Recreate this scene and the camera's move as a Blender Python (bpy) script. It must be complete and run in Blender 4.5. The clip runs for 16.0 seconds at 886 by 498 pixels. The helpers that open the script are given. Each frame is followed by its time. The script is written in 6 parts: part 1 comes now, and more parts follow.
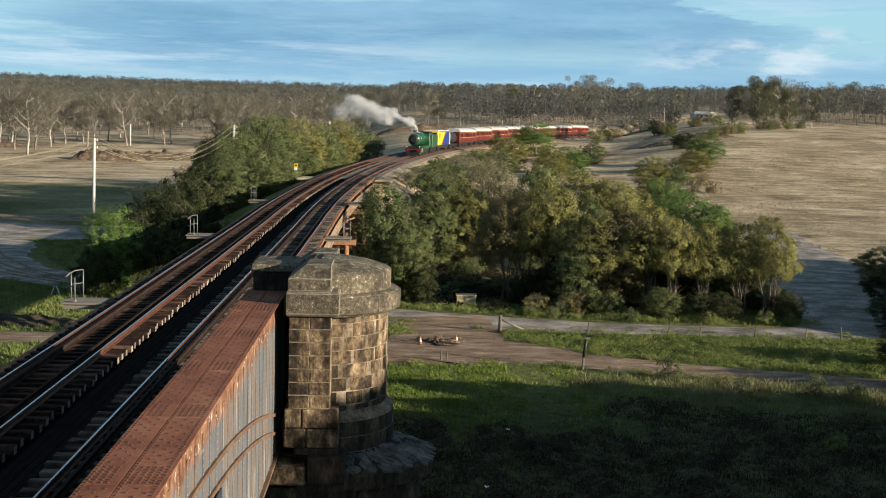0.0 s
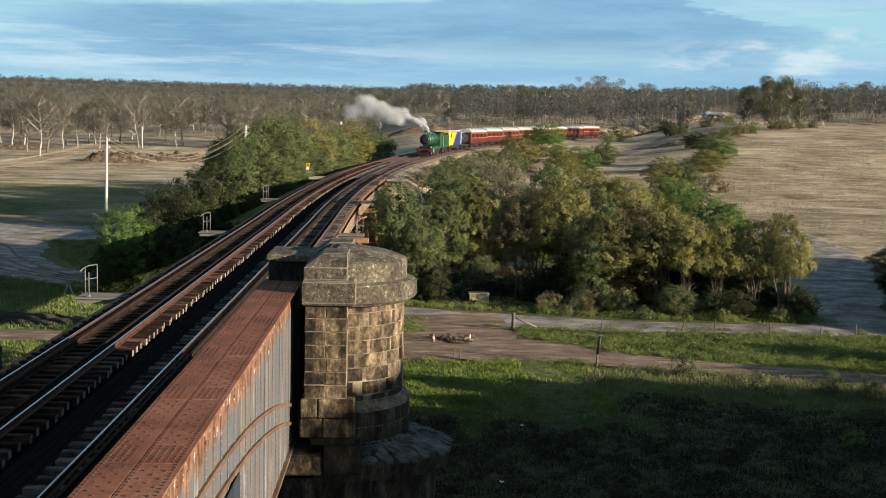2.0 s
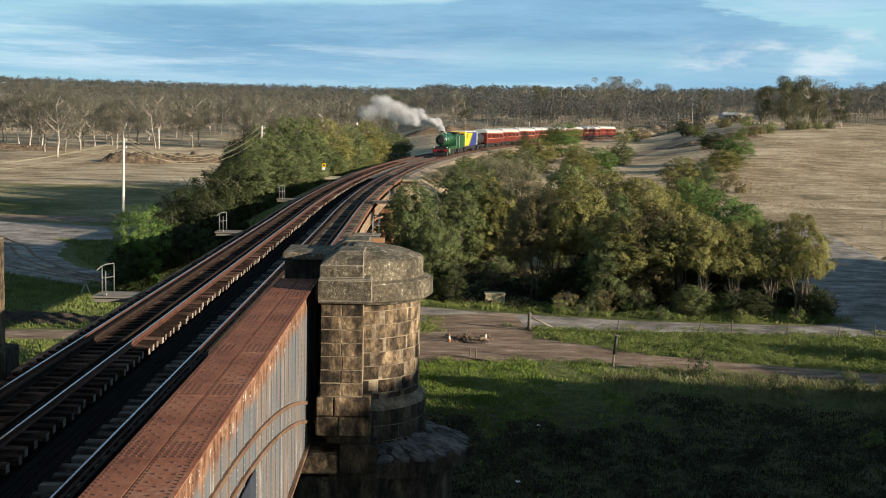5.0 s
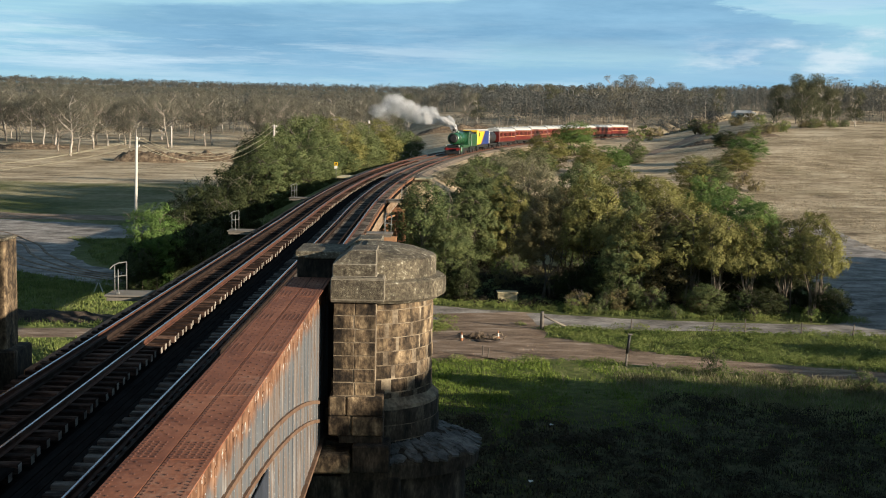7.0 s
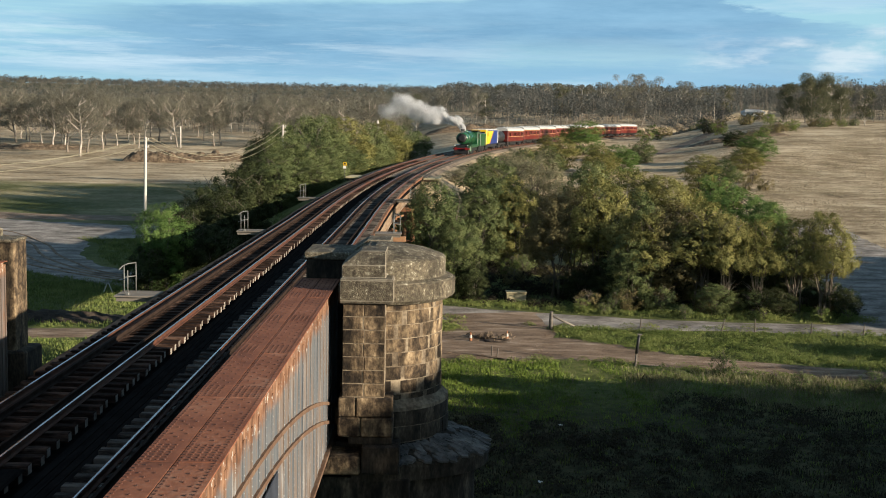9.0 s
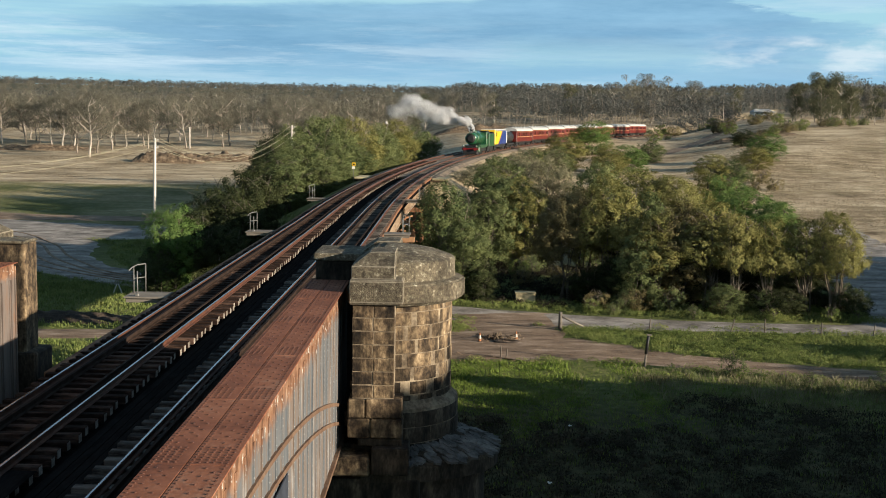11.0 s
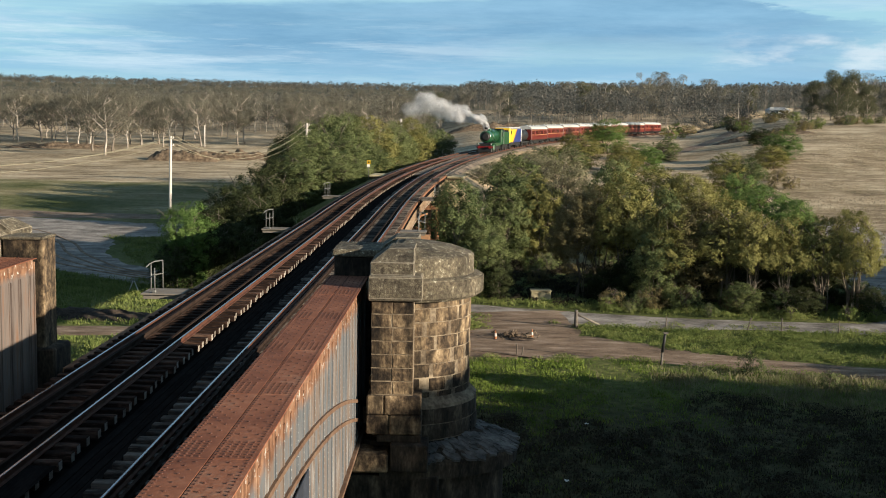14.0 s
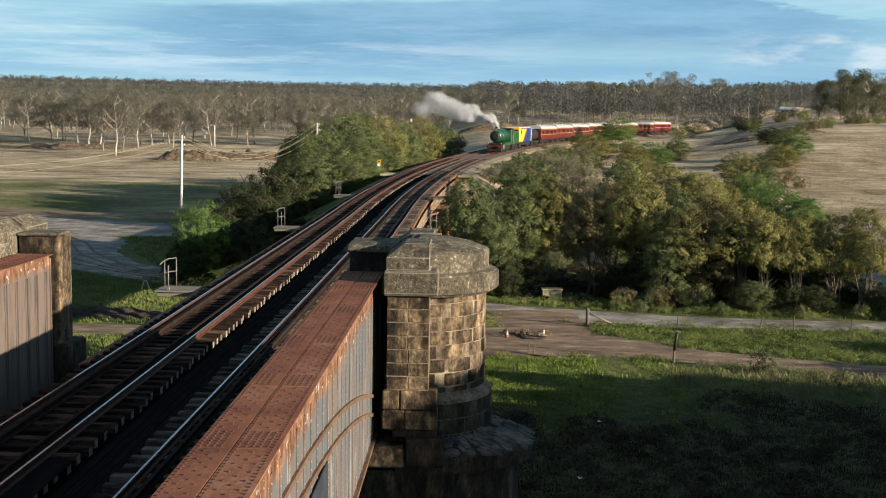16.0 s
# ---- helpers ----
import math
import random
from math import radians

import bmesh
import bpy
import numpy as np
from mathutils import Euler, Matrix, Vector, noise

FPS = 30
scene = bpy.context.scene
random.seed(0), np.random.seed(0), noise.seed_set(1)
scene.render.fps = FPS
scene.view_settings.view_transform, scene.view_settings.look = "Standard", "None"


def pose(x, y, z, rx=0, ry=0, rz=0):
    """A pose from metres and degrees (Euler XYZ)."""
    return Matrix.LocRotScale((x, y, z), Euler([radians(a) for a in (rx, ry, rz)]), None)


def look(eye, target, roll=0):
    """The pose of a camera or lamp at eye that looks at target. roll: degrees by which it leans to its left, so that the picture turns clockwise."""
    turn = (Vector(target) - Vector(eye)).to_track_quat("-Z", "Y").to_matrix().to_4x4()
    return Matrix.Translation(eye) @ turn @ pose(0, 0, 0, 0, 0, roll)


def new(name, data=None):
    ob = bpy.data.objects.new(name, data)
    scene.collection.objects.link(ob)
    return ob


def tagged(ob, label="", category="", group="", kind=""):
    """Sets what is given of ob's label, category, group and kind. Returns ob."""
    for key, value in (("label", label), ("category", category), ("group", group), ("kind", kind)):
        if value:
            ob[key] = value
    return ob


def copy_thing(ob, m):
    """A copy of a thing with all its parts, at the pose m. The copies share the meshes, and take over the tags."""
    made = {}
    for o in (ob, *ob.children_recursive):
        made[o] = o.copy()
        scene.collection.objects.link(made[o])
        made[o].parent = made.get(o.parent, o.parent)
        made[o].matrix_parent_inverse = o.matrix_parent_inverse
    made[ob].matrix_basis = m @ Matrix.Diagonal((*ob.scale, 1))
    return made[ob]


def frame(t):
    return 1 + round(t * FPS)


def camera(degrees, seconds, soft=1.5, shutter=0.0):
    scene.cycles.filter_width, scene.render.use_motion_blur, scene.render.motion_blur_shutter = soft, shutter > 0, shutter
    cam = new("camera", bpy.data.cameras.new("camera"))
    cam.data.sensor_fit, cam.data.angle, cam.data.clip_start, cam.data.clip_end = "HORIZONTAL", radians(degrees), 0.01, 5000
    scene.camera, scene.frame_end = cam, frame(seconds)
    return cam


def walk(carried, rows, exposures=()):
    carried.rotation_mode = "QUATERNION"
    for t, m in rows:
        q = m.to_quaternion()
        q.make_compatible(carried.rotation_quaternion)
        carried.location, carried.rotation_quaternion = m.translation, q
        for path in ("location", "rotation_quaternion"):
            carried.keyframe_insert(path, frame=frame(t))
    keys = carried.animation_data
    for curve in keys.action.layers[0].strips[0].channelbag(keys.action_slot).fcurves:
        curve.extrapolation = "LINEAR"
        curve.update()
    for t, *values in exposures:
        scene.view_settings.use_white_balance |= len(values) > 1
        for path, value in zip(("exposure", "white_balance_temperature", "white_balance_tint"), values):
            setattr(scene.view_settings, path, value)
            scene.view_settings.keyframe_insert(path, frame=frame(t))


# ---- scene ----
cam = camera(42.0, 16.0, soft=1.0)
PATH = [
    (0, (7.22, -0.84, 6.721), (7.308, 1.146, 6.502), 1.5),
    (0.5, (7.201, -0.806, 6.662), (7.285, 1.18, 6.443), 1.4),
    (1, (7.179, -0.771, 6.551), (7.256, 1.216, 6.333), 1.4),
    (1.5, (7.137, -0.739, 6.445), (7.209, 1.248, 6.229), 1.4),
    (2, (7.108, -0.695, 6.403), (7.177, 1.292, 6.187), 1.3),
    (2.5, (7.095, -0.668, 6.387), (7.159, 1.319, 6.17), 1.3),
    (3, (7.093, -0.687, 6.384), (7.15, 1.3, 6.167), 1.3),
    (3.5, (7.103, -0.648, 6.351), (7.156, 1.34, 6.135), 1.3),
    (4, (7.11, -0.703, 6.333), (7.16, 1.284, 6.118), 1.3),
    (6.5, (7.072, -0.449, 6.326), (7.098, 1.539, 6.11), 1.2),
    (7, (7.076, -0.479, 6.316), (7.097, 1.509, 6.098), 1.2),
    (7.5, (7.058, -0.469, 6.319), (7.075, 1.519, 6.102), 1.2),
    (8, (7.057, -0.452, 6.326), (7.07, 1.536, 6.108), 1.2),
    (8.5, (7.059, -0.437, 6.327), (7.068, 1.551, 6.109), 1.2),
    (9, (7.061, -0.435, 6.34), (7.067, 1.553, 6.121), 1.1),
    (11.5, (7.03, -0.413, 6.364), (7.017, 1.575, 6.145), 1.0),
    (12, (6.98, -0.419, 6.367), (6.963, 1.568, 6.147), 1.0),
    (12.5, (6.959, -0.388, 6.361), (6.937, 1.6, 6.14), 1.0),
    (13, (6.97, -0.402, 6.329), (6.945, 1.586, 6.107), 1.0),
    (13.5, (6.968, -0.371, 6.317), (6.939, 1.616, 6.095), 1.0),
    (14, (6.925, -0.333, 6.297), (6.892, 1.654, 6.075), 1.0),
    (14.5, (6.882, -0.292, 6.291), (6.846, 1.695, 6.069), 1.0),
    (15, (6.854, -0.265, 6.229), (6.814, 1.723, 6.007), 1.0),
    (15.5, (6.838, -0.28, 6.174), (6.794, 1.707, 5.952), 0.9),
    (16, (6.789, -0.366, 6.188), (6.74, 1.621, 5.966), 0.9),
]
walk(cam, [(t, look(eye, target, roll)) for t, eye, target, roll in PATH])

# ---- light ----
SUN_WAY = Vector((-1.0, 0.48, -0.25)).normalized()
world = bpy.data.worlds.new("sky")
scene.world = world
world.use_nodes = True
wn, wl = world.node_tree.nodes, world.node_tree.links
wn.clear()
w_out = wn.new("ShaderNodeOutputWorld")
w_bg = wn.new("ShaderNodeBackground")
w_sky = wn.new("ShaderNodeTexSky")
w_sky.sky_type = "NISHITA"
w_sky.sun_disc = False
w_sky.sun_elevation = math.asin(-SUN_WAY.z)
w_sky.sun_rotation = math.atan2(-SUN_WAY.x, -SUN_WAY.y)
w_sky.air_density, w_sky.dust_density, w_sky.ozone_density = 1.0, 0.6, 2.0
w_bg.inputs[1].default_value = 0.05
w_co = wn.new("ShaderNodeTexCoord")


def w_noise(scale, detail, rough, stretch, shift):
    m = wn.new("ShaderNodeMapping")
    m.inputs["Scale"].default_value = stretch
    m.inputs["Location"].default_value = shift
    n = wn.new("ShaderNodeTexNoise")
    n.inputs["Scale"].default_value, n.inputs["Detail"].default_value, n.inputs["Roughness"].default_value = scale, detail, rough
    wl.new(w_co.outputs["Generated"], m.inputs["Vector"])
    wl.new(m.outputs["Vector"], n.inputs["Vector"])
    return n.outputs["Fac"]


def w_ramp(fac, stops):
    r = wn.new("ShaderNodeValToRGB")
    while len(r.color_ramp.elements) < len(stops):
        r.color_ramp.elements.new(0.5)
    for e, (p, c) in zip(r.color_ramp.elements, stops):
        e.position, e.color = p, (*c, 1)
    wl.new(fac, r.inputs["Fac"])
    return r.outputs["Color"]


def w_mix(fac, a, b, kind="MIX"):
    m = wn.new("ShaderNodeMix")
    m.data_type, m.blend_type = "RGBA", kind
    for sock, v in ((m.inputs["Factor"], fac), (m.inputs["A"], a), (m.inputs["B"], b)):
        if isinstance(v, (float, int)):
            sock.default_value = v
        elif isinstance(v, tuple):
            sock.default_value = (*v, 1)
        else:
            wl.new(v, sock)
    return m.outputs["Result"]


# a long grey-blue cloud bank with wispy edges, pale streaks under it and a few white puffs
w_sep = wn.new("ShaderNodeSeparateXYZ")
wl.new(w_co.outputs["Generated"], w_sep.inputs[0])


def w_math(op, a, b=0.0):
    k = wn.new("ShaderNodeMath")
    k.operation = op
    for sock, v in zip(k.inputs, (a, b)):
        if isinstance(v, (int, float)):
            sock.default_value = v
        else:
            wl.new(v, sock)
    return k.outputs[0]


def w_band(value, stops):
    return w_ramp(value, [(p, (v, v, v)) for p, v in stops])


up = w_sep.outputs["Z"]
rough_edge = w_math("SUBTRACT", w_noise(3.2, 10, 0.66, (1, 1, 6), (0.3, 0.1, 0.3)), 0.5)
level = w_math("ADD", up, w_math("MULTIPLY", rough_edge, 0.085))
across = w_math("ADD", w_math("MULTIPLY_ADD", w_sep.outputs["X"], 0.5), w_math("MULTIPLY", rough_edge, 0.08))
across.node.inputs[0].links[0].from_node.inputs[2].default_value = 0.5
edge = w_math("SUBTRACT", w_band(across, [(0.33, 0.088), (0.37, 0.094), (0.45, 0.096), (0.5, 0.1), (0.53, 0.114), (0.6, 0.114), (0.64, 0.087), (0.68, 0.07)]), w_math("ADD", up, w_math("MULTIPLY", rough_edge, 0.035)))
bank = w_math("MULTIPLY", w_band(edge, [(0.0, 0.0), (0.004, 0.9), (0.036, 1.0), (0.06, 0.25)]), w_band(across, [(0.34, 0.0), (0.39, 0.9), (0.63, 1.0), (0.67, 0.2)]))
second = w_math("MULTIPLY", w_band(level, [(0.026, 0.0), (0.036, 0.8), (0.05, 0.6), (0.058, 0.0)]), w_band(across, [(0.36, 0.25), (0.47, 1.0), (0.72, 1.0), (0.76, 0.4)]))
streaks = w_band(w_noise(2.6, 10, 0.62, (1, 1, 16), (0.1, 0.6, 0.8)), [(0.47, 0.0), (0.6, 0.7)])
wisps = w_math("MULTIPLY", w_band(w_noise(3.6, 10, 0.68, (1, 1, 11), (2.1, 0.7, 0.1)), [(0.52, 0.0), (0.64, 0.8)]), w_band(up, [(0.02, 0.35), (0.055, 0.8), (0.08, 0.35), (0.3, 0.2)]))
puff = w_math("MULTIPLY", w_band(w_noise(13.0, 9, 0.55, (1, 1, 3.2), (1.2, 0.4, 0.2)), [(0.5, 0.0), (0.62, 0.6)]), w_math("MULTIPLY", w_band(level, [(0.05, 0.0), (0.056, 1.0), (0.064, 1.0), (0.075, 0.0)]), w_band(across, [(0.59, 0.0), (0.62, 1.0), (0.72, 1.0), (0.74, 0.0)])))
low_wisps = w_math("MULTIPLY", w_band(w_noise(3.0, 10, 0.7, (1, 1, 15), (0.7, 2.2, 0.4)), [(0.44, 0.0), (0.6, 0.9)]), w_math("MULTIPLY", w_band(across, [(0.3, 1.0), (0.42, 0.9), (0.54, 0.15)]), w_band(up, [(0.03, 0.3), (0.05, 1.0), (0.072, 0.8), (0.09, 0.1)])))
glow = w_mix(w_band(up, [(0.0, 0.85), (0.12, 0.85), (0.26, 0.0)]), w_sky.outputs["Color"], (4.5, 7.9, 9.4))
sky1 = w_mix(streaks, glow, (3.2, 6.0, 8.3))
sky2 = w_mix(wisps, sky1, (7.6, 9.2, 10.2))
sky3 = w_mix(second, sky2, (2.8, 5.5, 7.9))
mottle = w_band(w_noise(5.0, 10, 0.68, (1, 1, 7), (0.5, 1.3, 0.9)), [(0.36, 0.0), (0.64, 1.0)])
sky4 = w_mix(bank, sky3, w_mix(mottle, (1.85, 4.0, 6.2), (3.0, 5.6, 7.9)))
sky5 = w_mix(low_wisps, w_mix(puff, sky4, (8.6, 9.5, 10.1)), (7.4, 9.2, 10.4))
wl.new(w_mix(1.0, sky5, (0.83, 0.83, 0.83), "MULTIPLY"), w_bg.inputs[0])
wl.new(w_bg.outputs[0], w_out.inputs[0])

sun = new("sun", bpy.data.lights.new("sun", "SUN"))
sun.data.energy, sun.data.angle, sun.data.color = 5.0, radians(0.5), (1.0, 0.86, 0.68)
sun.rotation_euler = SUN_WAY.to_track_quat("-Z", "Y").to_euler()
scene.view_settings.exposure = 1.2


# ---- materials ----
def mat(name, stops, scale=3.0, rough=0.8, metal=0.0, bump=0.3, fine=6.0, stretch=(1, 1, 1), island=0.0, spec=0.3, coord="Object", random_ob=0.0, soft=0.0, tone=0.8):
    """Colour from two scales of noise over the given ramp stops, with fine relief."""
    m = bpy.data.materials.new(name)
    m.use_nodes = True
    n, l = m.node_tree.nodes, m.node_tree.links
    b = n["Principled BSDF"]
    b.inputs["Roughness"].default_value, b.inputs["Metallic"].default_value = rough, metal
    b.inputs["Specular IOR Level"].default_value = spec
    co = n.new("ShaderNodeTexCoord")
    mp = n.new("ShaderNodeMapping")
    mp.inputs["Scale"].default_value = stretch
    geo = n.new("ShaderNodeNewGeometry")
    info = n.new("ShaderNodeObjectInfo")
    if coord == "World":
        l.new(geo.outputs["Position"], mp.inputs["Vector"])
    else:
        shift = n.new("ShaderNodeVectorMath")
        shift.operation = "MULTIPLY_ADD"
        shift.inputs[1].default_value = (37.0, 19.0, 53.0) if random_ob else (0, 0, 0)
        l.new(info.outputs["Random"], shift.inputs[0])
        l.new(co.outputs[coord], shift.inputs[2])
        l.new(shift.outputs[0], mp.inputs["Vector"])
    big, small = n.new("ShaderNodeTexNoise"), n.new("ShaderNodeTexNoise")
    big.inputs["Scale"].default_value, big.inputs["Detail"].default_value, big.inputs["Roughness"].default_value = scale, 6, 0.6
    small.inputs["Scale"].default_value, small.inputs["Detail"].default_value = scale * fine, 4
    for t in (big, small):
        l.new(mp.outputs["Vector"], t.inputs["Vector"])
    add = n.new("ShaderNodeMath")
    add.operation = "MULTIPLY_ADD"
    add.inputs[1].default_value = 0.35
    l.new(small.outputs["Fac"], add.inputs[0])
    l.new(big.outputs["Fac"], add.inputs[2])
    fac = add.outputs[0]
    for amount, sock in ((island, geo.outputs["Random Per Island"]), (random_ob, info.outputs["Random"])):
        if amount:
            k = n.new("ShaderNodeMath")
            k.operation = "MULTIPLY_ADD"
            k.inputs[1].default_value = amount
            l.new(sock, k.inputs[0])
            l.new(fac, k.inputs[2])
            s = n.new("ShaderNodeMath")
            s.operation = "SUBTRACT"
            s.inputs[1].default_value = amount / 2
            l.new(k.outputs[0], s.inputs[0])
            fac = s.outputs[0]
    ramp = n.new("ShaderNodeValToRGB")
    while len(ramp.color_ramp.elements) < len(stops):
        ramp.color_ramp.elements.new(0.5)
    for e, (p, c) in zip(ramp.color_ramp.elements, stops):
        e.position, e.color = p, (*(v * tone for v in c), 1)
    l.new(fac, ramp.inputs["Fac"])
    l.new(ramp.outputs["Color"], b.inputs["Base Color"])
    if bump:
        bp = n.new("ShaderNodeBump")
        bp.inputs["Strength"].default_value, bp.inputs["Distance"].default_value = bump, 0.02
        l.new(small.outputs["Fac"], bp.inputs["Height"])
        l.new(bp.outputs["Normal"], b.inputs["Normal"])
    if soft:
        b.inputs["Subsurface Weight"].default_value = 0.0
        tr = n.new("ShaderNodeBsdfTranslucent")
        mx = n.new("ShaderNodeMixShader")
        mx.inputs[0].default_value = soft
        l.new(ramp.outputs["Color"], tr.inputs["Color"])
        l.new(b.outputs[0], mx.inputs[1])
        l.new(tr.outputs[0], mx.inputs[2])
        l.new(mx.outputs[0], n["Material Output"].inputs[0])
    return m


M_RUST = mat("rusted_iron", [(0.42, (0.105, 0.033, 0.016)), (0.6, (0.198, 0.067, 0.032)), (0.78, (0.272, 0.103, 0.052)), (0.95, (0.33, 0.17, 0.105))], 1.3, 0.85, 0.0, 0.4, 9, random_ob=0.14, coord="World")
M_RIVET = mat("dark_rivet_heads", [(0.4, (0.045, 0.018, 0.012)), (0.8, (0.1, 0.04, 0.026))], 3.0, 0.8, 0.0, 0.2)
M_PALERIVET = mat("pale_painted_rivets", [(0.4, (0.14, 0.15, 0.155)), (0.8, (0.36, 0.37, 0.37))], 4.0, 0.7, 0, 0.1)
M_RIB = mat("brown_rusted_rib", [(0.4, (0.06, 0.032, 0.019)), (0.6, (0.125, 0.07, 0.042)), (0.85, (0.18, 0.12, 0.08))], 1.6, 0.85, 0.0, 0.4, 6, coord="World")
def web_material(name, body, rust, top, deep):
    """Old paint with rust and flaking primer bleeding down unevenly from the flange above."""
    m = mat(name, body, 2.6, 0.65, 0.0, 0.25, 5, (1.6, 1.6, 0.16), coord="World")
    n, l = m.node_tree.nodes, m.node_tree.links
    b = n["Principled BSDF"]
    paint = b.inputs["Base Color"].links[0].from_socket
    geo = n.new("ShaderNodeNewGeometry")
    sep = n.new("ShaderNodeSeparateXYZ")
    l.new(geo.outputs["Position"], sep.inputs[0])

    def tex(scale, stretch):
        mp, t = n.new("ShaderNodeMapping"), n.new("ShaderNodeTexNoise")
        mp.inputs["Scale"].default_value = stretch
        t.inputs["Scale"].default_value, t.inputs["Detail"].default_value, t.inputs["Roughness"].default_value = scale, 7, 0.65
        l.new(geo.outputs["Position"], mp.inputs["Vector"])
        l.new(mp.outputs["Vector"], t.inputs["Vector"])
        return t.outputs["Fac"]

    def ramp(fac, stops):
        r = n.new("ShaderNodeValToRGB")
        while len(r.color_ramp.elements) < len(stops):
            r.color_ramp.elements.new(0.5)
        for e, (p, c) in zip(r.color_ramp.elements, stops):
            e.position, e.color = p, (*c, 1)
        l.new(fac, r.inputs["Fac"])
        return r.outputs["Color"]

    def mix(fac, a, c):
        k = n.new("ShaderNodeMix")
        k.data_type = "RGBA"
        for sock, v in ((k.inputs["Factor"], fac), (k.inputs["A"], a), (k.inputs["B"], c)):
            l.new(v, sock)
        return k.outputs["Result"]

    reach = n.new("ShaderNodeMapRange")
    reach.inputs["From Min"].default_value, reach.inputs["From Max"].default_value = top - 2.0 * deep, top
    l.new(sep.outputs["Z"], reach.inputs["Value"])
    add = n.new("ShaderNodeMath")
    add.operation = "MULTIPLY_ADD"
    add.inputs[1].default_value = 0.9
    l.new(tex(2.6, (1, 0.9, 0.6)), add.inputs[0])
    l.new(reach.outputs[0], add.inputs[2])
    edge = ramp(add.outputs[0], [(0.72, (0, 0, 0)), (1.0, (1, 1, 1))])
    stain = ramp(tex(5.0, (1, 1, 0.5)), rust)
    flakes = ramp(tex(6.0, (1, 1.2, 1.0)), [(0.6, (0, 0, 0)), (0.64, (1, 1, 1))])
    white = ramp(tex(14.0, (1, 1, 0.6)), [(0.4, (0.32, 0.3, 0.27)), (0.6, (0.62, 0.6, 0.56))])
    coat = mix(edge, paint, mix(flakes, stain, white))
    for link_ in list(b.inputs["Base Color"].links):
        l.remove(link_)
    l.new(coat, b.inputs["Base Color"])
    return m


RUSTS = [(0.36, (0.06, 0.03, 0.018)), (0.5, (0.15, 0.075, 0.042)), (0.64, (0.24, 0.14, 0.085)), (0.76, (0.3, 0.22, 0.16))]
M_WEB = web_material("weathered_grey_paint", [(0.4, (0.045, 0.05, 0.056)), (0.55, (0.09, 0.1, 0.11)), (0.66, (0.132, 0.142, 0.15)), (0.75, (0.15, 0.105, 0.076)), (0.9, (0.3, 0.31, 0.31))], RUSTS, 2.65, 0.42)
M_WEBRUST = web_material("rust_stained_web_paint", [(0.4, (0.055, 0.04, 0.033)), (0.58, (0.115, 0.09, 0.078)), (0.72, (0.16, 0.135, 0.12)), (0.85, (0.17, 0.1, 0.066))], RUSTS, 2.65, 0.3)
M_STONE = mat("sandstone", [(0.48, (0.014, 0.01, 0.007)), (0.59, (0.05, 0.036, 0.023)), (0.69, (0.12, 0.087, 0.054)), (0.8, (0.215, 0.162, 0.1)), (0.92, (0.39, 0.305, 0.2))], 3.4, 0.95, 0, 1.0, 5, (1.0, 1.0, 0.7), random_ob=0.1, coord="World")


def streaked(m, scale, stretch, stops):
    """Rain stains that run down over the base colour of a material."""
    n, l = m.node_tree.nodes, m.node_tree.links
    sock = n["Principled BSDF"].inputs["Base Color"]
    base = sock.links[0].from_socket
    geo, mp, t, r, k = (n.new("ShaderNode" + v) for v in ("NewGeometry", "Mapping", "TexNoise", "ValToRGB", "Mix"))
    mp.inputs["Scale"].default_value = stretch
    t.inputs["Scale"].default_value, t.inputs["Detail"].default_value, t.inputs["Roughness"].default_value = scale, 7, 0.62
    for e, (p, v) in zip(r.color_ramp.elements, stops):
        e.position, e.color = p, (v, v * 0.97, v * 0.93, 1)
    k.data_type, k.blend_type = "RGBA", "MULTIPLY"
    k.inputs["Factor"].default_value = 1.0
    l.new(geo.outputs["Position"], mp.inputs["Vector"])
    l.new(mp.outputs["Vector"], t.inputs["Vector"])
    l.new(t.outputs["Fac"], r.inputs["Fac"])
    l.new(base, k.inputs["A"])
    l.new(r.outputs["Color"], k.inputs["B"])
    l.new(k.outputs["Result"], sock)
    return m


streaked(M_STONE, 2.3, (1.0, 1.0, 0.22), [(0.4, 0.28), (0.56, 1.25)])
M_LICHEN = mat("lichened_sandstone", [(0.44, (0.035, 0.029, 0.021)), (0.6, (0.088, 0.075, 0.054)), (0.74, (0.135, 0.119, 0.086)), (0.82, (0.185, 0.173, 0.125)), (0.88, (0.42, 0.405, 0.34))], 11.0, 0.95, 0, 1.0, 4, (1, 1, 1), coord="World", random_ob=0.06)
# stained stone, with the shade low on the piers also in its colour
M_STAINSHADE = mat("stained_shade_dark_sandstone", [(0.46, (0.014, 0.011, 0.008)), (0.61, (0.04, 0.032, 0.023)), (0.75, (0.085, 0.067, 0.047)), (0.9, (0.18, 0.145, 0.103))], 1.6, 0.95, 0, 0.9, 8, (1.5, 1.5, 0.6), random_ob=0.1, coord="World")
streaked(M_STAINSHADE, 2.6, (1.0, 1.0, 0.25), [(0.4, 0.3), (0.6, 1.0)])
streaked(M_LICHEN, 1.9, (1.0, 1.0, 0.6), [(0.4, 0.5), (0.58, 1.2)])
M_EDGE = mat("worn_pale_stone_edge", [(0.4, (0.09, 0.076, 0.055)), (0.8, (0.26, 0.23, 0.175))], 3.0, 0.95, 0, 0.5, coord="World")
M_ROUGHROCK = mat("grey_shaly_rock", [(0.42, (0.028, 0.028, 0.027)), (0.66, (0.085, 0.084, 0.08)), (0.88, (0.19, 0.185, 0.17))], 2.4, 0.9, 0, 0.9, 5, coord="World", island=0.2)
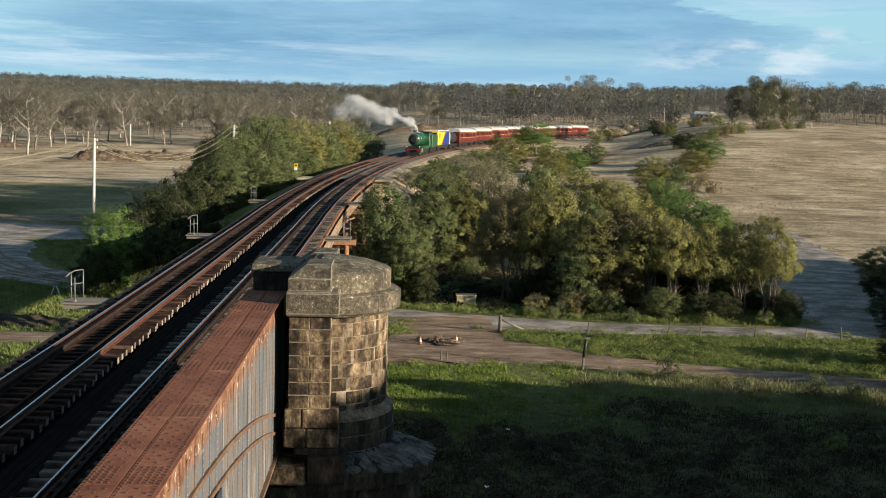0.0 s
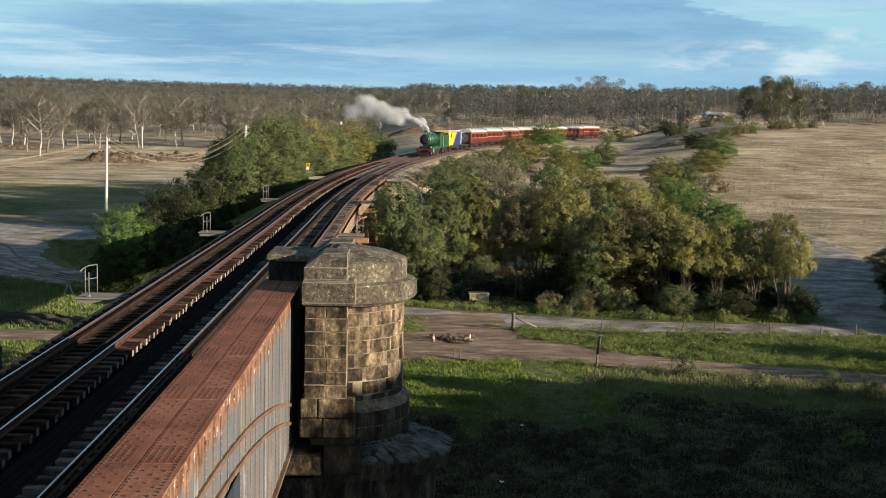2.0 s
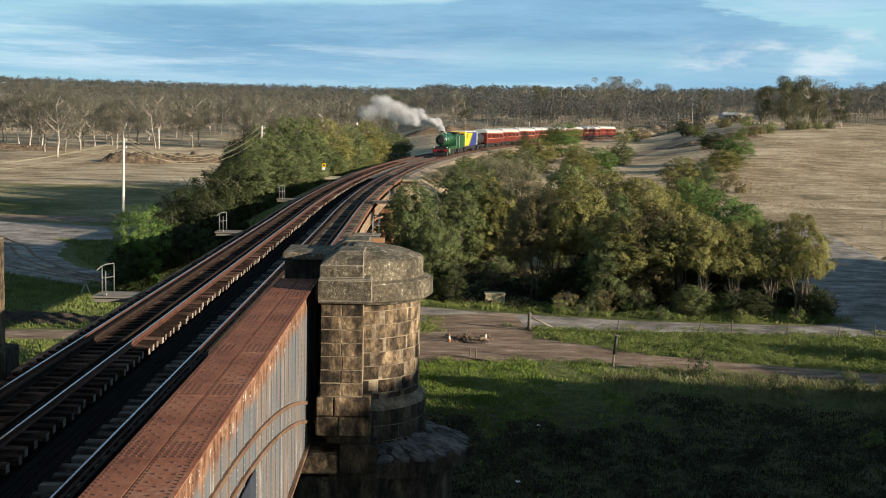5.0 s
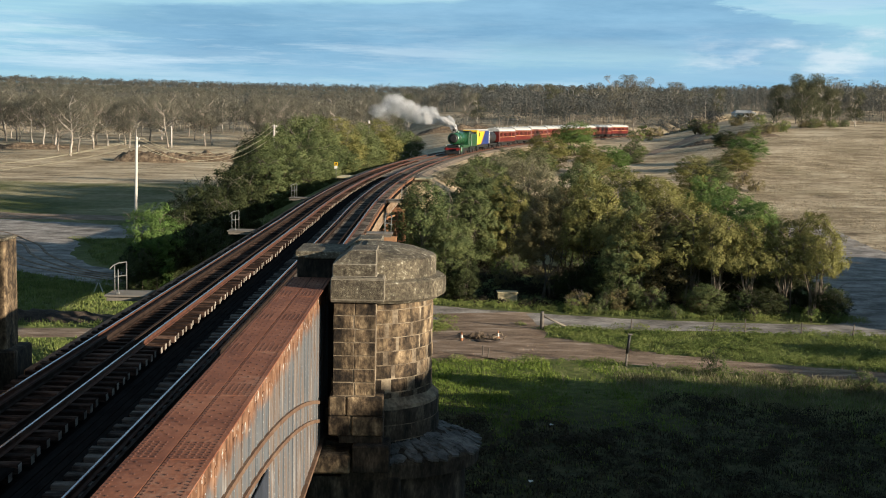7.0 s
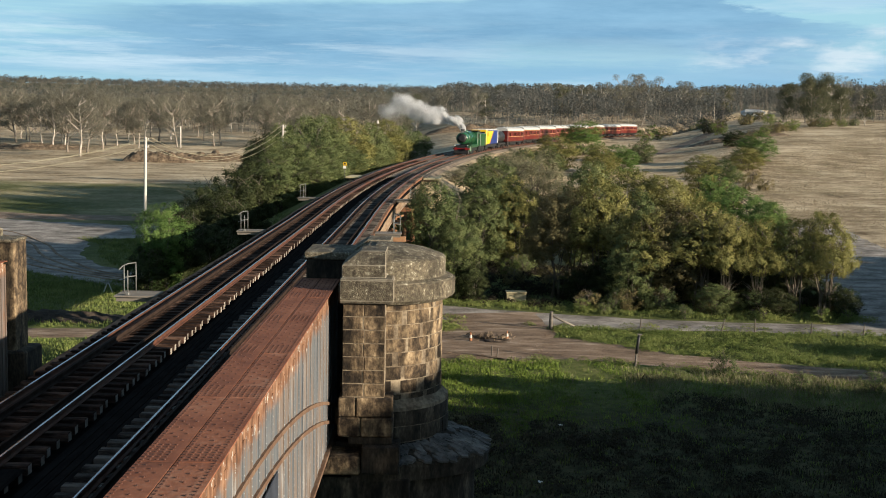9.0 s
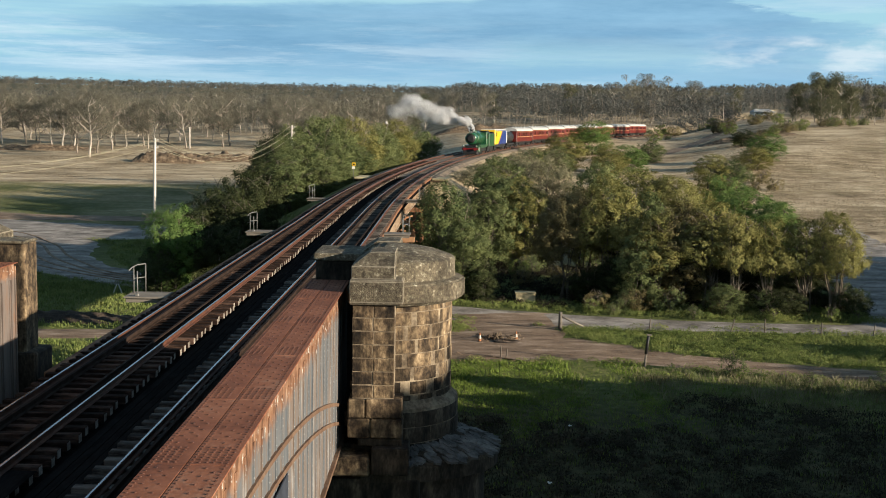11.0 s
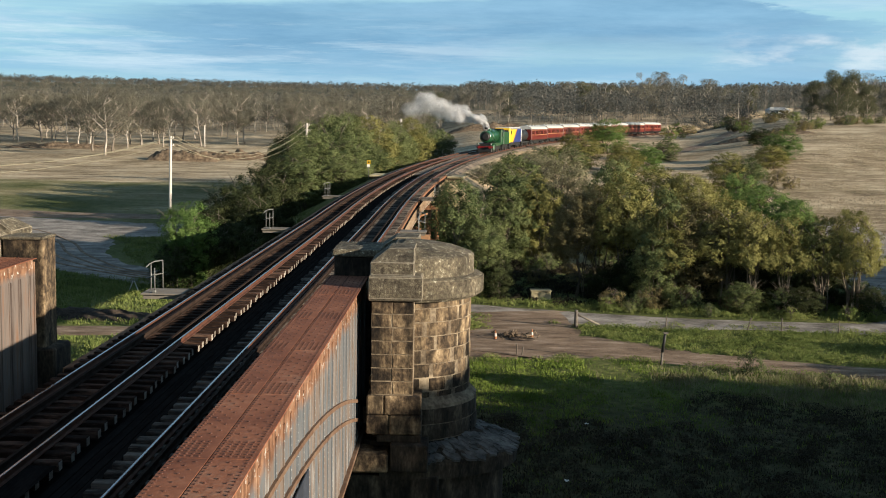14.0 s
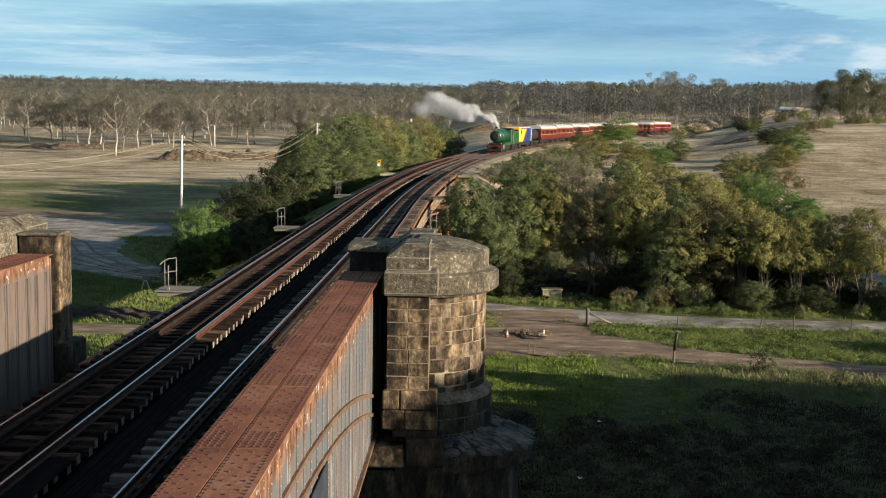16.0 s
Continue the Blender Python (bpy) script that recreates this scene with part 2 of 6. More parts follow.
M_MORTAR = mat("pale_lime_mortar", [(0.45, (0.05, 0.038, 0.025)), (0.6, (0.13, 0.1, 0.068)), (0.85, (0.34, 0.275, 0.19))], 2.2, 0.95, 0, 0.4, 6, coord="World")
M_SLEEPER = mat("weathered_timber", [(0.42, (0.009, 0.006, 0.005)), (0.66, (0.034, 0.021, 0.016)), (0.9, (0.14, 0.088, 0.066))], 2.0, 0.95, 0, 0.5, 6, (0.6, 3, 3), random_ob=0.25, spec=0.05)
M_SLEEPGREY = mat("grey_weathered_timber", [(0.42, (0.012, 0.01, 0.009)), (0.62, (0.05, 0.043, 0.038)), (0.9, (0.2, 0.175, 0.15))], 2.0, 0.95, 0, 0.5, 6, (0.6, 3, 3), random_ob=0.3, spec=0.05)
M_SLEEPEND = mat("weathered_end_grain", [(0.42, (0.11, 0.092, 0.075)), (0.7, (0.26, 0.23, 0.19)), (0.92, (0.42, 0.38, 0.33))], 6.0, 0.9, 0, 0.5, 6, random_ob=0.3)
M_RAILSIDE = mat("rusty_rail", [(0.4, (0.045, 0.02, 0.012)), (0.8, (0.13, 0.05, 0.028))], 3.0, 0.7, 0.2)
M_RAILTOP = mat("polished_rail_head", [(0.4, (0.42, 0.43, 0.46)), (0.8, (0.56, 0.57, 0.6))], 3.0, 0.22, 1.0, 0.0)
M_GUARD = mat("dull_guard_rail", [(0.4, (0.012, 0.008, 0.006)), (0.8, (0.042, 0.028, 0.022))], 3.0, 0.9, 0.0, 0.3, spec=0.05)
# deck and walkway boards: the deep shade around the tracks darkens their colour
M_DARK = mat("shade_black_iron_deck", [(0.4, (0.004, 0.004, 0.004)), (0.8, (0.014, 0.012, 0.011))], 2.0, 0.95, 0.0, spec=0.0)
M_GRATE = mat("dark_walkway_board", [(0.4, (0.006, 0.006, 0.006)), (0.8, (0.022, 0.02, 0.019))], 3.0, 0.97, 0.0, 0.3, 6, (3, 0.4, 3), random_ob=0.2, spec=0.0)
M_SPAN = mat("pale_spans_paint", [(0.4, (0.16, 0.1, 0.06)), (0.6, (0.34, 0.25, 0.17)), (0.85, (0.46, 0.38, 0.29))], 0.8, 0.8, 0, 0.3, 8, (1, 0.5, 1), coord="World")
M_TRESTLE = mat("red_brown_timber", [(0.4, (0.1, 0.04, 0.02)), (0.6, (0.23, 0.11, 0.055)), (0.85, (0.34, 0.19, 0.1))], 1.5, 0.9, 0, 0.4, 6, (2, 2, 0.4), random_ob=0.3)
M_GALV = mat("galvanised_steel", [(0.4, (0.12, 0.12, 0.112)), (0.8, (0.2, 0.2, 0.188))], 4.0, 0.55, 0.3, 0.1)
M_POLE = mat("pale_timber_pole", [(0.4, (0.42, 0.38, 0.33)), (0.8, (0.62, 0.58, 0.52))], 2.0, 0.85, 0, 0.3, 6, (3, 3, 0.3))
M_PLANK = mat("grey_planks", [(0.4, (0.09, 0.078, 0.063)), (0.8, (0.2, 0.178, 0.15))], 2.0, 0.9, 0, 0.3, 6, (0.5, 3, 3), random_ob=0.3)
M_BARK = mat("grey_bark", [(0.35, (0.04, 0.033, 0.026)), (0.6, (0.11, 0.092, 0.074)), (0.85, (0.2, 0.17, 0.14))], 1.5, 0.9, 0, 0.4, 6, (1, 1, 0.3))
M_STEM = mat("tan_stem_bark", [(0.35, (0.05, 0.04, 0.03)), (0.6, (0.13, 0.108, 0.082)), (0.85, (0.24, 0.205, 0.16))], 1.2, 0.9, 0, 0.3, 6, (1, 1, 0.3))
M_GUMBARK = mat("pale_gum_bark", [(0.35, (0.12, 0.1, 0.075)), (0.6, (0.29, 0.25, 0.205)), (0.85, (0.5, 0.45, 0.385))], 0.8, 0.85, 0, 0.3, 6, (1, 1, 0.2), random_ob=0.3)


def leafy(name, dark, mid, light, vary=0.16, each=0.14, soft=0.18):
    return mat(name, [(0.36, dark), (0.58, mid), (0.86, light)], 0.55, 0.75, 0, 0, 5, island=vary, random_ob=each, soft=soft, spec=0.12)


M_LEAF = leafy("olive_leaves", (0.022, 0.036, 0.013), (0.098, 0.128, 0.05), (0.22, 0.245, 0.1), 0.16, 0.2)
M_LEAFY = leafy("yellow_olive_leaves", (0.045, 0.048, 0.013), (0.185, 0.18, 0.058), (0.3, 0.283, 0.1), 0.16, 0.2)
# green leaves with the shade of bank and clump put into the colour
M_LEAFSHADE = leafy("shade_dark_green_leaves", (0.008, 0.013, 0.006), (0.03, 0.041, 0.016), (0.08, 0.092, 0.036))
M_LEAFG = leafy("fresh_green_leaves", (0.028, 0.062, 0.016), (0.105, 0.175, 0.046), (0.21, 0.29, 0.088))
M_LEAFB = leafy("brown_olive_leaves", (0.04, 0.036, 0.016), (0.155, 0.132, 0.06), (0.265, 0.22, 0.105), 0.16, 0.2)
M_LEAFS = leafy("silver_green_leaves", (0.07, 0.07, 0.04), (0.2, 0.19, 0.115), (0.33, 0.305, 0.195))
M_LEAFGREY = leafy("grey_green_leaves", (0.035, 0.035, 0.026), (0.15, 0.143, 0.11), (0.275, 0.258, 0.2), 0.14, soft=0.42)
M_LEAFWOOD = leafy("grey_olive_wood_leaves", (0.05, 0.054, 0.052), (0.1, 0.105, 0.096), (0.15, 0.153, 0.138), 0.12, soft=0.45)
M_LEAFDARK = leafy("dark_gum_leaves", (0.03, 0.034, 0.02), (0.085, 0.09, 0.052), (0.16, 0.16, 0.09), 0.16)
M_GRASS = leafy("green_grass_blades", (0.036, 0.066, 0.011), (0.118, 0.176, 0.03), (0.235, 0.295, 0.066))
M_SEEDWEED = leafy("pale_seeding_weeds", (0.05, 0.05, 0.024), (0.155, 0.148, 0.078), (0.31, 0.28, 0.17))
# dead brown weeds, darkened further for the shade they stand in
M_SHADEWEED = leafy("shade_dark_brown_weeds", (0.01, 0.009, 0.007), (0.03, 0.026, 0.018), (0.07, 0.06, 0.04))
M_DRYGRASS = leafy("dry_grass_blades", (0.13, 0.105, 0.07), (0.27, 0.222, 0.15), (0.4, 0.342, 0.245), 0.2)
M_WEED = leafy("rank_weeds", (0.045, 0.065, 0.018), (0.14, 0.185, 0.05), (0.26, 0.285, 0.095))
M_GRAVEL = mat("grey_gravel", [(0.45, (0.06, 0.053, 0.046)), (0.58, (0.14, 0.125, 0.11)), (0.7, (0.24, 0.217, 0.192)), (0.86, (0.4, 0.365, 0.33))], 0.45, 0.95, 0, 0.8, 11, (0.8, 1.2, 1), tone=0.85)
M_BALLAST = mat("brown_ballast", [(0.4, (0.05, 0.038, 0.028)), (0.6, (0.12, 0.094, 0.07)), (0.85, (0.22, 0.178, 0.135))], 0.8, 0.95, 0, 0.9, 14)
M_DIRT = mat("brown_dirt", [(0.45, (0.07, 0.045, 0.028)), (0.6, (0.16, 0.108, 0.07)), (0.74, (0.25, 0.178, 0.122)), (0.88, (0.4, 0.31, 0.235))], 0.9, 0.95, 0, 0.9, 12, (0.5, 1.6, 1))
M_EARTH = mat("turned_brown_earth", [(0.42, (0.03, 0.021, 0.014)), (0.6, (0.1, 0.07, 0.045)), (0.85, (0.24, 0.18, 0.12))], 1.2, 0.95, 0, 0.9, 10)
M_DARKEARTH = mat("dark_earth", [(0.4, (0.012, 0.009, 0.007)), (0.6, (0.03, 0.022, 0.016)), (0.85, (0.09, 0.066, 0.048))], 2.0, 0.9, 0, 0.9, 6)
M_GREEN = mat("locomotive_green", [(0.4, (0.005, 0.05, 0.016)), (0.8, (0.011, 0.085, 0.028))], 1.0, 0.3, 0, 0.0, spec=0.8)
M_RED = mat("carriage_red", [(0.4, (0.085, 0.01, 0.008)), (0.8, (0.135, 0.016, 0.012))], 1.0, 0.35, 0, 0.0, spec=0.4)
M_LINE = mat("cream_lining", [(0.4, (0.4, 0.22, 0.1)), (0.8, (0.5, 0.3, 0.14))], 1.0, 0.5, 0, 0.0)
M_ROOF = mat("carriage_roof_grey", [(0.4, (0.36, 0.36, 0.34)), (0.8, (0.52, 0.52, 0.49))], 1.0, 0.55)
M_BLACK = mat("sooty_black", [(0.4, (0.008, 0.008, 0.008)), (0.8, (0.025, 0.025, 0.025))], 2.0, 0.5)
M_YELLOW = mat("signal_yellow", [(0.4, (0.62, 0.38, 0.01)), (0.8, (0.75, 0.47, 0.02))], 2.0, 0.45, 0, 0)
M_BLUE = mat("deep_blue", [(0.4, (0.012, 0.03, 0.13)), (0.8, (0.02, 0.045, 0.2))], 2.0, 0.35, 0, 0)
M_WHITE = mat("off_white_paint", [(0.4, (0.62, 0.6, 0.56)), (0.8, (0.78, 0.77, 0.73))], 2.0, 0.6, 0, 0)
M_ORANGE = mat("faded_orange_plastic", [(0.4, (0.28, 0.09, 0.035)), (0.8, (0.36, 0.15, 0.06))], 2.0, 0.6, 0, 0)
M_BUFFER = mat("buffer_red", [(0.4, (0.14, 0.008, 0.01)), (0.8, (0.22, 0.014, 0.014))], 2.0, 0.4, 0, 0)
M_GLASS = mat("dark_window", [(0.4, (0.01, 0.012, 0.015)), (0.8, (0.03, 0.035, 0.04))], 2.0, 0.1, 0, 0, spec=0.8)
M_CARGLASS = mat("red_reflecting_window", [(0.4, (0.035, 0.01, 0.009)), (0.8, (0.07, 0.022, 0.02))], 2.0, 0.12, 0, 0, spec=0.6)
# pale yellow of sunlight put into the concrete, as the culvert stands shaded
M_CONC = mat("sunlit_yellow_concrete", [(0.4, (0.26, 0.22, 0.12)), (0.8, (0.5, 0.43, 0.27))], 2.0, 0.9)
M_PATCH = mat("blue_grey_patch_plate", [(0.4, (0.02, 0.024, 0.032)), (0.8, (0.045, 0.053, 0.07))], 2.0, 0.6)
M_WIRE = mat("pale_line_wire", [(0.4, (0.3, 0.27, 0.18)), (0.8, (0.42, 0.38, 0.26))], 2.0, 0.5, 0.3, 0)


# ---- mesh helpers ----
def link(name, bm, material, parent=None, label="", smooth=False):
    me = bpy.data.meshes.new(name)
    if smooth:
        for f in bm.faces:
            f.smooth = True
    bm.to_mesh(me)
    bm.free()
    for m in material if isinstance(material, (list, tuple)) else [material]:
        me.materials.append(m)
    ob = new(name, me)
    if parent is not None:
        ob.parent = parent
    if label:
        ob["label"] = label
    return ob


part = link


def thing(name, label, category, group="", at=(0, 0, 0), rz=0.0):
    ob = new(name)
    ob.location = at
    ob.rotation_euler = (0, 0, rz)
    ob.empty_display_size = 0.2
    return tagged(ob, label, category, group)


def shared(name, me, parent, at=(0, 0, 0), rot=(0, 0, 0), scale=(1, 1, 1)):
    ob = new(name, me)
    ob.parent = parent
    ob.location, ob.rotation_euler, ob.scale = at, rot, scale
    return ob


def box(bm, x0, x1, y0, y1, z0, z1, bevel=0.0, mi=0):
    v = [bm.verts.new(p) for p in ((x0, y0, z0), (x1, y0, z0), (x1, y1, z0), (x0, y1, z0), (x0, y0, z1), (x1, y0, z1), (x1, y1, z1), (x0, y1, z1))]
    fs = [bm.faces.new([v[i] for i in q]) for q in ((3, 2, 1, 0), (4, 5, 6, 7), (0, 1, 5, 4), (1, 2, 6, 5), (2, 3, 7, 6), (3, 0, 4, 7))]
    for f in fs:
        f.material_index = mi
    if bevel:
        es = list({e for f in fs for e in f.edges})
        bmesh.ops.bevel(bm, geom=es, offset=bevel, segments=1, affect="EDGES", clamp_overlap=True)
    return bm


def boxes(*rows, bevel=0.0):
    bm = bmesh.new()
    for r in rows:
        box(bm, *r, bevel=bevel)
    return bm


def tube(bm, pts, radii, sides=8, cap=True, mi=0):
    rings = []
    pts = [Vector(p) for p in pts]
    for i, p in enumerate(pts):
        d = (pts[min(i + 1, len(pts) - 1)] - pts[max(i - 1, 0)]).normalized()
        u = d.orthogonal().normalized() if abs(d.z) < 0.99 else Vector((1, 0, 0))
        if i:
            u = (last - d * last.dot(d)).normalized()
        last = u
        w = d.cross(u)
        r = radii[i] if isinstance(radii, (list, tuple)) else radii
        rings.append([bm.verts.new(p + (u * math.cos(a) + w * math.sin(a)) * r) for a in (2 * math.pi * k / sides for k in range(sides))])
    for a, b in zip(rings, rings[1:]):
        for k in range(sides):
            f = bm.faces.new((a[k], a[(k + 1) % sides], b[(k + 1) % sides], b[k]))
            f.material_index, f.smooth = mi, True
    if cap:
        bm.faces.new(rings[0][::-1]).material_index = mi
        bm.faces.new(rings[-1]).material_index = mi
    return bm


def lathe(bm, profile, centre, sides=32, a0=0.0, a1=2 * math.pi, mi=0):
    """Turns (radius, z) pairs round an upright axis."""
    closed = abs(a1 - a0 - 2 * math.pi) < 1e-6
    count = sides if closed else sides + 1
    rings = [[bm.verts.new((centre[0] + r * math.cos(a0 + (a1 - a0) * k / sides), centre[1] + r * math.sin(a0 + (a1 - a0) * k / sides), z)) for k in range(count)] for r, z in profile]
    for a, b in zip(rings, rings[1:]):
        for k in range(sides):
            j = (k + 1) % count
            bm.faces.new((a[k], a[j], b[j], b[k])).material_index = mi
    return bm


# ---- the line of the railway: level and straight over the river spans, then curving to the right ----
CURVE_Y, CURVE_R, RISE = 75.0, 750.0, 0.009


def line(s, off=0.0, z=0.0):
    """A place on the railway at s metres along, off metres to the right of the middle of the two tracks."""
    k = max(0.0, s - CURVE_Y)
    a = k / CURVE_R
    x = CURVE_R * (1 - math.cos(a))
    y = min(s, CURVE_Y) + CURVE_R * math.sin(a)
    return Vector((x + off * math.cos(a), y - off * math.sin(a), z + RISE * max(0.0, s - 75.0))), a


def sweep(bm, profile, s0, s1, step, off=0.0, mi=0, closed=True):
    """A profile of (across, up) pairs along the railway."""
    count = max(1, int(math.ceil((s1 - s0) / step)))
    rings = []
    for i in range(count + 1):
        s = s0 + (s1 - s0) * i / count
        rings.append([bm.verts.new(line(s, off + u, w)[0]) for u, w in profile])
    k = len(profile)
    for a, b in zip(rings, rings[1:]):
        for j in range(k if closed else k - 1):
            bm.faces.new((a[j], a[(j + 1) % k], b[(j + 1) % k], b[j])).material_index = mi
    if closed:
        bm.faces.new(rings[0][::-1]).material_index = mi
        bm.faces.new(rings[-1]).material_index = mi
    return bm


def step01(a, b, v):
    t = min(1.0, max(0.0, (v - a) / (b - a)))
    return t * t * (3 - 2 * t)


VIADUCT_END = 126.0


def ground_z(x, y):
    left = -7.0 + 1.7 * step01(125, 205, y) + 6.0 * step01(255, 450, y) + 6.0 * step01(430, 620, y)
    right = -7.2 + 9.5 * step01(95, 380, y) + 9.0 * step01(370, 580, y)
    z = left + (right - left) * step01(-12, 14, x)
    # the paddock climbs to the right
    if y > 150:
        z += 5.0 * step01(0.2, 0.32, x / y) * step01(180, 340, y)
    far = math.hypot(x, y)
    z += 8 * step01(620, 1100, far) + 54 * step01(1000, 2600, far)
    if y < 30:
        z -= 4.0 * step01(30, -20, y)
    z += 0.25 * noise.noise((x * 0.06, y * 0.06, 0.3)) + 1.2 * noise.noise((x * 0.012, y * 0.012, 1.3)) * step01(90, 260, y)
    # railway embankment
    if y > VIADUCT_END - 25:
        s = y
        for _ in range(3):
            p, a = line(s)
            s += y - p.y
        p, a = line(s)
        d = abs(x - p.x) * math.cos(a)
        top = p.z - 0.55
        slope = top - max(0.0, d - 4.6) * 0.5
        slope -= max(0.0, VIADUCT_END - y) * 0.55
        if s < 900:
            z = max(z, slope) if top > z else z + (top - z) * (1 - step01(5, 14, d))
    return z


# ---- ground ----
def ground_material():
    m = bpy.data.materials.new("grassland")
    m.use_nodes = True
    n, l = m.node_tree.nodes, m.node_tree.links
    b = n["Principled BSDF"]
    b.inputs["Roughness"].default_value, b.inputs["Specular IOR Level"].default_value = 0.95, 0.1
    co = n.new("ShaderNodeTexCoord")

    def tex(scale, detail=6, stretch=(1, 1, 1)):
        mp = n.new("ShaderNodeMapping")
        mp.inputs["Scale"].default_value = stretch
        t = n.new("ShaderNodeTexNoise")
        t.inputs["Scale"].default_value, t.inputs["Detail"].default_value, t.inputs["Roughness"].default_value = scale, detail, 0.65
        l.new(co.outputs["Object"], mp.inputs["Vector"])
        l.new(mp.outputs["Vector"], t.inputs["Vector"])
        return t.outputs["Fac"]

    def ramp(fac, stops):
        r = n.new("ShaderNodeValToRGB")
        while len(r.color_ramp.elements) < len(stops):
            r.color_ramp.elements.new(0.5)
        for e, (p, c) in zip(r.color_ramp.elements, stops):
            e.position, e.color = p, (*c, 1)
        l.new(fac, r.inputs["Fac"])
        return r.outputs["Color"]

    def math_node(op, a, b_):
        k = n.new("ShaderNodeMath")
        k.operation = op
        for sock, v in zip(k.inputs, (a, b_)):
            if isinstance(v, (int, float)):
                sock.default_value = v
            else:
                l.new(v, sock)
        return k.outputs[0]

    attr = n.new("ShaderNodeAttribute")
    attr.attribute_name = "dry"
    patches = tex(0.05, 7)
    blades = tex(1.6, 5)
    green = ramp(math_node("ADD", math_node("MULTIPLY", patches, 0.6), math_node("MULTIPLY", blades, 0.4)), [(0.35, (0.035, 0.046, 0.013)), (0.5, (0.085, 0.1, 0.03)), (0.64, (0.17, 0.165, 0.065))])
    dry = ramp(math_node("ADD", math_node("ADD", math_node("MULTIPLY", tex(0.07, 8), 0.36), math_node("MULTIPLY", tex(0.26, 6, (0.5, 1.6, 1)), 0.34)), math_node("MULTIPLY", tex(1.4, 6, (0.7, 1.3, 1)), 0.3)), [(0.4, (0.105, 0.077, 0.045)), (0.5, (0.325, 0.258, 0.168)), (0.6, (0.55, 0.46, 0.325))])
    mixf = math_node("ADD", attr.outputs["Fac"], math_node("MULTIPLY", math_node("SUBTRACT", patches, 0.5), 0.8))
    soft = ramp(mixf, [(0.3, (0, 0, 0)), (0.7, (1, 1, 1))])
    mx = n.new("ShaderNodeMix")
    mx.data_type = "RGBA"
    l.new(soft, mx.inputs["Factor"])
    l.new(green, mx.inputs["A"])
    l.new(dry, mx.inputs["B"])
    # near-black ground colour that deepens the shade on the foreground bank
    bank_shade = n.new("ShaderNodeAttribute")
    bank_shade.attribute_name = "bank_shade"
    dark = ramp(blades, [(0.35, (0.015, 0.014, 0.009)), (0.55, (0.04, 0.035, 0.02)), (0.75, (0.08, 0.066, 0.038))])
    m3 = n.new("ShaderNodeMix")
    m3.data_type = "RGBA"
    l.new(bank_shade.outputs["Fac"], m3.inputs["Factor"])
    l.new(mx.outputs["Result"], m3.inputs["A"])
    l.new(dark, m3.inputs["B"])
    litter = n.new("ShaderNodeAttribute")
    litter.attribute_name = "wood"
    understorey = ramp(patches, [(0.35, (0.035, 0.038, 0.026)), (0.5, (0.065, 0.068, 0.045)), (0.65, (0.1, 0.098, 0.066))])
    m4 = n.new("ShaderNodeMix")
    m4.data_type = "RGBA"
    l.new(litter.outputs["Fac"], m4.inputs["Factor"])
    l.new(m3.outputs["Result"], m4.inputs["A"])
    l.new(understorey, m4.inputs["B"])
    l.new(m4.outputs["Result"], b.inputs["Base Color"])
    bp = n.new("ShaderNodeBump")
    bp.inputs["Strength"].default_value, bp.inputs["Distance"].default_value = 0.8, 0.25
    l.new(blades, bp.inputs["Height"])
    l.new(bp.outputs["Normal"], b.inputs["Normal"])
    return m


M_GROUND = ground_material()


def dryness(x, y):
    right = 0.15 + 0.6 * step01(105, 125, y)
    left = 0.05 + 0.9 * step01(185, 215, y)
    if -90 < x < 4 and 120 < y < 200:
        left = 0.38 + 0.05 * step01(150, 185, y)
    return left + (right - left) * step01(-6, 12, x)


def build_ground():
    ys = list(np.arange(-150, 20, 6.0)) + list(np.arange(20, 135, 1.6))
    y = 135.0
    while y < 4600:
        ys.append(y)
        y *= 1.022
    cols = 150
    verts, faces, dry, bank_shade, wood = [], [], [], [], []
    for y in ys:
        cx = line(y)[0].x if y < 500 else line(500)[0].x
        w = 160 + 0.9 * abs(y)
        for j in range(cols + 1):
            u = j / cols * 2 - 1
            x = cx + w * math.sinh(4.2 * u) / math.sinh(4.2)
            verts.append((x, y, ground_z(x, y)))
            dry.append(dryness(x, y))
            wood.append(step01(560, 900, y))
            # painted shade of the foreground bank, fading out at its far edge
            bank_shade.append(0.8 * step01(4, 9, x) * (1 - step01(52, 58, y + 3 * noise.noise((x * 0.3, y * 0.3, 7.0)) + 0.25 * max(0.0, x - 18))))
    k = cols + 1
    for i in range(len(ys) - 1):
        for j in range(cols):
            a = i * k + j
            faces.append((a, a + 1, a + 1 + k, a + k))
    me = bpy.data.meshes.new("ground")
    me.from_pydata(verts, [], faces)
    me.polygons.foreach_set("use_smooth", [True] * len(faces))
    me.attributes.new("dry", "FLOAT", "POINT").data.foreach_set("value", dry)
    me.attributes.new("bank_shade", "FLOAT", "POINT").data.foreach_set("value", bank_shade)
    me.attributes.new("wood", "FLOAT", "POINT").data.foreach_set("value", wood)
    me.materials.append(M_GROUND)
    return tagged(new("ground", me), "rolling grassland, green by the river and dry beyond", "ground", kind="structure")


ground = build_ground()


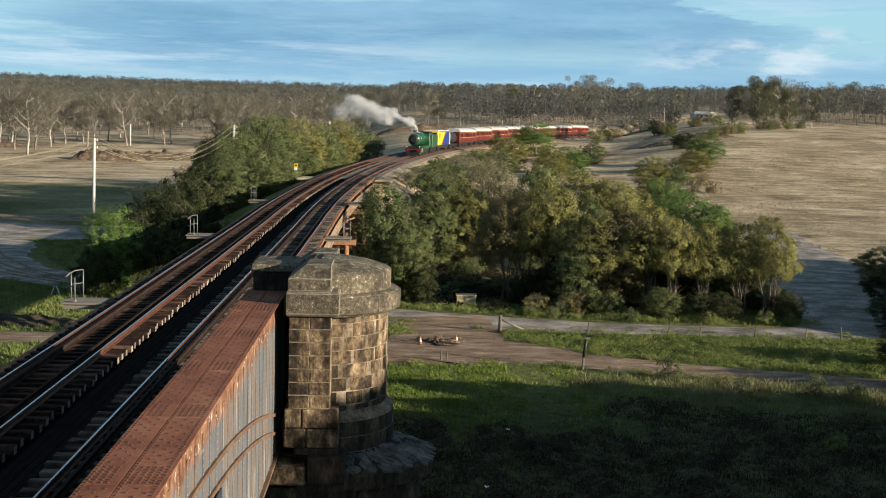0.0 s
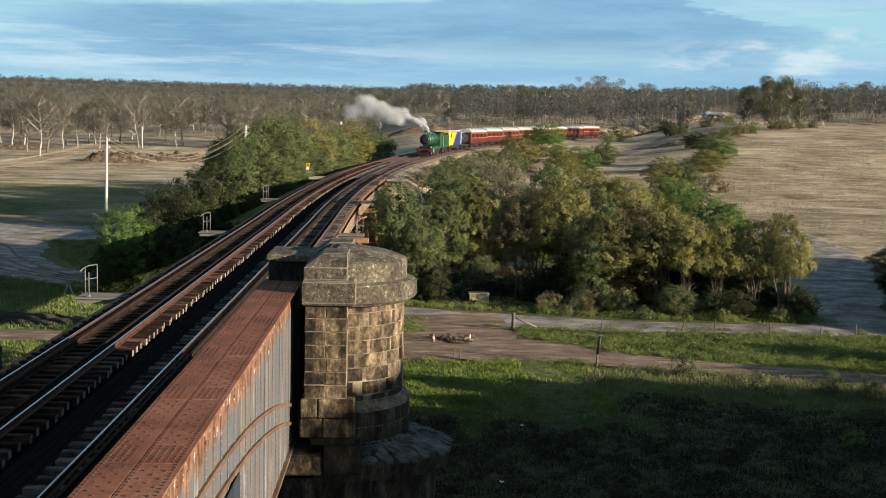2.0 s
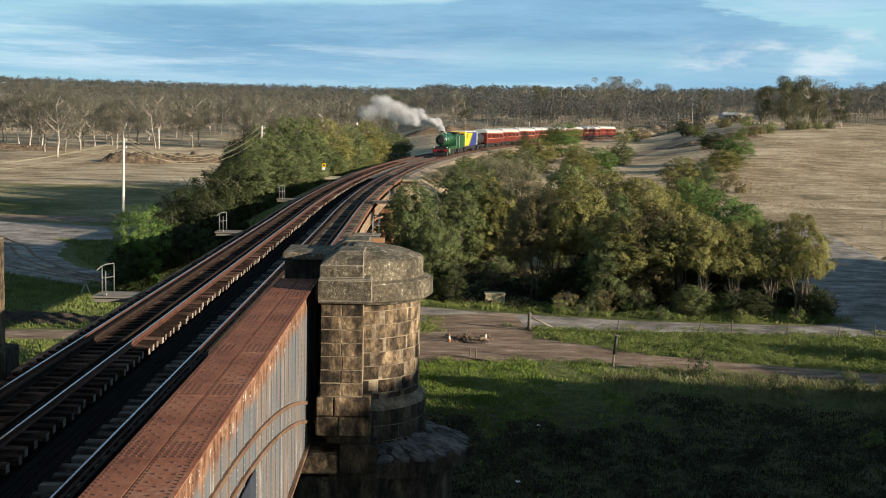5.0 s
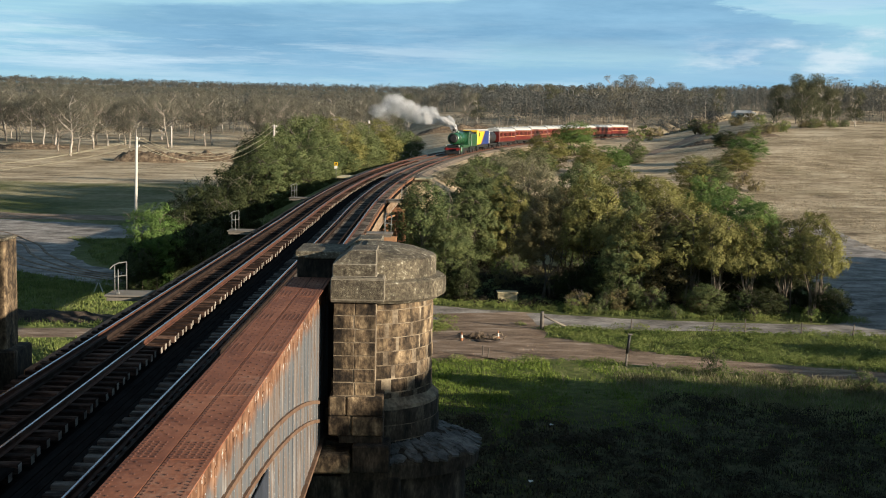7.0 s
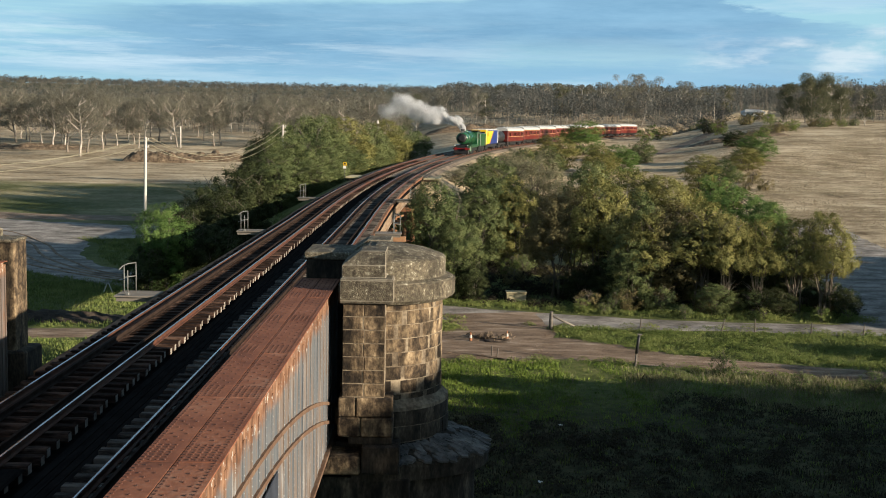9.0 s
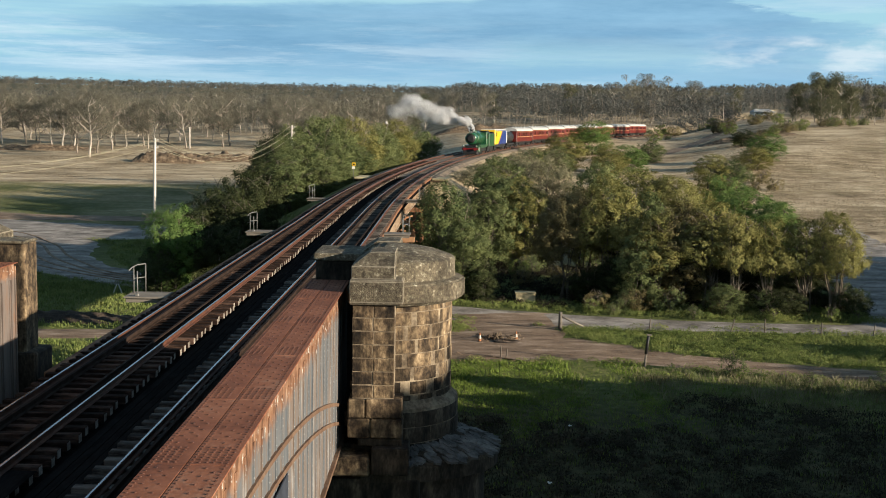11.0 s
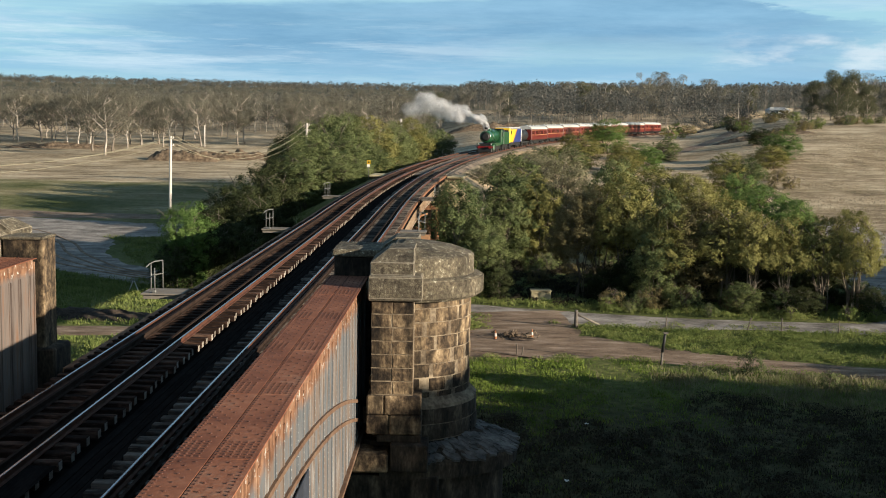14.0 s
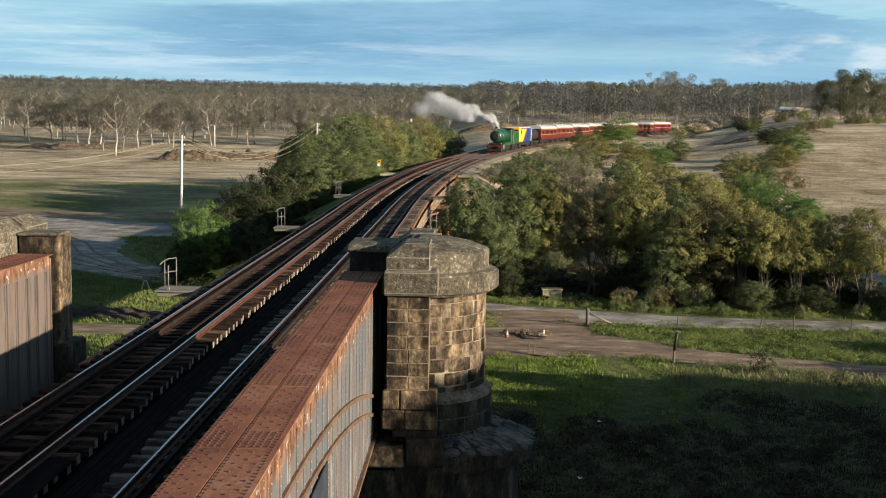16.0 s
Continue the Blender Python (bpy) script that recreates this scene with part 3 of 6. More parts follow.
def ribbon(name, pts, widths, material, label, category="road", lift=0.05, cols=6):
    """A road laid on the ground along a smooth line of points."""
    bm = bmesh.new()
    dense = []
    for i in range(len(pts) - 1):
        p0, p1, p2, p3 = (Vector((*pts[min(max(k, 0), len(pts) - 1)], 0)) for k in (i - 1, i, i + 1, i + 2))
        w1, w2 = widths[i], widths[i + 1]
        steps = max(3, int((p2 - p1).length / 1.5))
        for s in range(steps):
            t = s / steps
            q = 0.5 * ((2 * p1) + (p2 - p0) * t + (2 * p0 - 5 * p1 + 4 * p2 - p3) * t * t + (3 * p1 - p0 - 3 * p2 + p3) * t**3)
            dense.append((q, w1 + (w2 - w1) * t))
    dense.append((Vector((*pts[-1], 0)), widths[-1]))
    rows = []
    for i, (p, w) in enumerate(dense):
        d = (dense[min(i + 1, len(dense) - 1)][0] - dense[max(i - 1, 0)][0]).normalized()
        side = Vector((d.y, -d.x, 0))
        row = []
        for j in range(cols + 1):
            u = j / cols * 2 - 1
            edge = 1 + 0.18 * noise.noise((p.x * 0.35 + 9 * (u > 0), p.y * 0.35, 2.0)) + 0.14 * noise.noise((p.x * 1.3, p.y * 1.3 + 9 * (u > 0), 5.0)) if abs(u) > 0.84 else 1
            q = p + side * (u * w / 2 * edge)
            row.append(bm.verts.new((q.x, q.y, ground_z(q.x, q.y) + (lift if abs(u) < 0.9 else -0.02))))
        rows.append(row)
    for a, b in zip(rows, rows[1:]):
        for j in range(cols):
            bm.faces.new((a[j], a[j + 1], b[j + 1], b[j]))
    ob = link(name, bm, material, smooth=True)
    return tagged(ob, label, category, kind="structure")


ribbon("gravel_road", [(-16.0, 91.5), (-9.0, 88.5), (-1.0, 85.5), (7.5, 80.3), (15.4, 78.4), (27, 77.4), (36.5, 77.4), (42.5, 84), (47.5, 104), (52, 122), (56, 150)], [6, 6, 6, 7, 6.5, 3.8, 5, 12, 13, 10, 7], M_GRAVEL, "grey gravel road bending round the clump of trees")
ribbon("dirt_track", [(-52.6, 66.6), (-29.7, 68.9), (-14.8, 70.1), (-0.5, 70.9), (7.5, 68.5), (14.4, 68.5), (21, 65.5), (27, 63.6), (33, 61.9), (60, 54)], [4, 4, 3.5, 5, 8, 7.5, 4.4, 4, 3.6, 3.6], M_DIRT, "brown dirt track rutted by wheels")
ribbon("bare_junction", [(8.0, 66.5), (10.5, 71), (11.5, 76), (10.5, 80.5)], [11, 8.5, 7.5, 10], M_DIRT, "bare trampled dirt where the two roads meet", lift=0.065)
ribbon("paddock_track", [(42, 236), (58, 280), (80, 330), (104, 400)], [4, 5, 5, 5], M_DIRT, "pale dirt track across the dry paddock")
ribbon("bare_ground", [(-120, 160), (-82, 153), (-52, 147.5), (-27, 148)], [9, 10, 8, 5], M_DIRT, "bare brown ground between the yard and the field", "ground", lift=0.06, cols=10)
for shift in (-1.9, -0.3, 1.2, 2.8):
    ribbon("tyre_track", [(-70 + shift, 138 + shift), (-47 + shift, 129 + shift), (-37 + shift, 119), (-32 + shift, 108.5), (-27.5 + 0.7 * shift, 101 + 0.4 * shift), (-21.5, 95 + 0.6 * shift), (-14, 90.5 + 0.6 * shift)], [0.5, 0.6, 0.5, 0.45, 0.4, 0.45, 0.4], M_DIRT, "pale tyre track worn into the gravel yard", "tyre track", lift=0.14, cols=4)
ribbon("farm_lane", [(-62, 139), (-40, 133), (-28, 132.5), (-17, 136)], [16, 17, 13, 9], M_GRAVEL, "pale gravel lane leaving the yard behind the power pole", lift=0.11, cols=12)
ribbon("farm_yard", [(-96, 150), (-66, 139), (-46, 130), (-36.5, 120), (-31.5, 109), (-27, 101), (-21, 95), (-14, 90.5)], [20, 20, 19, 13, 9, 7, 6, 6], M_GRAVEL, "grey gravel yard beside the viaduct", lift=0.08, cols=14)


# ---- bridge: iron girder spans ----
G_IN, G_OUT, G_TOP, G_BOT = 3.85, 4.75, 2.65, -0.85


def rivet_heads(spots, r=0.017, h=0.012):
    """Low six-sided rivet heads: spots are (place, axis) with axis 'z' up or '+x' or '-x'."""
    verts, faces = [], []
    for (x, y, z), axis in spots:
        k = len(verts)
        for i in range(6):
            a = i * math.pi / 3
            u, w = r * math.cos(a), r * math.sin(a)
            verts.append((x + u, y + w, z) if axis == "z" else (x, y + u, z + w))
        up = {"z": (0, 0, h), "+x": (h, 0, 0), "-x": (-h, 0, 0)}[axis]
        for i in range(6):
            a = i * math.pi / 3
            u, w = 0.55 * r * math.cos(a), 0.55 * r * math.sin(a)
            p = (x + u, y + w, z) if axis == "z" else (x, y + u, z + w)
            verts.append((p[0] + up[0], p[1] + up[1], p[2] + up[2]))
        faces += [(k + i, k + (i + 1) % 6, k + 6 + (i + 1) % 6, k + 6 + i) for i in range(6)]
        faces.append(tuple(k + 6 + i for i in range(6)))
    me = bpy.data.meshes.new("rivets")
    me.from_pydata(verts, [], faces)
    return me


def arch_z(y):
    return 1.85 - 0.0098 * (y - 11.2) ** 2


def girder(side, y0, y1, detail_from):
    g = thing("box_girder", "rust-red riveted iron box girder with a grey weathered web", "bridge girder", "main girders")
    a, b = (G_IN, G_OUT) if side > 0 else (-G_OUT, -G_IN)
    wa, wb = a + 0.09, b - 0.09
    web = M_WEB if side > 0 else M_WEBRUST
    part("web", boxes((wa, wb, y0, y1 - 0.02, G_BOT, G_TOP - 0.016)), web, g, "weathered web plates, rust-stained below the flange")
    part("bottom_flange", boxes((a, b, y0, y1, G_BOT - 0.07, G_BOT), bevel=0.01), M_RIB, g)
    # cover plates of the top flange
    split = a + 0.41
    plates = {}
    y = y1
    rivets = []
    while y > max(y0, -6.0):
        ya = y - 2.93
        for n, (p, q) in enumerate(((a - 0.012, split - 0.005), (split + 0.005, b + 0.012))):
            if n not in plates:
                ob = part("flange_plate", boxes((p, q, -2.92, 0.0, G_TOP - 0.018, G_TOP), bevel=0.004), M_RUST, g)
                plates[n] = ob.data
                ob.location = (0, y, 0)
            else:
                ob = shared("flange_plate", plates[n], g, (0, y, 0))
            ob.location.z = random.uniform(-0.003, 0.002)
        if y > detail_from:
            z = G_TOP - 0.001
            for x in (a + 0.045, split + 0.05, b - 0.05):
                k = ya + 0.06
                while k < y:
                    rivets.append(((x, k, z), "z"))
                    k += 0.105
            for x in (a + 0.12, a + 0.2, a + 0.28, split + 0.13, split + 0.21, split + 0.29, split + 0.37):
                for k in range(7):
                    rivets.append(((x, ya + 0.08 + 0.095 * k, z), "z"))
            for i, x in enumerate((a + 0.13, a + 0.215, a + 0.3, split + 0.14, split + 0.25, split + 0.36)):
                k = ya + 0.84 + 0.14 * (i % 2)
                while k < y - 0.1:
                    rivets.append(((x, k, z), "z"))
                    k += 0.28
        y = ya
    me = rivet_heads(rivets, 0.02, 0.013)
    me.materials.append(M_RIVET)
    tagged(shared("rivets", me, g), kind="stuff")
    # web stiffeners and their rivets
    me, spots = None, []
    y = y1 - 0.3
    while y > max(y0, 0.0):
        for x, s in ((wa - 0.003, "-x"), (wb + 0.003, "+x")):
            if me is None:
                bm = boxes((-0.008, 0.008, -0.06, 0.06, G_BOT, G_TOP - 0.3)) if side > 0 else boxes((-0.05, 0.05, -0.018, 0.018, G_BOT, G_TOP - 0.42), (-0.014, 0.014, -0.07, 0.07, G_BOT, G_TOP - 0.42))
                ob = part("stiffener", bm, web, g)
                me = ob.data
                ob.location = (x, y, 0)
            else:
                shared("stiffener", me, g, (x, y, 0))
            if y > detail_from and (s == "+x") == (side > 0):
                for z in np.arange(G_BOT + 0.1, G_TOP - 0.35, 0.115):
                    for dy in (0.0,):
                        spots.append((((wb + 0.01) if side > 0 else (wa - 0.01), y + dy, float(z)), s))
        y -= 0.62
    me = rivet_heads(spots, 0.012, 0.008)
    me.materials.append(M_PALERIVET)
    tagged(shared("rivets", me, g), kind="stuff")
    # arched bands on the outer face
    xo = b - 0.09 if side > 0 else a + 0.09
    for low, wide, thick, material, label in ((0.0, 0.075, 0.045, M_RIB, "rusty arched rib"), (0.42, 0.075, 0.045, M_RIB, "rusty arched rib")):
        bm = bmesh.new()
        ring = []
        for i in range(57):
            y = -2 + (y1 - 0.1 + 2) * i / 56
            z = max(arch_z(y) - low, G_BOT + 0.03)
            u = xo + thick * side
            ring.append([bm.verts.new(p) for p in ((xo, y, z - wide / 2), (u, y, z - wide / 2), (u, y, z + wide / 2), (xo, y, z + wide / 2))])
        for p, q in zip(ring, ring[1:]):
            for j in range(4):
                bm.faces.new((p[j], p[(j + 1) % 4], q[(j + 1) % 4], q[j]))
        bm.faces.new(ring[-1])
        bm.faces.new(ring[0][::-1])
        bmesh.ops.recalc_face_normals(bm, faces=bm.faces)
        part("arched_rib", bm, material, g, label)
    if side > 0:
        part("patch_plate", boxes((xo + 0.03, xo + 0.06, 14.7, 16.3, G_BOT + 0.01, 1.12), bevel=0.008), M_PATCH, g, "dark blue-grey patch plate")
    part("end_plate", boxes((a + 0.05, b - 0.05, y1 - 0.02, y1 + 0.02, G_BOT, G_TOP - 0.1)), web, g)
    part("bearing", boxes((a + 0.12, b - 0.12, y1 - 0.7, y1 - 0.1, G_BOT - 0.32, G_BOT - 0.07), bevel=0.02), M_BLACK, g, "black iron bearing")
    return g


girder(1, -23.0, 26.3, 6.0)
girder(-1, -21.0, 28.5, 22.0)


# ---- stone piers ----
def arc_block(r, depth, wide, high, material):
    """One stone of a round course, centred on the +x axis, its foot at z = 0."""
    me = bpy.data.meshes.new("stone_block")
    verts, faces = [], []
    n = 4
    e = 0.011
    prof = ((r - depth, 0.0), (r - e, 0.0), (r, e), (r, high - e), (r - e, high), (r - depth, high))
    for i in range(n + 1):
        a = -wide / 2 + wide * i / n
        inset = e if i in (0, n) else 0.0
        for rr, z in prof:
            verts.append(((rr - inset) * math.cos(a), (rr - inset) * math.sin(a), z))
    k = len(prof)
    for i in range(n):
        for j in range(k - 1):
            p = i * k + j
            faces.append((p, p + k, p + k + 1, p + 1))
    faces.append(tuple(range(k)))
    faces.append(tuple(n * k + j for j in reversed(range(k))))
    me.from_pydata(verts, [], faces)
    me.materials.append(material)
    return me


def half_round(bm, profile, centre, mid, half, sides=30):
    """Part of a turned solid, closed by flat faces at both ends."""
    rings = []
    for k in range(sides + 1):
        a = mid - half + 2 * half * k / sides
        rings.append([bm.verts.new((centre[0] + r * math.cos(a), centre[1] + r * math.sin(a), z)) for r, z in profile])
    n = len(profile)
    for p, q in zip(rings, rings[1:]):
        for j in range(n):
            bm.faces.new((p[j], q[j], q[(j + 1) % n], p[(j + 1) % n]))
    bm.faces.new(rings[0])
    bm.faces.new(rings[-1][::-1])
    bmesh.ops.recalc_face_normals(bm, faces=bm.faces)
    return bm


def tiered(bm, ca, cb, cc, cd, tiers):
    """A stack of rectangles, each with its own insets from the four sides."""
    rings = [[bm.verts.new(v) for v in ((ca + l, cc + f, z), (cb - r, cc + f, z), (cb - r, cd - k, z), (ca + l, cd - k, z))] for l, r, f, k, z in tiers]
    for q, r in zip(rings, rings[1:]):
        for j in range(4):
            bm.faces.new((q[j], q[(j + 1) % 4], r[(j + 1) % 4], r[j]))
    bm.faces.new(rings[-1])
    bm.faces.new(rings[0][::-1])
    bmesh.ops.bevel(bm, geom=list(bm.edges), offset=0.014, segments=1, affect="EDGES", material=1)
    return bm


def pier(cx, y0, side, rng, deep=1.75):
    p = thing("bridge_pier", "weathered sandstone block pier with domed caps", "bridge pier", "bridge piers")
    gap = 0.016
    mid = 0.0 if side > 0 else math.pi

    def course_ring(r, z0, high, count, parent, turn, material=M_STONE):
        key = (round(r, 3), round(high, 3), count, material.name)
        if key not in MESHES:
            MESHES[key] = arc_block(r, 0.28, 2 * math.pi / count - gap / r, high - gap, material)
        for i in range(count):
            a = 2 * math.pi * (i + turn) / count
            if math.cos(a - mid) > -0.3:
                shared("stone_block", MESHES[key], parent, (cx + rng.uniform(-0.008, 0.008), y0 + rng.uniform(-0.008, 0.008), z0), (0, 0, a))

    def flat(parent, x0, x1, ya, yb, z0, z1, bevel=0.011, material=M_STONE):
        key = (*(round(v, 3) for v in (x1 - x0, yb - ya, z1 - z0)), material.name)
        if key not in MESHES:
            ob = part("stone_block", boxes((gap / 2, key[0] - gap / 2, 0, key[1], gap / 2, key[2] - gap / 2), bevel=bevel), material, parent)
            MESHES[key] = ob.data
        else:
            ob = shared("stone_block", MESHES[key], parent)
        ob.location = (x0 + rng.uniform(-0.004, 0.004), ya + rng.uniform(-0.008, 0.008), z0)

    bm = bmesh.new()
    half_round(bm, [(0.01, -1.3), (1.725, -1.3), (1.725, -0.06), (1.551, 0.1), (1.551, 2.4), (0.01, 2.41)], (cx, y0), mid, 1.85, 36)
    shaft = part("round_shaft", bm, M_MORTAR, p)
    for c in range(8):
        course_ring(1.56, -0.08 + 0.315 * c, 0.315, 15, shaft, 0.5 * (c % 2) + rng.uniform(-0.16, 0.16))
    for c in range(3):
        course_ring(1.74, -1.2 + 0.36 * c, 0.36, 13, shaft, 0.5 * (c % 2) + 0.2, M_STAINSHADE)
    # weathered sloping ledge of rough flat stones on a longer rounded base
    ex, ey = 1.04, 0.76
    bm = bmesh.new()
    half_round(bm, [(0.01, -9.5), (2.3, -9.5), (2.3, -1.62), (2.6, -1.58), (2.62, -1.26), (2.56, -1.18), (1.55, -0.8), (0.01, -0.78)], (0, 0), mid, 1.72, 40)
    for v in bm.verts:
        v.co.x, v.co.y = cx + v.co.x * ex, y0 - 0.2 + v.co.y * ey
    base = part("round_base", bm, M_STAINSHADE, p)
    for i in range(230):
        a, r = mid + rng.uniform(-1.5, 1.5), 1.62 + 0.96 * rng.random() ** 0.8
        w, d = rng.uniform(0.12, 0.27), rng.uniform(0.08, 0.16)
        bm = bmesh.new()
        pts = [bm.verts.new((w * math.cos(q) * rng.uniform(0.7, 1.1), d * math.sin(q) * rng.uniform(0.7, 1.1), 0.0)) for q in (0.3, 1.3, 2.3, 3.3, 4.3, 5.4)]
        f = bm.faces.new(pts)
        ext = bmesh.ops.extrude_face_region(bm, geom=[f])
        for v in ext["geom"]:
            if isinstance(v, bmesh.types.BMVert):
                v.co.z += rng.uniform(0.04, 0.07)
        bmesh.ops.recalc_face_normals(bm, faces=bm.faces)
        ob = part("ledge_stone", bm, M_ROUGHROCK, base)
        ob.location = (cx + ex * r * math.cos(a), y0 - 0.2 + ey * r * math.sin(a), -0.815 - 0.38 * (r - 1.55))
        ob.rotation_euler = (rng.uniform(-0.1, 0.1), rng.uniform(-0.1, 0.1) + 0.34, a)
    bm = bmesh.new()
    ring = 1.84
    half_round(bm, [(0.01, 2.25), (1.5, 2.25), (ring - 0.12, 2.28), (ring - 0.02, 2.36), (ring - 0.02, 2.7), (ring - 0.06, 2.76), (1.61, 2.8), (1.61, 3.2), (1.57, 3.24), (1.2, 3.37), (0.8, 3.45), (0.4, 3.49), (0.01, 3.5)], (cx, y0), mid, 1.6, 36)
    cap = part("domed_cap", bm, M_LICHEN, p, "lichen-spotted domed cap")
    course_ring(ring, 2.35, 0.4, 10, cap, 0.3, M_LICHEN)
    flank = [(0.05, 0.0, 0.0, 0.0, -1.2), (0.05, 0.0, 0.0, 0.0, 3.14), (0.42, 0.0, 0.0, 0.0, 3.46)]
    if side < 0:
        flank = [(r, l, f, k, z) for l, r, f, k, z in flank]
    ob = part("flank", tiered(bmesh.new(), *sorted((cx - 0.62 * side, cx + 0.05 * side)), y0 - 1.15, y0 + 1.15, flank), M_LICHEN, p)
    ob.data.materials.append(M_EDGE)
    for s in (-1, 1):
        ya, yb = sorted((y0 + s * 2.1, y0 + s * 0.95))
        fo = -1 if s < 0 else 1
        x0, x1 = cx - 0.62, cx + 0.31
        if side < 0:
            x0, x1 = cx - 0.31, cx + 0.62
        part("pilaster_core", boxes((x0 + 0.006, x1 - 0.006, ya + 0.009, yb - 0.03, -0.6, 2.4)), M_MORTAR, p)
        pil = p.children[-1]
        for c in range(7):
            z0 = 0.3 + 0.298 * c
            cut = x0 + (0.45 if c % 2 else 0.47)
            flat(pil, x0, cut, ya, yb, z0, z0 + 0.298)
            flat(pil, cut, x1, ya, yb, z0, z0 + 0.298)
        for c in range(2):
            z0 = -0.58 + 0.44 * c
            cut = x0 + (0.3 if c % 2 else 0.42)
            flat(pil, x0 - 0.09, cut, ya - 0.1, yb + 0.1, z0, z0 + 0.44, 0.03)
            flat(pil, cut, x1 + 0.2, ya - 0.1, yb + 0.1, z0, z0 + 0.44, 0.03)
        flat(pil, x0 + 0.14 * (side > 0), x1 + 0.2 * (side > 0), ya - 0.06, yb, -0.76, -0.58, 0.02, M_STAINSHADE)
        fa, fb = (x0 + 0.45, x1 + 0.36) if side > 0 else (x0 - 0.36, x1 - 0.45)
        flat(pil, fa, fb, ya - 0.3, yb, -1.36, -0.74, 0.03, M_STAINSHADE)
        # moulded cap with a hipped top that runs into the dome
        tiers = [(0.06, 0.16, 0.12, 2.36), (0.0, 0.02, 0.02, 2.4), (0.0, 0.0, 0.0, 2.45), (0.0, 0.0, 0.0, 2.9), (0.01, 0.03, 0.02, 2.935), (0.03, 0.19, 0.11, 2.95), (0.03, 0.19, 0.11, 3.22), (0.4, 0.2, 0.5, 3.49)]
        tiers = [(*((l, r) if side > 0 else (r, l)), *((f, 0.0) if s < 0 else (0.0, f)), z) for l, r, f, z in tiers]
        ends = (ya - 0.14, yb + 0.3) if s < 0 else (ya - 0.3, yb + 0.14)
        bm = tiered(bmesh.new(), *((x0 - 0.06, x1 + 0.18) if side > 0 else (x0 - 0.18, x1 + 0.06)), *ends, tiers)
        ob = part("pilaster_cap", bm, M_LICHEN, p, "lichen-spotted moulded cap")
        ob.data.materials.append(M_EDGE)
    xa, xb = sorted((cx - 1.68 * side, cx - 0.62 * side))
    bm = boxes((xa, xb, y0 + 0.12, y0 + deep, -1.2, 3.06), bevel=0.025)
    part("shoulder_block", bm, M_STAINSHADE if side > 0 else M_STONE, p, "shoulder block, stained and shade-dark on the right pier")
    part("coping", boxes((xa - 0.05, xb + 0.05 * (side > 0) + 0.01, y0 + 0.06, y0 + deep + 0.07, 3.06, 3.24 if side > 0 else 3.14), bevel=0.03), M_LICHEN, p, "pale lichened coping")
    if side < 0:
        part("plinth", boxes((xa + 0.1, xb + 0.3, y0 - 0.05, y0 + deep + 0.2, -1.3, 0.26), bevel=0.05), M_STAINSHADE, p, "stained plinth, darkened for shade")
    part("cross_wall", boxes((min(0.0, cx - 1.5 * side), max(0.0, cx - 1.5 * side), y0 - 1.4, y0 + 1.4, -9.5, -1.38)), M_STAINSHADE, p)
    part("bearing_stone", boxes((*sorted((cx - 1.15 * side, cx - 0.2 * side)), y0 - 2.35, y0 - 0.4, -1.4, -0.97), bevel=0.04), M_STONE, p)
    part("footing", boxes((*sorted((cx - 2.2 * side, cx + 0.9 * side)), y0 - 2.15, y0 + 1.6, -9.5, -1.52), bevel=0.04), M_STAINSHADE, p)
    return p


MESHES = {}
pier(5.6, 26.5, 1, random.Random(3))
pier(-5.5, 28.8, -1, random.Random(4), 1.0)


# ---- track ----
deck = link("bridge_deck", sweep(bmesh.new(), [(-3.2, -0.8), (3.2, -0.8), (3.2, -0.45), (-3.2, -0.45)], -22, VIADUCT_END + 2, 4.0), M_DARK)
tagged(deck, "iron bridge deck coloured near black for its shade", "deck", kind="structure")
TRACKS = (-1.8, 1.8)
RAIL = [(-0.07, -0.16), (0.07, -0.16), (0.07, -0.14), (0.012, -0.12), (0.012, -0.04), (0.036, -0.03), (0.036, -0.004), (-0.036, -0.004), (-0.036, -0.03), (-0.012, -0.04), (-0.012, -0.12), (-0.07, -0.14)]
SLEEPER = None
for c in TRACKS:
    t = thing("railway_track", "railway track with worn shiny rails on dark timber sleepers", "railway track", "tracks")
    for o in (-0.7525, 0.7525):
        r = part("rail", sweep(bmesh.new(), RAIL, -22, 520, 3.0, c + o), M_RAILSIDE, t)
        part("rail_head", sweep(bmesh.new(), [(-0.02, -0.004), (0.02, -0.004), (0.017, 0.0), (-0.017, 0.0)], -22, 520, 3.0, c + o), M_RAILTOP, r, "polished running surface")
    for o in (-0.46, 0.46):
        part("guard_rail", sweep(bmesh.new(), [(u, w - 0.01) for u, w in RAIL], -22, VIADUCT_END + 6, 3.0, c + o), M_GUARD, t, "dull rusty guard rail")
    if SLEEPER is None:
        ob = part("sleeper", boxes((-1.3, 1.3, -0.115, 0.115, -0.36, -0.165), bevel=0.015), M_SLEEPER, t)
        SLEEPER = ob.data
        SLEEPER.materials.append(M_SLEEPEND)
        for f in SLEEPER.polygons:
            if abs(f.normal.x) > 0.9:
                f.material_index = 1
        bpy.data.objects.remove(ob)
        GREYSLEEPER = SLEEPER.copy()
        GREYSLEEPER.materials[0] = M_SLEEPGREY
    s, rng = 6.0, random.Random(int(c * 10))
    while s < 168:
        p, a = line(s, c + rng.uniform(-0.05, 0.05))
        shared("sleeper", GREYSLEEPER if c > 0 else SLEEPER, t, p, (0, 0, -a + rng.uniform(-0.012, 0.012)))
        s += 0.56

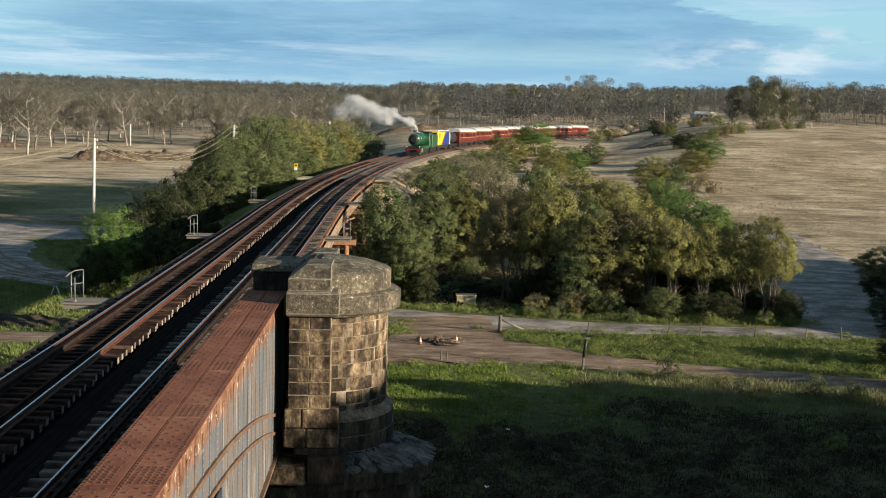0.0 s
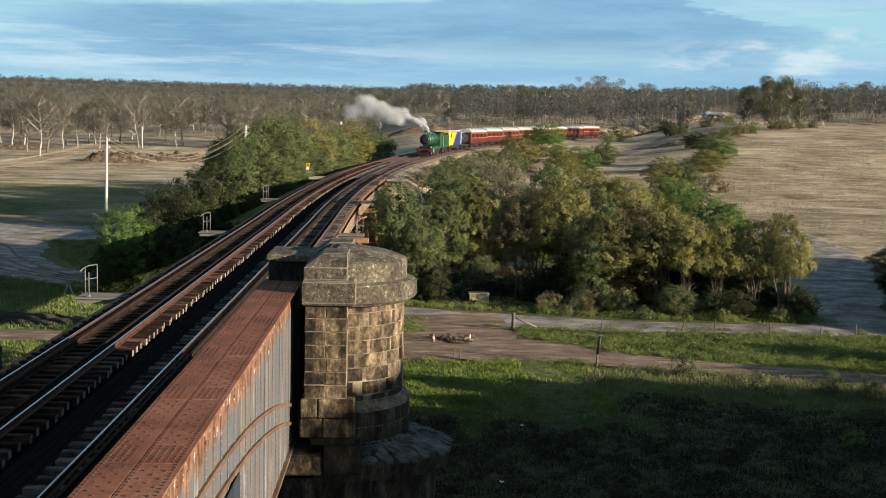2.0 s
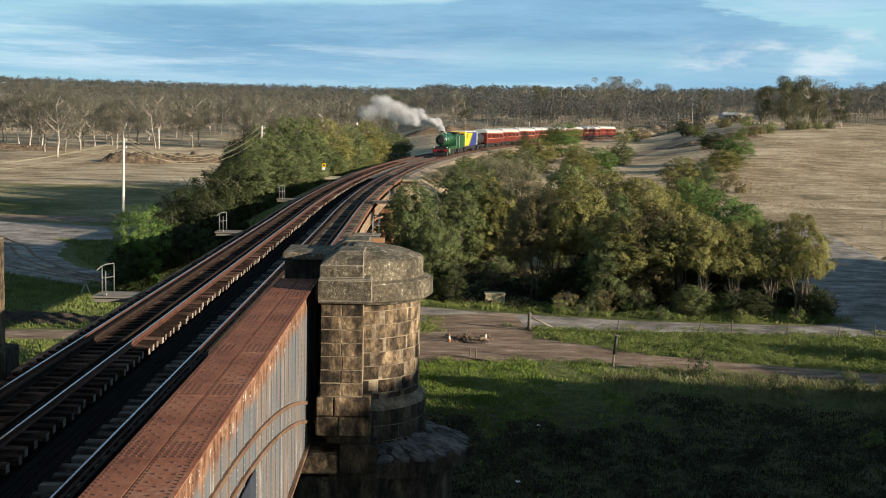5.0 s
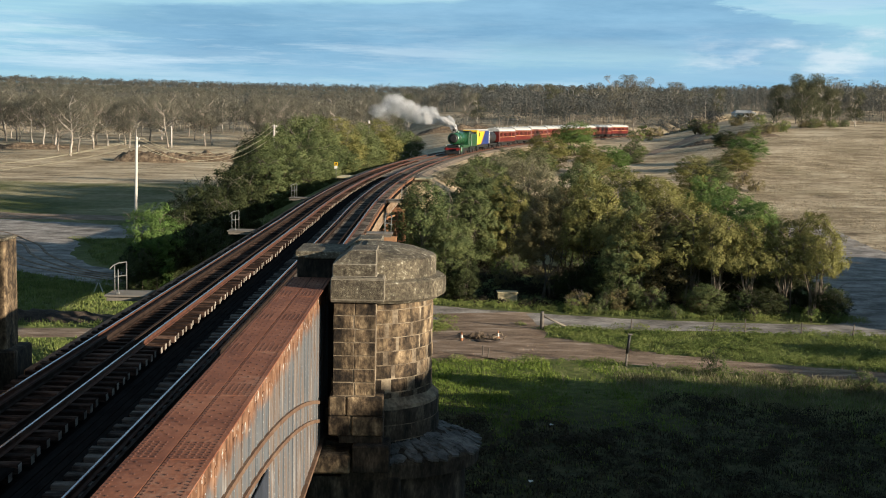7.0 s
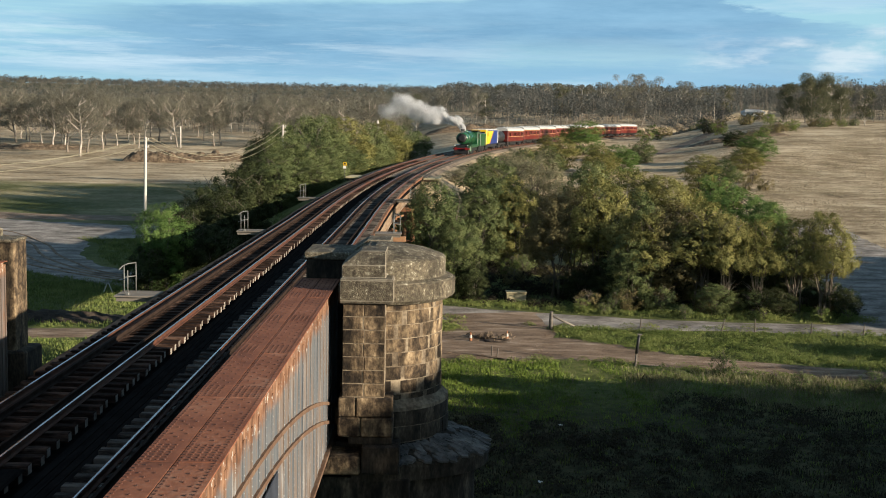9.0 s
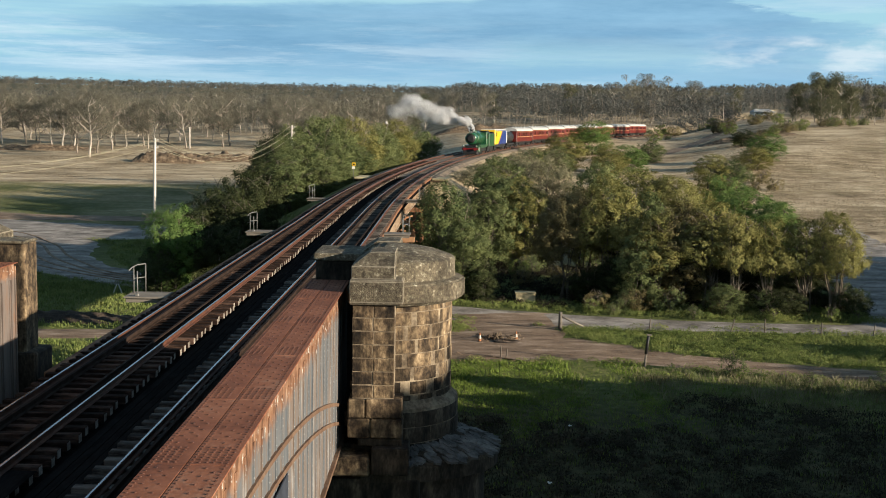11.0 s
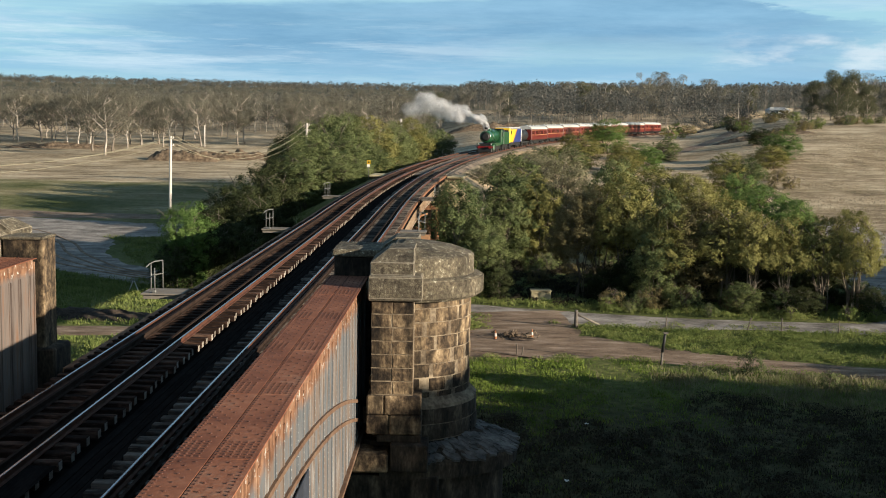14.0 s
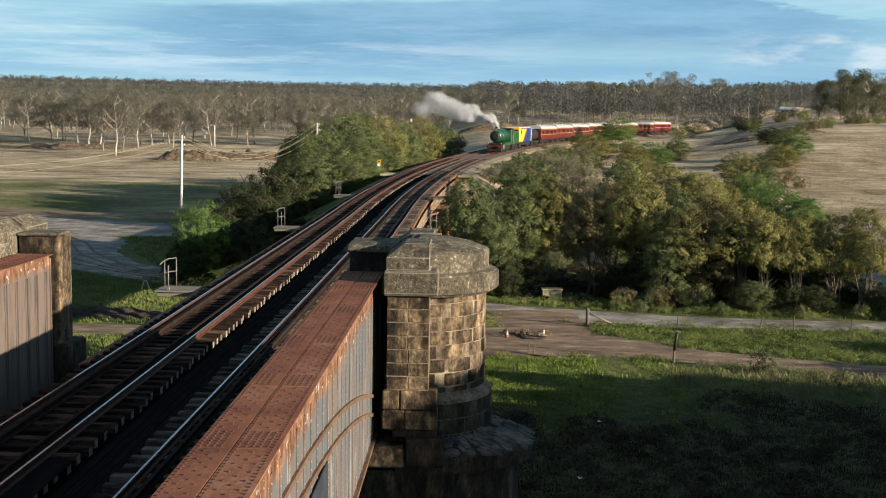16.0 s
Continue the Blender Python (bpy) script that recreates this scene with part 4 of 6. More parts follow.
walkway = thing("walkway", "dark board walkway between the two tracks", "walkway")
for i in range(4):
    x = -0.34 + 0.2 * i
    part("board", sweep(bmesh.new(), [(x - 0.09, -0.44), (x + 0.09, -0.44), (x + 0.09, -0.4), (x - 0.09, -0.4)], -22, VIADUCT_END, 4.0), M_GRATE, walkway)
for y0, y1 in ((13.0, 16.6), (16.7, 20.2)):
    ob = link("cover_plate", boxes((-1.0, -0.45, y0, y1, -0.163, -0.15), bevel=0.004), M_GRATE)
    tagged(ob, "dark steel cover plate lying on the sleepers", "plate", "cover plates")

# side girders of the approach spans
for side in (-1, 1):
    g = thing("approach_girder", "pale weathered plate girder carrying the approach spans", "bridge girder", "approach girders")
    x = 3.05 * side
    part("web", sweep(bmesh.new(), [(x - 0.03, -1.55), (x + 0.03, -1.55), (x + 0.03, -0.36), (x - 0.03, -0.36)], 28.6, VIADUCT_END + 1, 4.0), M_SPAN, g)
    part("top_flange", sweep(bmesh.new(), [(x - 0.2, -0.42), (x + 0.2, -0.42), (x + 0.2, -0.37), (x - 0.2, -0.37)], 28.6, VIADUCT_END + 1, 4.0), M_RUST, g)
    part("bottom_flange", sweep(bmesh.new(), [(x - 0.2, -1.6), (x + 0.2, -1.6), (x + 0.2, -1.55), (x - 0.2, -1.55)], 28.6, VIADUCT_END + 1, 4.0), M_SPAN, g)
    # long edge timber with its sunny rusted side
    part("edge_beam", sweep(bmesh.new(), [(x + 0.12 * side - 0.1, -0.36), (x + 0.12 * side + 0.1, -0.36), (x + 0.12 * side + 0.1, -0.2), (x + 0.12 * side - 0.1, -0.2)], 28.6, VIADUCT_END + 1, 4.0), M_TRESTLE, g)
    me = None
    s = 30.0
    while s < VIADUCT_END:
        p, a = line(s, x + 0.09 * side)
        if me is None:
            ob = part("stiffener", boxes((-0.06, 0.06, -0.03, 0.03, -1.55, -0.42)), M_SPAN, g)
            me = ob.data
            ob.location, ob.rotation_euler = p, (0, 0, -a)
        else:
            shared("stiffener", me, g, p, (0, 0, -a))
        s += 1.6


def trestle():
    t = thing("timber_trestle", "red-brown timber trestle pier under the approach spans", "trestle", "trestles")
    part("cap_beam", boxes((-4.7, 4.7, -0.2, 0.2, -1.98, -1.62), bevel=0.02), M_TRESTLE, t)
    part("lower_beam", boxes((-5.0, 5.0, -0.17, 0.17, -5.2, -4.9), bevel=0.02), M_TRESTLE, t)
    for x in (-4.2, -2.6, -0.9, 0.9, 2.6, 4.2):
        bm = bmesh.new()
        tube(bm, [(x, 0, -9.0), (x * 0.96, 0, -1.95)], [0.2, 0.17], 10)
        part("post", bm, M_TRESTLE, t)
    for s in (-1, 1):
        bm = bmesh.new()
        tube(bm, [(-4.6 * s, 0.22 * s, -4.9), (4.3 * s, 0.22 * s, -2.0)], 0.09, 6)
        part("brace", bm, M_TRESTLE, t)
    return t


first_trestle = trestle()
for i, s in enumerate((36.5, 44.0, 55.0, 67.0, 79.0, 91.0, 103.0, 115.0)):
    p, a = line(s)
    m = Matrix.LocRotScale(p, Euler((0, 0, -a)), None)
    if i == 0:
        first_trestle.matrix_basis = m
    else:
        copy_thing(first_trestle, m)

abutment = thing("abutment", "sandstone abutment wall at the end of the viaduct", "abutment")
p, a = line(VIADUCT_END + 1.5)
abutment.location, abutment.rotation_euler = p, (0, 0, -a)
part("wall", boxes((-5.0, 5.0, -1.2, 1.2, -9.0, -0.5), bevel=0.04), M_STONE, abutment)
part("coping", boxes((3.4, 5.2, -1.3, 3.0, -0.5, -0.3), bevel=0.04), M_CONC, abutment, "pale end coping")
part("coping", boxes((-5.2, -3.4, -1.3, 3.0, -0.5, -0.3), bevel=0.04), M_CONC, abutment)


def refuge(side):
    r = thing("refuge_platform", "small timber refuge platform with galvanised handrails", "platform", "refuge platforms")
    k = side
    for i in range(5):
        y = -0.7 + 0.28 * i
        part("plank", boxes((*sorted((3.15 * k, 4.82 * k)), y, y + 0.26, -0.26, -0.2), bevel=0.008), M_PLANK, r)
    for y in (-0.55, 0.55):
        part("bearer", boxes((*sorted((2.6 * k, 4.75 * k)), y - 0.06, y + 0.06, -0.42, -0.26)), M_PLANK, r)
    for x, y, top in ((4.35, -0.5, 0.72), (4.7, 0.3, 0.8), (4.35, 0.66, 0.86)):
        bm = bmesh.new()
        tube(bm, [(x * k, y, -0.24), (x * k, y, top)], 0.024, 7)
        part("post", bm, M_GALV, r)
    bm = bmesh.new()
    tube(bm, [(4.78 * k, -0.1, 0.68), (4.72 * k, 0.22, 0.78), (4.6 * k, 0.45, 0.84), (4.35 * k, 0.66, 0.86)], 0.024, 7)
    part("handrail", bm, M_GALV, r)
    bm = bmesh.new()
    tube(bm, [(4.78 * k, -0.1, 0.28), (4.6 * k, -0.28, 0.34), (4.35 * k, -0.5, 0.4)], 0.02, 7)
    part("knee_rail", bm, M_GALV, r)
    bm = bmesh.new()
    tube(bm, [(4.7 * k, 0.3, 0.34), (4.35 * k, 0.66, 0.36)], 0.02, 7)
    part("knee_rail", bm, M_GALV, r)
    part("bucket", boxes((*sorted((4.3 * k, 4.45 * k)), -0.55, -0.43, -0.2, -0.1), bevel=0.02), M_GALV, r)
    return r


for side in (-1, 1):
    proto = refuge(side)
    for i, s in enumerate((42.0, 67.2, 94.0)):
        p, a = line(s)
        m = Matrix.LocRotScale(p, Euler((0, 0, -a)), None)
        if i == 0:
            proto.matrix_basis = m
        else:
            copy_thing(proto, m)

ballast = link("ballast_bed", sweep(bmesh.new(), [(-4.4, -0.75), (-3.6, -0.24), (3.6, -0.24), (4.4, -0.75)], VIADUCT_END + 1.0, 540, 4.0, closed=False), M_BALLAST)
tagged(ballast, "brown ballast bed on the railway embankment", "ballast", kind="structure")

sign = thing("track_sign", "yellow and white trackside speed sign on a post", "sign", at=(-3.75, 129.5, 0.15))
bm = bmesh.new()
tube(bm, [(0, 0, -0.6), (0, 0, 1.5)], 0.035, 8)
part("post", bm, M_GALV, sign)
part("yellow_board", boxes((-0.2, 0.2, -0.06, -0.035, 1.1, 1.5), bevel=0.01), M_YELLOW, sign)
part("white_board", boxes((-0.2, 0.14, -0.06, -0.035, 0.76, 1.06), bevel=0.01), M_WHITE, sign)
part("bar", boxes((-0.1, 0.1, -0.068, -0.06, 1.22, 1.38)), M_BLACK, sign)


# ---- trees ----
def leaf_mesh(name, centres, radii, count, size, seed, material, flat=0.8):
    r_ = np.random.default_rng(seed)
    c = np.array([tuple(v) for v in centres], float)
    r = np.array(radii, float)
    pick = r_.choice(len(c), count, p=r**2 / (r**2).sum())
    d = r_.normal(size=(count, 3))
    d[:, 2] += 0.25
    d /= np.linalg.norm(d, axis=1)[:, None]
    rad = r[pick] * (1.0 - 0.4 * r_.random(count) ** 2.0)
    pos = c[pick] + d * rad[:, None] * [1, 1, flat]
    up = d + r_.normal(size=(count, 3)) * 0.36 + [0, 0, 0.15]
    up /= np.linalg.norm(up, axis=1)[:, None]
    u = np.cross(up, r_.normal(size=(count, 3)))
    u /= np.linalg.norm(u, axis=1)[:, None]
    w = np.cross(up, u)
    s = size * r_.uniform(0.5, 1.4, count)[:, None]
    bend = up * s * 0.25
    verts = np.stack([pos - u * s, pos - w * s * 0.45 + bend, pos + u * s, pos + w * s * 0.45 + bend], 1).reshape(-1, 3)
    me = bpy.data.meshes.new(name)
    me.from_pydata(verts.tolist(), [], np.arange(count * 4).reshape(-1, 4).tolist())
    me.materials.append(material)
    return me


def tuft_crown(name, lobes, tufts, leaves, size, seed, material, height, reach=1.0):
    """Leaves gathered in small tufts over the outside of a few big rounded lobes (place, radius)."""
    r_ = np.random.default_rng(seed)
    c = np.array([tuple(v) for v, _ in lobes], float)
    r = np.array([q for _, q in lobes], float)
    pick = r_.choice(len(c), tufts * 3, p=r**2 / (r**2).sum())
    d = r_.normal(size=(len(pick), 3))
    d[:, 2] += 0.2
    d /= np.linalg.norm(d, axis=1)[:, None]
    depth = np.where(r_.random(len(pick)) < 0.22, r_.uniform(0.4, 0.8, len(pick)), r_.uniform(0.9, 1.06, len(pick)))
    spot = c[pick] + d * (r[pick] * depth)[:, None]
    inside = (np.linalg.norm(spot[:, None] - c[None], axis=2) < r[None] * 0.8)
    inside[np.arange(len(pick)), pick] = False
    good = np.flatnonzero(~inside.any(1))[:tufts]
    spot, d = spot[good], d[good]
    n = len(spot)
    out = spot - np.array([0.0, 0.0, 0.42 * height])
    out /= np.linalg.norm(out, axis=1)[:, None]
    wide = r_.uniform(0.2, 0.38, n) * reach
    k = np.repeat(np.arange(n), leaves)
    m = len(k)
    pos = spot[k] + r_.normal(size=(m, 3)) * (wide[k] * 0.56)[:, None]
    away = pos - spot[k]
    up = 0.6 * d[k] + 0.3 * out[k] + 1.4 * away + r_.normal(size=(m, 3)) * 0.3 + [0, 0, 0.1]
    up /= np.linalg.norm(up, axis=1)[:, None]
    u = np.cross(up, r_.normal(size=(m, 3)))
    u /= np.linalg.norm(u, axis=1)[:, None]
    w = np.cross(up, u)
    s = size * r_.uniform(0.6, 1.35, m)[:, None]
    bend = up * s * 0.25
    verts = np.stack([pos - u * s, pos - w * s * 0.5 + bend, pos + u * s, pos + w * s * 0.5 + bend], 1).reshape(-1, 3)
    me = bpy.data.meshes.new(name)
    me.from_pydata(verts.tolist(), [], np.arange(m * 4).reshape(-1, 4).tolist())
    me.materials.append(material)
    return me


def bush(seed, h, w, material, tufts=460, leaves=44, size=0.088, base=0.05, bark=None, stems=7, thick=0.05, reach=1.0):
    """A rounded small tree: several stems and a crown of leafy lobes, standing at the origin."""
    rng = random.Random(seed)
    top = new("tree")
    bm = bmesh.new()
    lobes = []
    for k in range(stems):
        a = 6.283 * (k + rng.random()) / stems
        lean = rng.uniform(0.12, 0.36) * w
        pts = [Vector((0.5 * math.cos(a), 0.5 * math.sin(a), -0.4))]
        for i in range(1, 5):
            f = i / 4
            pts.append(Vector((lean * f * math.cos(a) + rng.uniform(-0.15, 0.15), lean * f * math.sin(a) + rng.uniform(-0.15, 0.15), h * 0.8 * f)))
        tube(bm, pts, [thick * q for q in (1.0, 0.86, 0.72, 0.5, 0.24)], 6)
        for i in (1, 2, 2, 3, 3, 4):
            b = rng.uniform(0, 6.283)
            e = pts[i] + Vector((math.cos(b), math.sin(b), 0.9)) * w * rng.uniform(0.14, 0.24)
            tube(bm, [pts[i], (pts[i] + e) / 2 + Vector((0, 0, 0.1)), e], [thick * 0.6, thick * 0.42, thick * 0.2], 5)
    # lobes: a crowning dome, a ring at mid height and a skirt that reaches down to the base
    low = base * h
    for ring, (level, out, big, many) in enumerate(((0.87, 0.1, 0.2, 3), (0.74, 0.27, 0.19, 6), (0.57, 0.34, 0.17, 7), (0.4, 0.33, 0.15, 6), (0.25, 0.29, 0.14, 5), (0.11, 0.27, 0.13, 5))):
        for k in range(many):
            a = 6.283 * (k + 0.5 * ring + rng.uniform(-0.3, 0.3)) / many
            rr, q = w * out * rng.uniform(0.75, 1.15), w * big * rng.uniform(0.8, 1.2)
            z = h * level * rng.uniform(0.92, 1.08)
            if z - q * 0.5 < low:
                continue
            lobes.append((Vector((rr * math.cos(a), rr * math.sin(a), z)), q))
    tip = max(v.z + q for v, q in lobes)
    lobes = [(Vector((v.x, v.y, v.z * (h - 0.15) / tip)), q) for v, q in lobes]
    part("trunk", bm, bark or M_BARK, top)
    crown = new("crown", tuft_crown("crown", lobes, tufts, leaves, size, seed, material, h, reach))
    crown.parent = top
    return top


def gum(seed, h, leaves=3000, size=0.2, material=None, spread=1.0, clump=1.0, forks=(1, 2, 2, 3, 3, 4, 4, 5, 6)):
    """A tall pale-trunked gum with forking limbs and an open, uneven crown."""
    rng = random.Random(seed)
    top = new("gum_tree")
    bm = bmesh.new()
    centres, radii = [], []
    pts = [Vector((0, 0, -0.6))]
    for i in range(1, 7):
        pts.append(pts[-1] * 1.0 + Vector((rng.uniform(-0.025, 0.025) * h, rng.uniform(-0.025, 0.025) * h, h * 0.135)))
    tube(bm, pts, [h * f for f in (0.02, 0.016, 0.014, 0.011, 0.009, 0.006, 0.003)], 7)
    for k in range(12):
        i = rng.choice(forks)
        a = rng.uniform(0, 6.283)
        ln = h * rng.uniform(0.16, 0.34) * spread
        e = pts[i] + Vector((math.cos(a) * ln * 0.7, math.sin(a) * ln * 0.7, ln * rng.uniform(0.45, 0.95)))
        mid = pts[i] * 0.45 + e * 0.55 + Vector((math.cos(a), math.sin(a), -0.6)) * 0.02 * h
        tube(bm, [pts[i], mid, e], [h * 0.0085, h * 0.006, h * 0.002], 5)
        for q in range(3):
            b = rng.uniform(0, 6.283)
            tip = e + Vector((math.cos(b), math.sin(b), rng.uniform(-0.2, 0.8))) * h * 0.07
            tube(bm, [mid, (mid + tip) / 2, tip], [h * 0.004, h * 0.003, h * 0.001], 4)
            centres.append(tip)
            radii.append(h * rng.uniform(0.06, 0.12) * clump)
    part("trunk", bm, M_GUMBARK, top)
    crown = new("crown", leaf_mesh("crown", centres, radii, leaves, size, seed, material or M_LEAFGREY, 0.7))
    crown.parent = top
    return top


def plant(proto, x, y, scale=(1, 1, 1), turn=0.0, label="", category="tree", group="", z=None):
    m = Matrix.LocRotScale((x, y, (ground_z(x, y) if z is None else z) - 0.05), Euler((0, 0, turn)), None)
    ob = copy_thing(proto, m)
    ob.scale = scale if isinstance(scale, tuple) else (scale, scale, scale)
    return tagged(ob, label, category, group)


OLIVE = [bush(10 + i, 9.0, 5.4, M_LEAF) for i in range(3)]
YELLOW = [bush(20 + i, 9.0, 5.4, M_LEAFY) for i in range(2)]
STEMMY = [bush(24 + i, 9.0, 5.4, m, 330, 42, 0.088, 0.44, M_STEM, 10, 0.06) for i, m in enumerate((M_LEAFY, M_LEAFY))]
BROWN = [bush(27, 9.0, 5.4, M_LEAFB)]
HIGHBROWN = [bush(36, 9.0, 5.4, M_LEAFB, 400, 42, 0.088, 0.36)]
HIGHYELLOW = [bush(37, 9.0, 5.4, M_LEAFY, 400, 42, 0.088, 0.36)]
FRESH = [bush(28 + i, 9.0, 5.4, M_LEAFG) for i in range(2)]
DARKB = [bush(34, 9.0, 5.4, M_LEAFSHADE)]
SILVER = [bush(31, 9.0, 5.4, M_LEAFS, 420, 34, 0.08)]
GUMS = [gum(40 + i, 17.0, 5000, 0.17, None, 1.1, 1.25, (2, 3, 3, 4, 4, 5, 5, 6)) for i in range(6)]
DARKGUMS = [gum(50 + i, 17.0, 5600, 0.24, M_LEAFDARK, 0.85, 1.45, (1, 1, 1, 2, 2, 3, 4, 5, 6)) for i in range(2)]
SHRUBS = [bush(60 + i, 1.8, 2.0, m, 90, 24, 0.05, 0.02, None, 5, 0.03, 0.5) for i, m in enumerate((M_LEAF, M_WEED, M_LEAFB))]
SHADETREES = [bush(70 + i, 9.0, 5.4, M_LEAF, 520, 15, 0.3) for i in range(2)]
FAR = {k: [bush(80 + i, 9.0, 5.4, m, 700, 24, 0.088)] for i, (k, m) in enumerate((("o", M_LEAF), ("y", M_LEAFY), ("b", M_LEAFB), ("g", M_LEAFG), ("s", M_LEAFS)))}
PROTOS = [v[0] for v in FAR.values()] + SHADETREES + OLIVE + YELLOW + STEMMY + BROWN + HIGHBROWN + HIGHYELLOW + DARKB + FRESH + SILVER + GUMS + DARKGUMS + SHRUBS
rng = random.Random(5)
KINDS = {
    "o": (OLIVE, "leafy olive-green small tree in a dense clump", "trees by the viaduct"),
    "y": (YELLOW, "rounded small tree with yellowish olive leaves", "trees by the viaduct"),
    "t": (STEMMY, "small tree with bare pale stems under a yellowish crown", "trees by the viaduct"),
    "b": (BROWN, "brownish olive small tree in a dense clump", "trees by the viaduct"),
    "u": (HIGHBROWN, "brown-leaved small tree with a high rounded crown", "trees by the viaduct"),
    "v": (HIGHYELLOW, "small tree with a high rounded yellow crown", "trees by the viaduct"),
    "d": (DARKB, "green bushy tree with leaves coloured dark for shade", "trees by the viaduct"),
    "g": (FRESH, "fresh green leafy tree among darker ones", "trees by the viaduct"),
    "s": (SILVER, "silvery green feathery tree", "trees by the viaduct"),
}


def clump(rows):
    """Rows of kind, x, y, level of the top, width."""
    for kind, x, y, top, w in rows:
        protos, label, group = KINDS[kind]
        h = max(2.0, top - ground_z(x, y))
        if y > 138:
            protos = FAR.get(kind, protos)
        plant(protos[rng.randrange(len(protos))], x, y, (w / 5.4, w / 5.4, h / 9.0), rng.uniform(0, 6.28), label, "tree", group)


# the clump right of the viaduct: beside it, round the brown and yellow trees, the stemmy front row, the far side
clump([("o", 6.7, 90, 1.9, 6.0), ("o", 8.4, 88, -1.4, 4.4), ("d", 9.6, 87, -3.7, 3.0), ("o", 12.2, 113, 3.1, 8.0), ("o", 10.7, 109, 0.2, 6.0), ("y", 14.5, 111, 1.3, 5.6)])
clump([("s", 17.4, 122, 3.5, 7.2), ("s", 18.9, 120, 1.7, 4.6), ("s", 14.9, 127, 3.7, 6.4), ("u", 16.2, 89, 0.9, 5.4), ("u", 17.8, 91, 1.6, 5.4), ("v", 19.6, 88, 2.5, 5.8), ("o", 21.1, 109, 3.2, 6.0)])
clump([("y", 26.1, 112, 2.2, 8.0), ("y", 28.9, 110, 1.7, 7.2), ("t", 22.5, 85, 0.1, 4.8), ("b", 24.4, 86, 0.7, 6.0), ("t", 26.6, 85, 1.1, 6.0), ("t", 28.2, 83.5, 0.3, 4.4), ("o", 21.2, 84.5, -1.2, 4.2), ("o", 23.6, 94, 1.0, 5.0)])
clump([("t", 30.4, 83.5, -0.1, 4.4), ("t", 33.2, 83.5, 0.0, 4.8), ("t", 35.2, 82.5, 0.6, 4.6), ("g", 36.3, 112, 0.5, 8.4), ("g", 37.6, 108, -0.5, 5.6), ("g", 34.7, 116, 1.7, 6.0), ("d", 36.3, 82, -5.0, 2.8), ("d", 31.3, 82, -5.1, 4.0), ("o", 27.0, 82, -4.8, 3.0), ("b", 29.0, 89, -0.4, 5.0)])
clump([("y", 51.5, 196.5, 1.8, 7.2), ("o", 54.9, 196.5, 1.1, 5.9), ("y", 67.0, 227.5, 2.6, 8.2), ("g", 72.7, 241, 5.3, 9.4), ("d", 76.8, 275.5, 5.8, 7.4), ("g", 40.5, 277, 7.3, 12.4), ("y", 29.6, 230.5, 4.3, 10.4), ("o", 26.3, 212.5, 2.4, 7.8), ("g", 42.3, 226.5, 2.6, 8.8), ("y", 37.2, 220, 2.7, 7.9), ("o", 51.2, 255, 3.2, 6.9)])
# low bushes with shade-dark leaves, added to deepen the inside of the clump
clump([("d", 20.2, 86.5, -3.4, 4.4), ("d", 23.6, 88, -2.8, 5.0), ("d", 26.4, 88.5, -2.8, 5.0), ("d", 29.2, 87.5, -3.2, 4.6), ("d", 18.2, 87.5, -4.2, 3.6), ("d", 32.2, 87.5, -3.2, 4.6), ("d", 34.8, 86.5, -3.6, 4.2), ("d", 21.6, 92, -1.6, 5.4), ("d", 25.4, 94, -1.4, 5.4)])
# the bank left of the viaduct: the tall mass along the embankment, then the low bushes beside the spans, leaves
# darkened for shade
clump([("o", -11.5, 130, 2.7, 8.0), ("d", -13.9, 129, 2.0, 5.6), ("d", -16.5, 150, 4.2, 6.6), ("o", -10.6, 138, 4.5, 7.0), ("o", -11.1, 152, 6.8, 9.0), ("o", -9.0, 160, 7.0, 8.6), ("y", -6.6, 166, 6.9, 8.2), ("o", -4.5, 174, 6.2, 7.2), ("o", -7.9, 148, 4.1, 7.2), ("o", -5.5, 154, 3.2, 6.4), ("o", -14.2, 144, 4.4, 7.0), ("o", -6.8, 139, 2.2, 5.6), ("d", -16.1, 156, 4.9, 7.4), ("o", -13.6, 151, 6.0, 7.8), ("d", -15.1, 140, 2.9, 6.2), ("o", -13.4, 168, 7.0, 8.4), ("o", -3.9, 184, 5.4, 7.0), ("o", -10.7, 172, 7.3, 8.4)])
clump([("y", -1.7, 188, 6.7, 7.6), ("o", 0.6, 198, 5.8, 6.6), ("o", -3.3, 180, 4.6, 6.8), ("o", 3.1, 205, 4.8, 5.4), ("d", -16.2, 162, 4.8, 6.4), ("g", -14.3, 88, -0.1, 4.8), ("d", -12.4, 104, 2.0, 6.2), ("d", -13.4, 100, 0.7, 6.0), ("d", -10.8, 106, 1.9, 5.6), ("d", -13.8, 94, -1.0, 4.8), ("d", -13.2, 89.5, -2.3, 4.2), ("d", -14.9, 86, -3.1, 3.6), ("d", -11.0, 98, 0.2, 5.0), ("d", -10.6, 91, -1.8, 4.6), ("o", -7.6, 133, 1.8, 5.0)])
# scrub along the foot of the embankment
for i in range(20):
    s_, off = 136 + 4.2 * i + rng.uniform(-1.5, 1.5), 7.2 + rng.uniform(-0.6, 2.2) + 0.012 * i * i
    p, a = line(s_, off)
    kind = "sosoyo"[i % 6]
    clump([(kind, p.x, p.y, p.z + rng.uniform(-0.6, 0.9) + (1.2 if i in (9, 15, 20) else 0.0), rng.uniform(3.6, 5.2))])
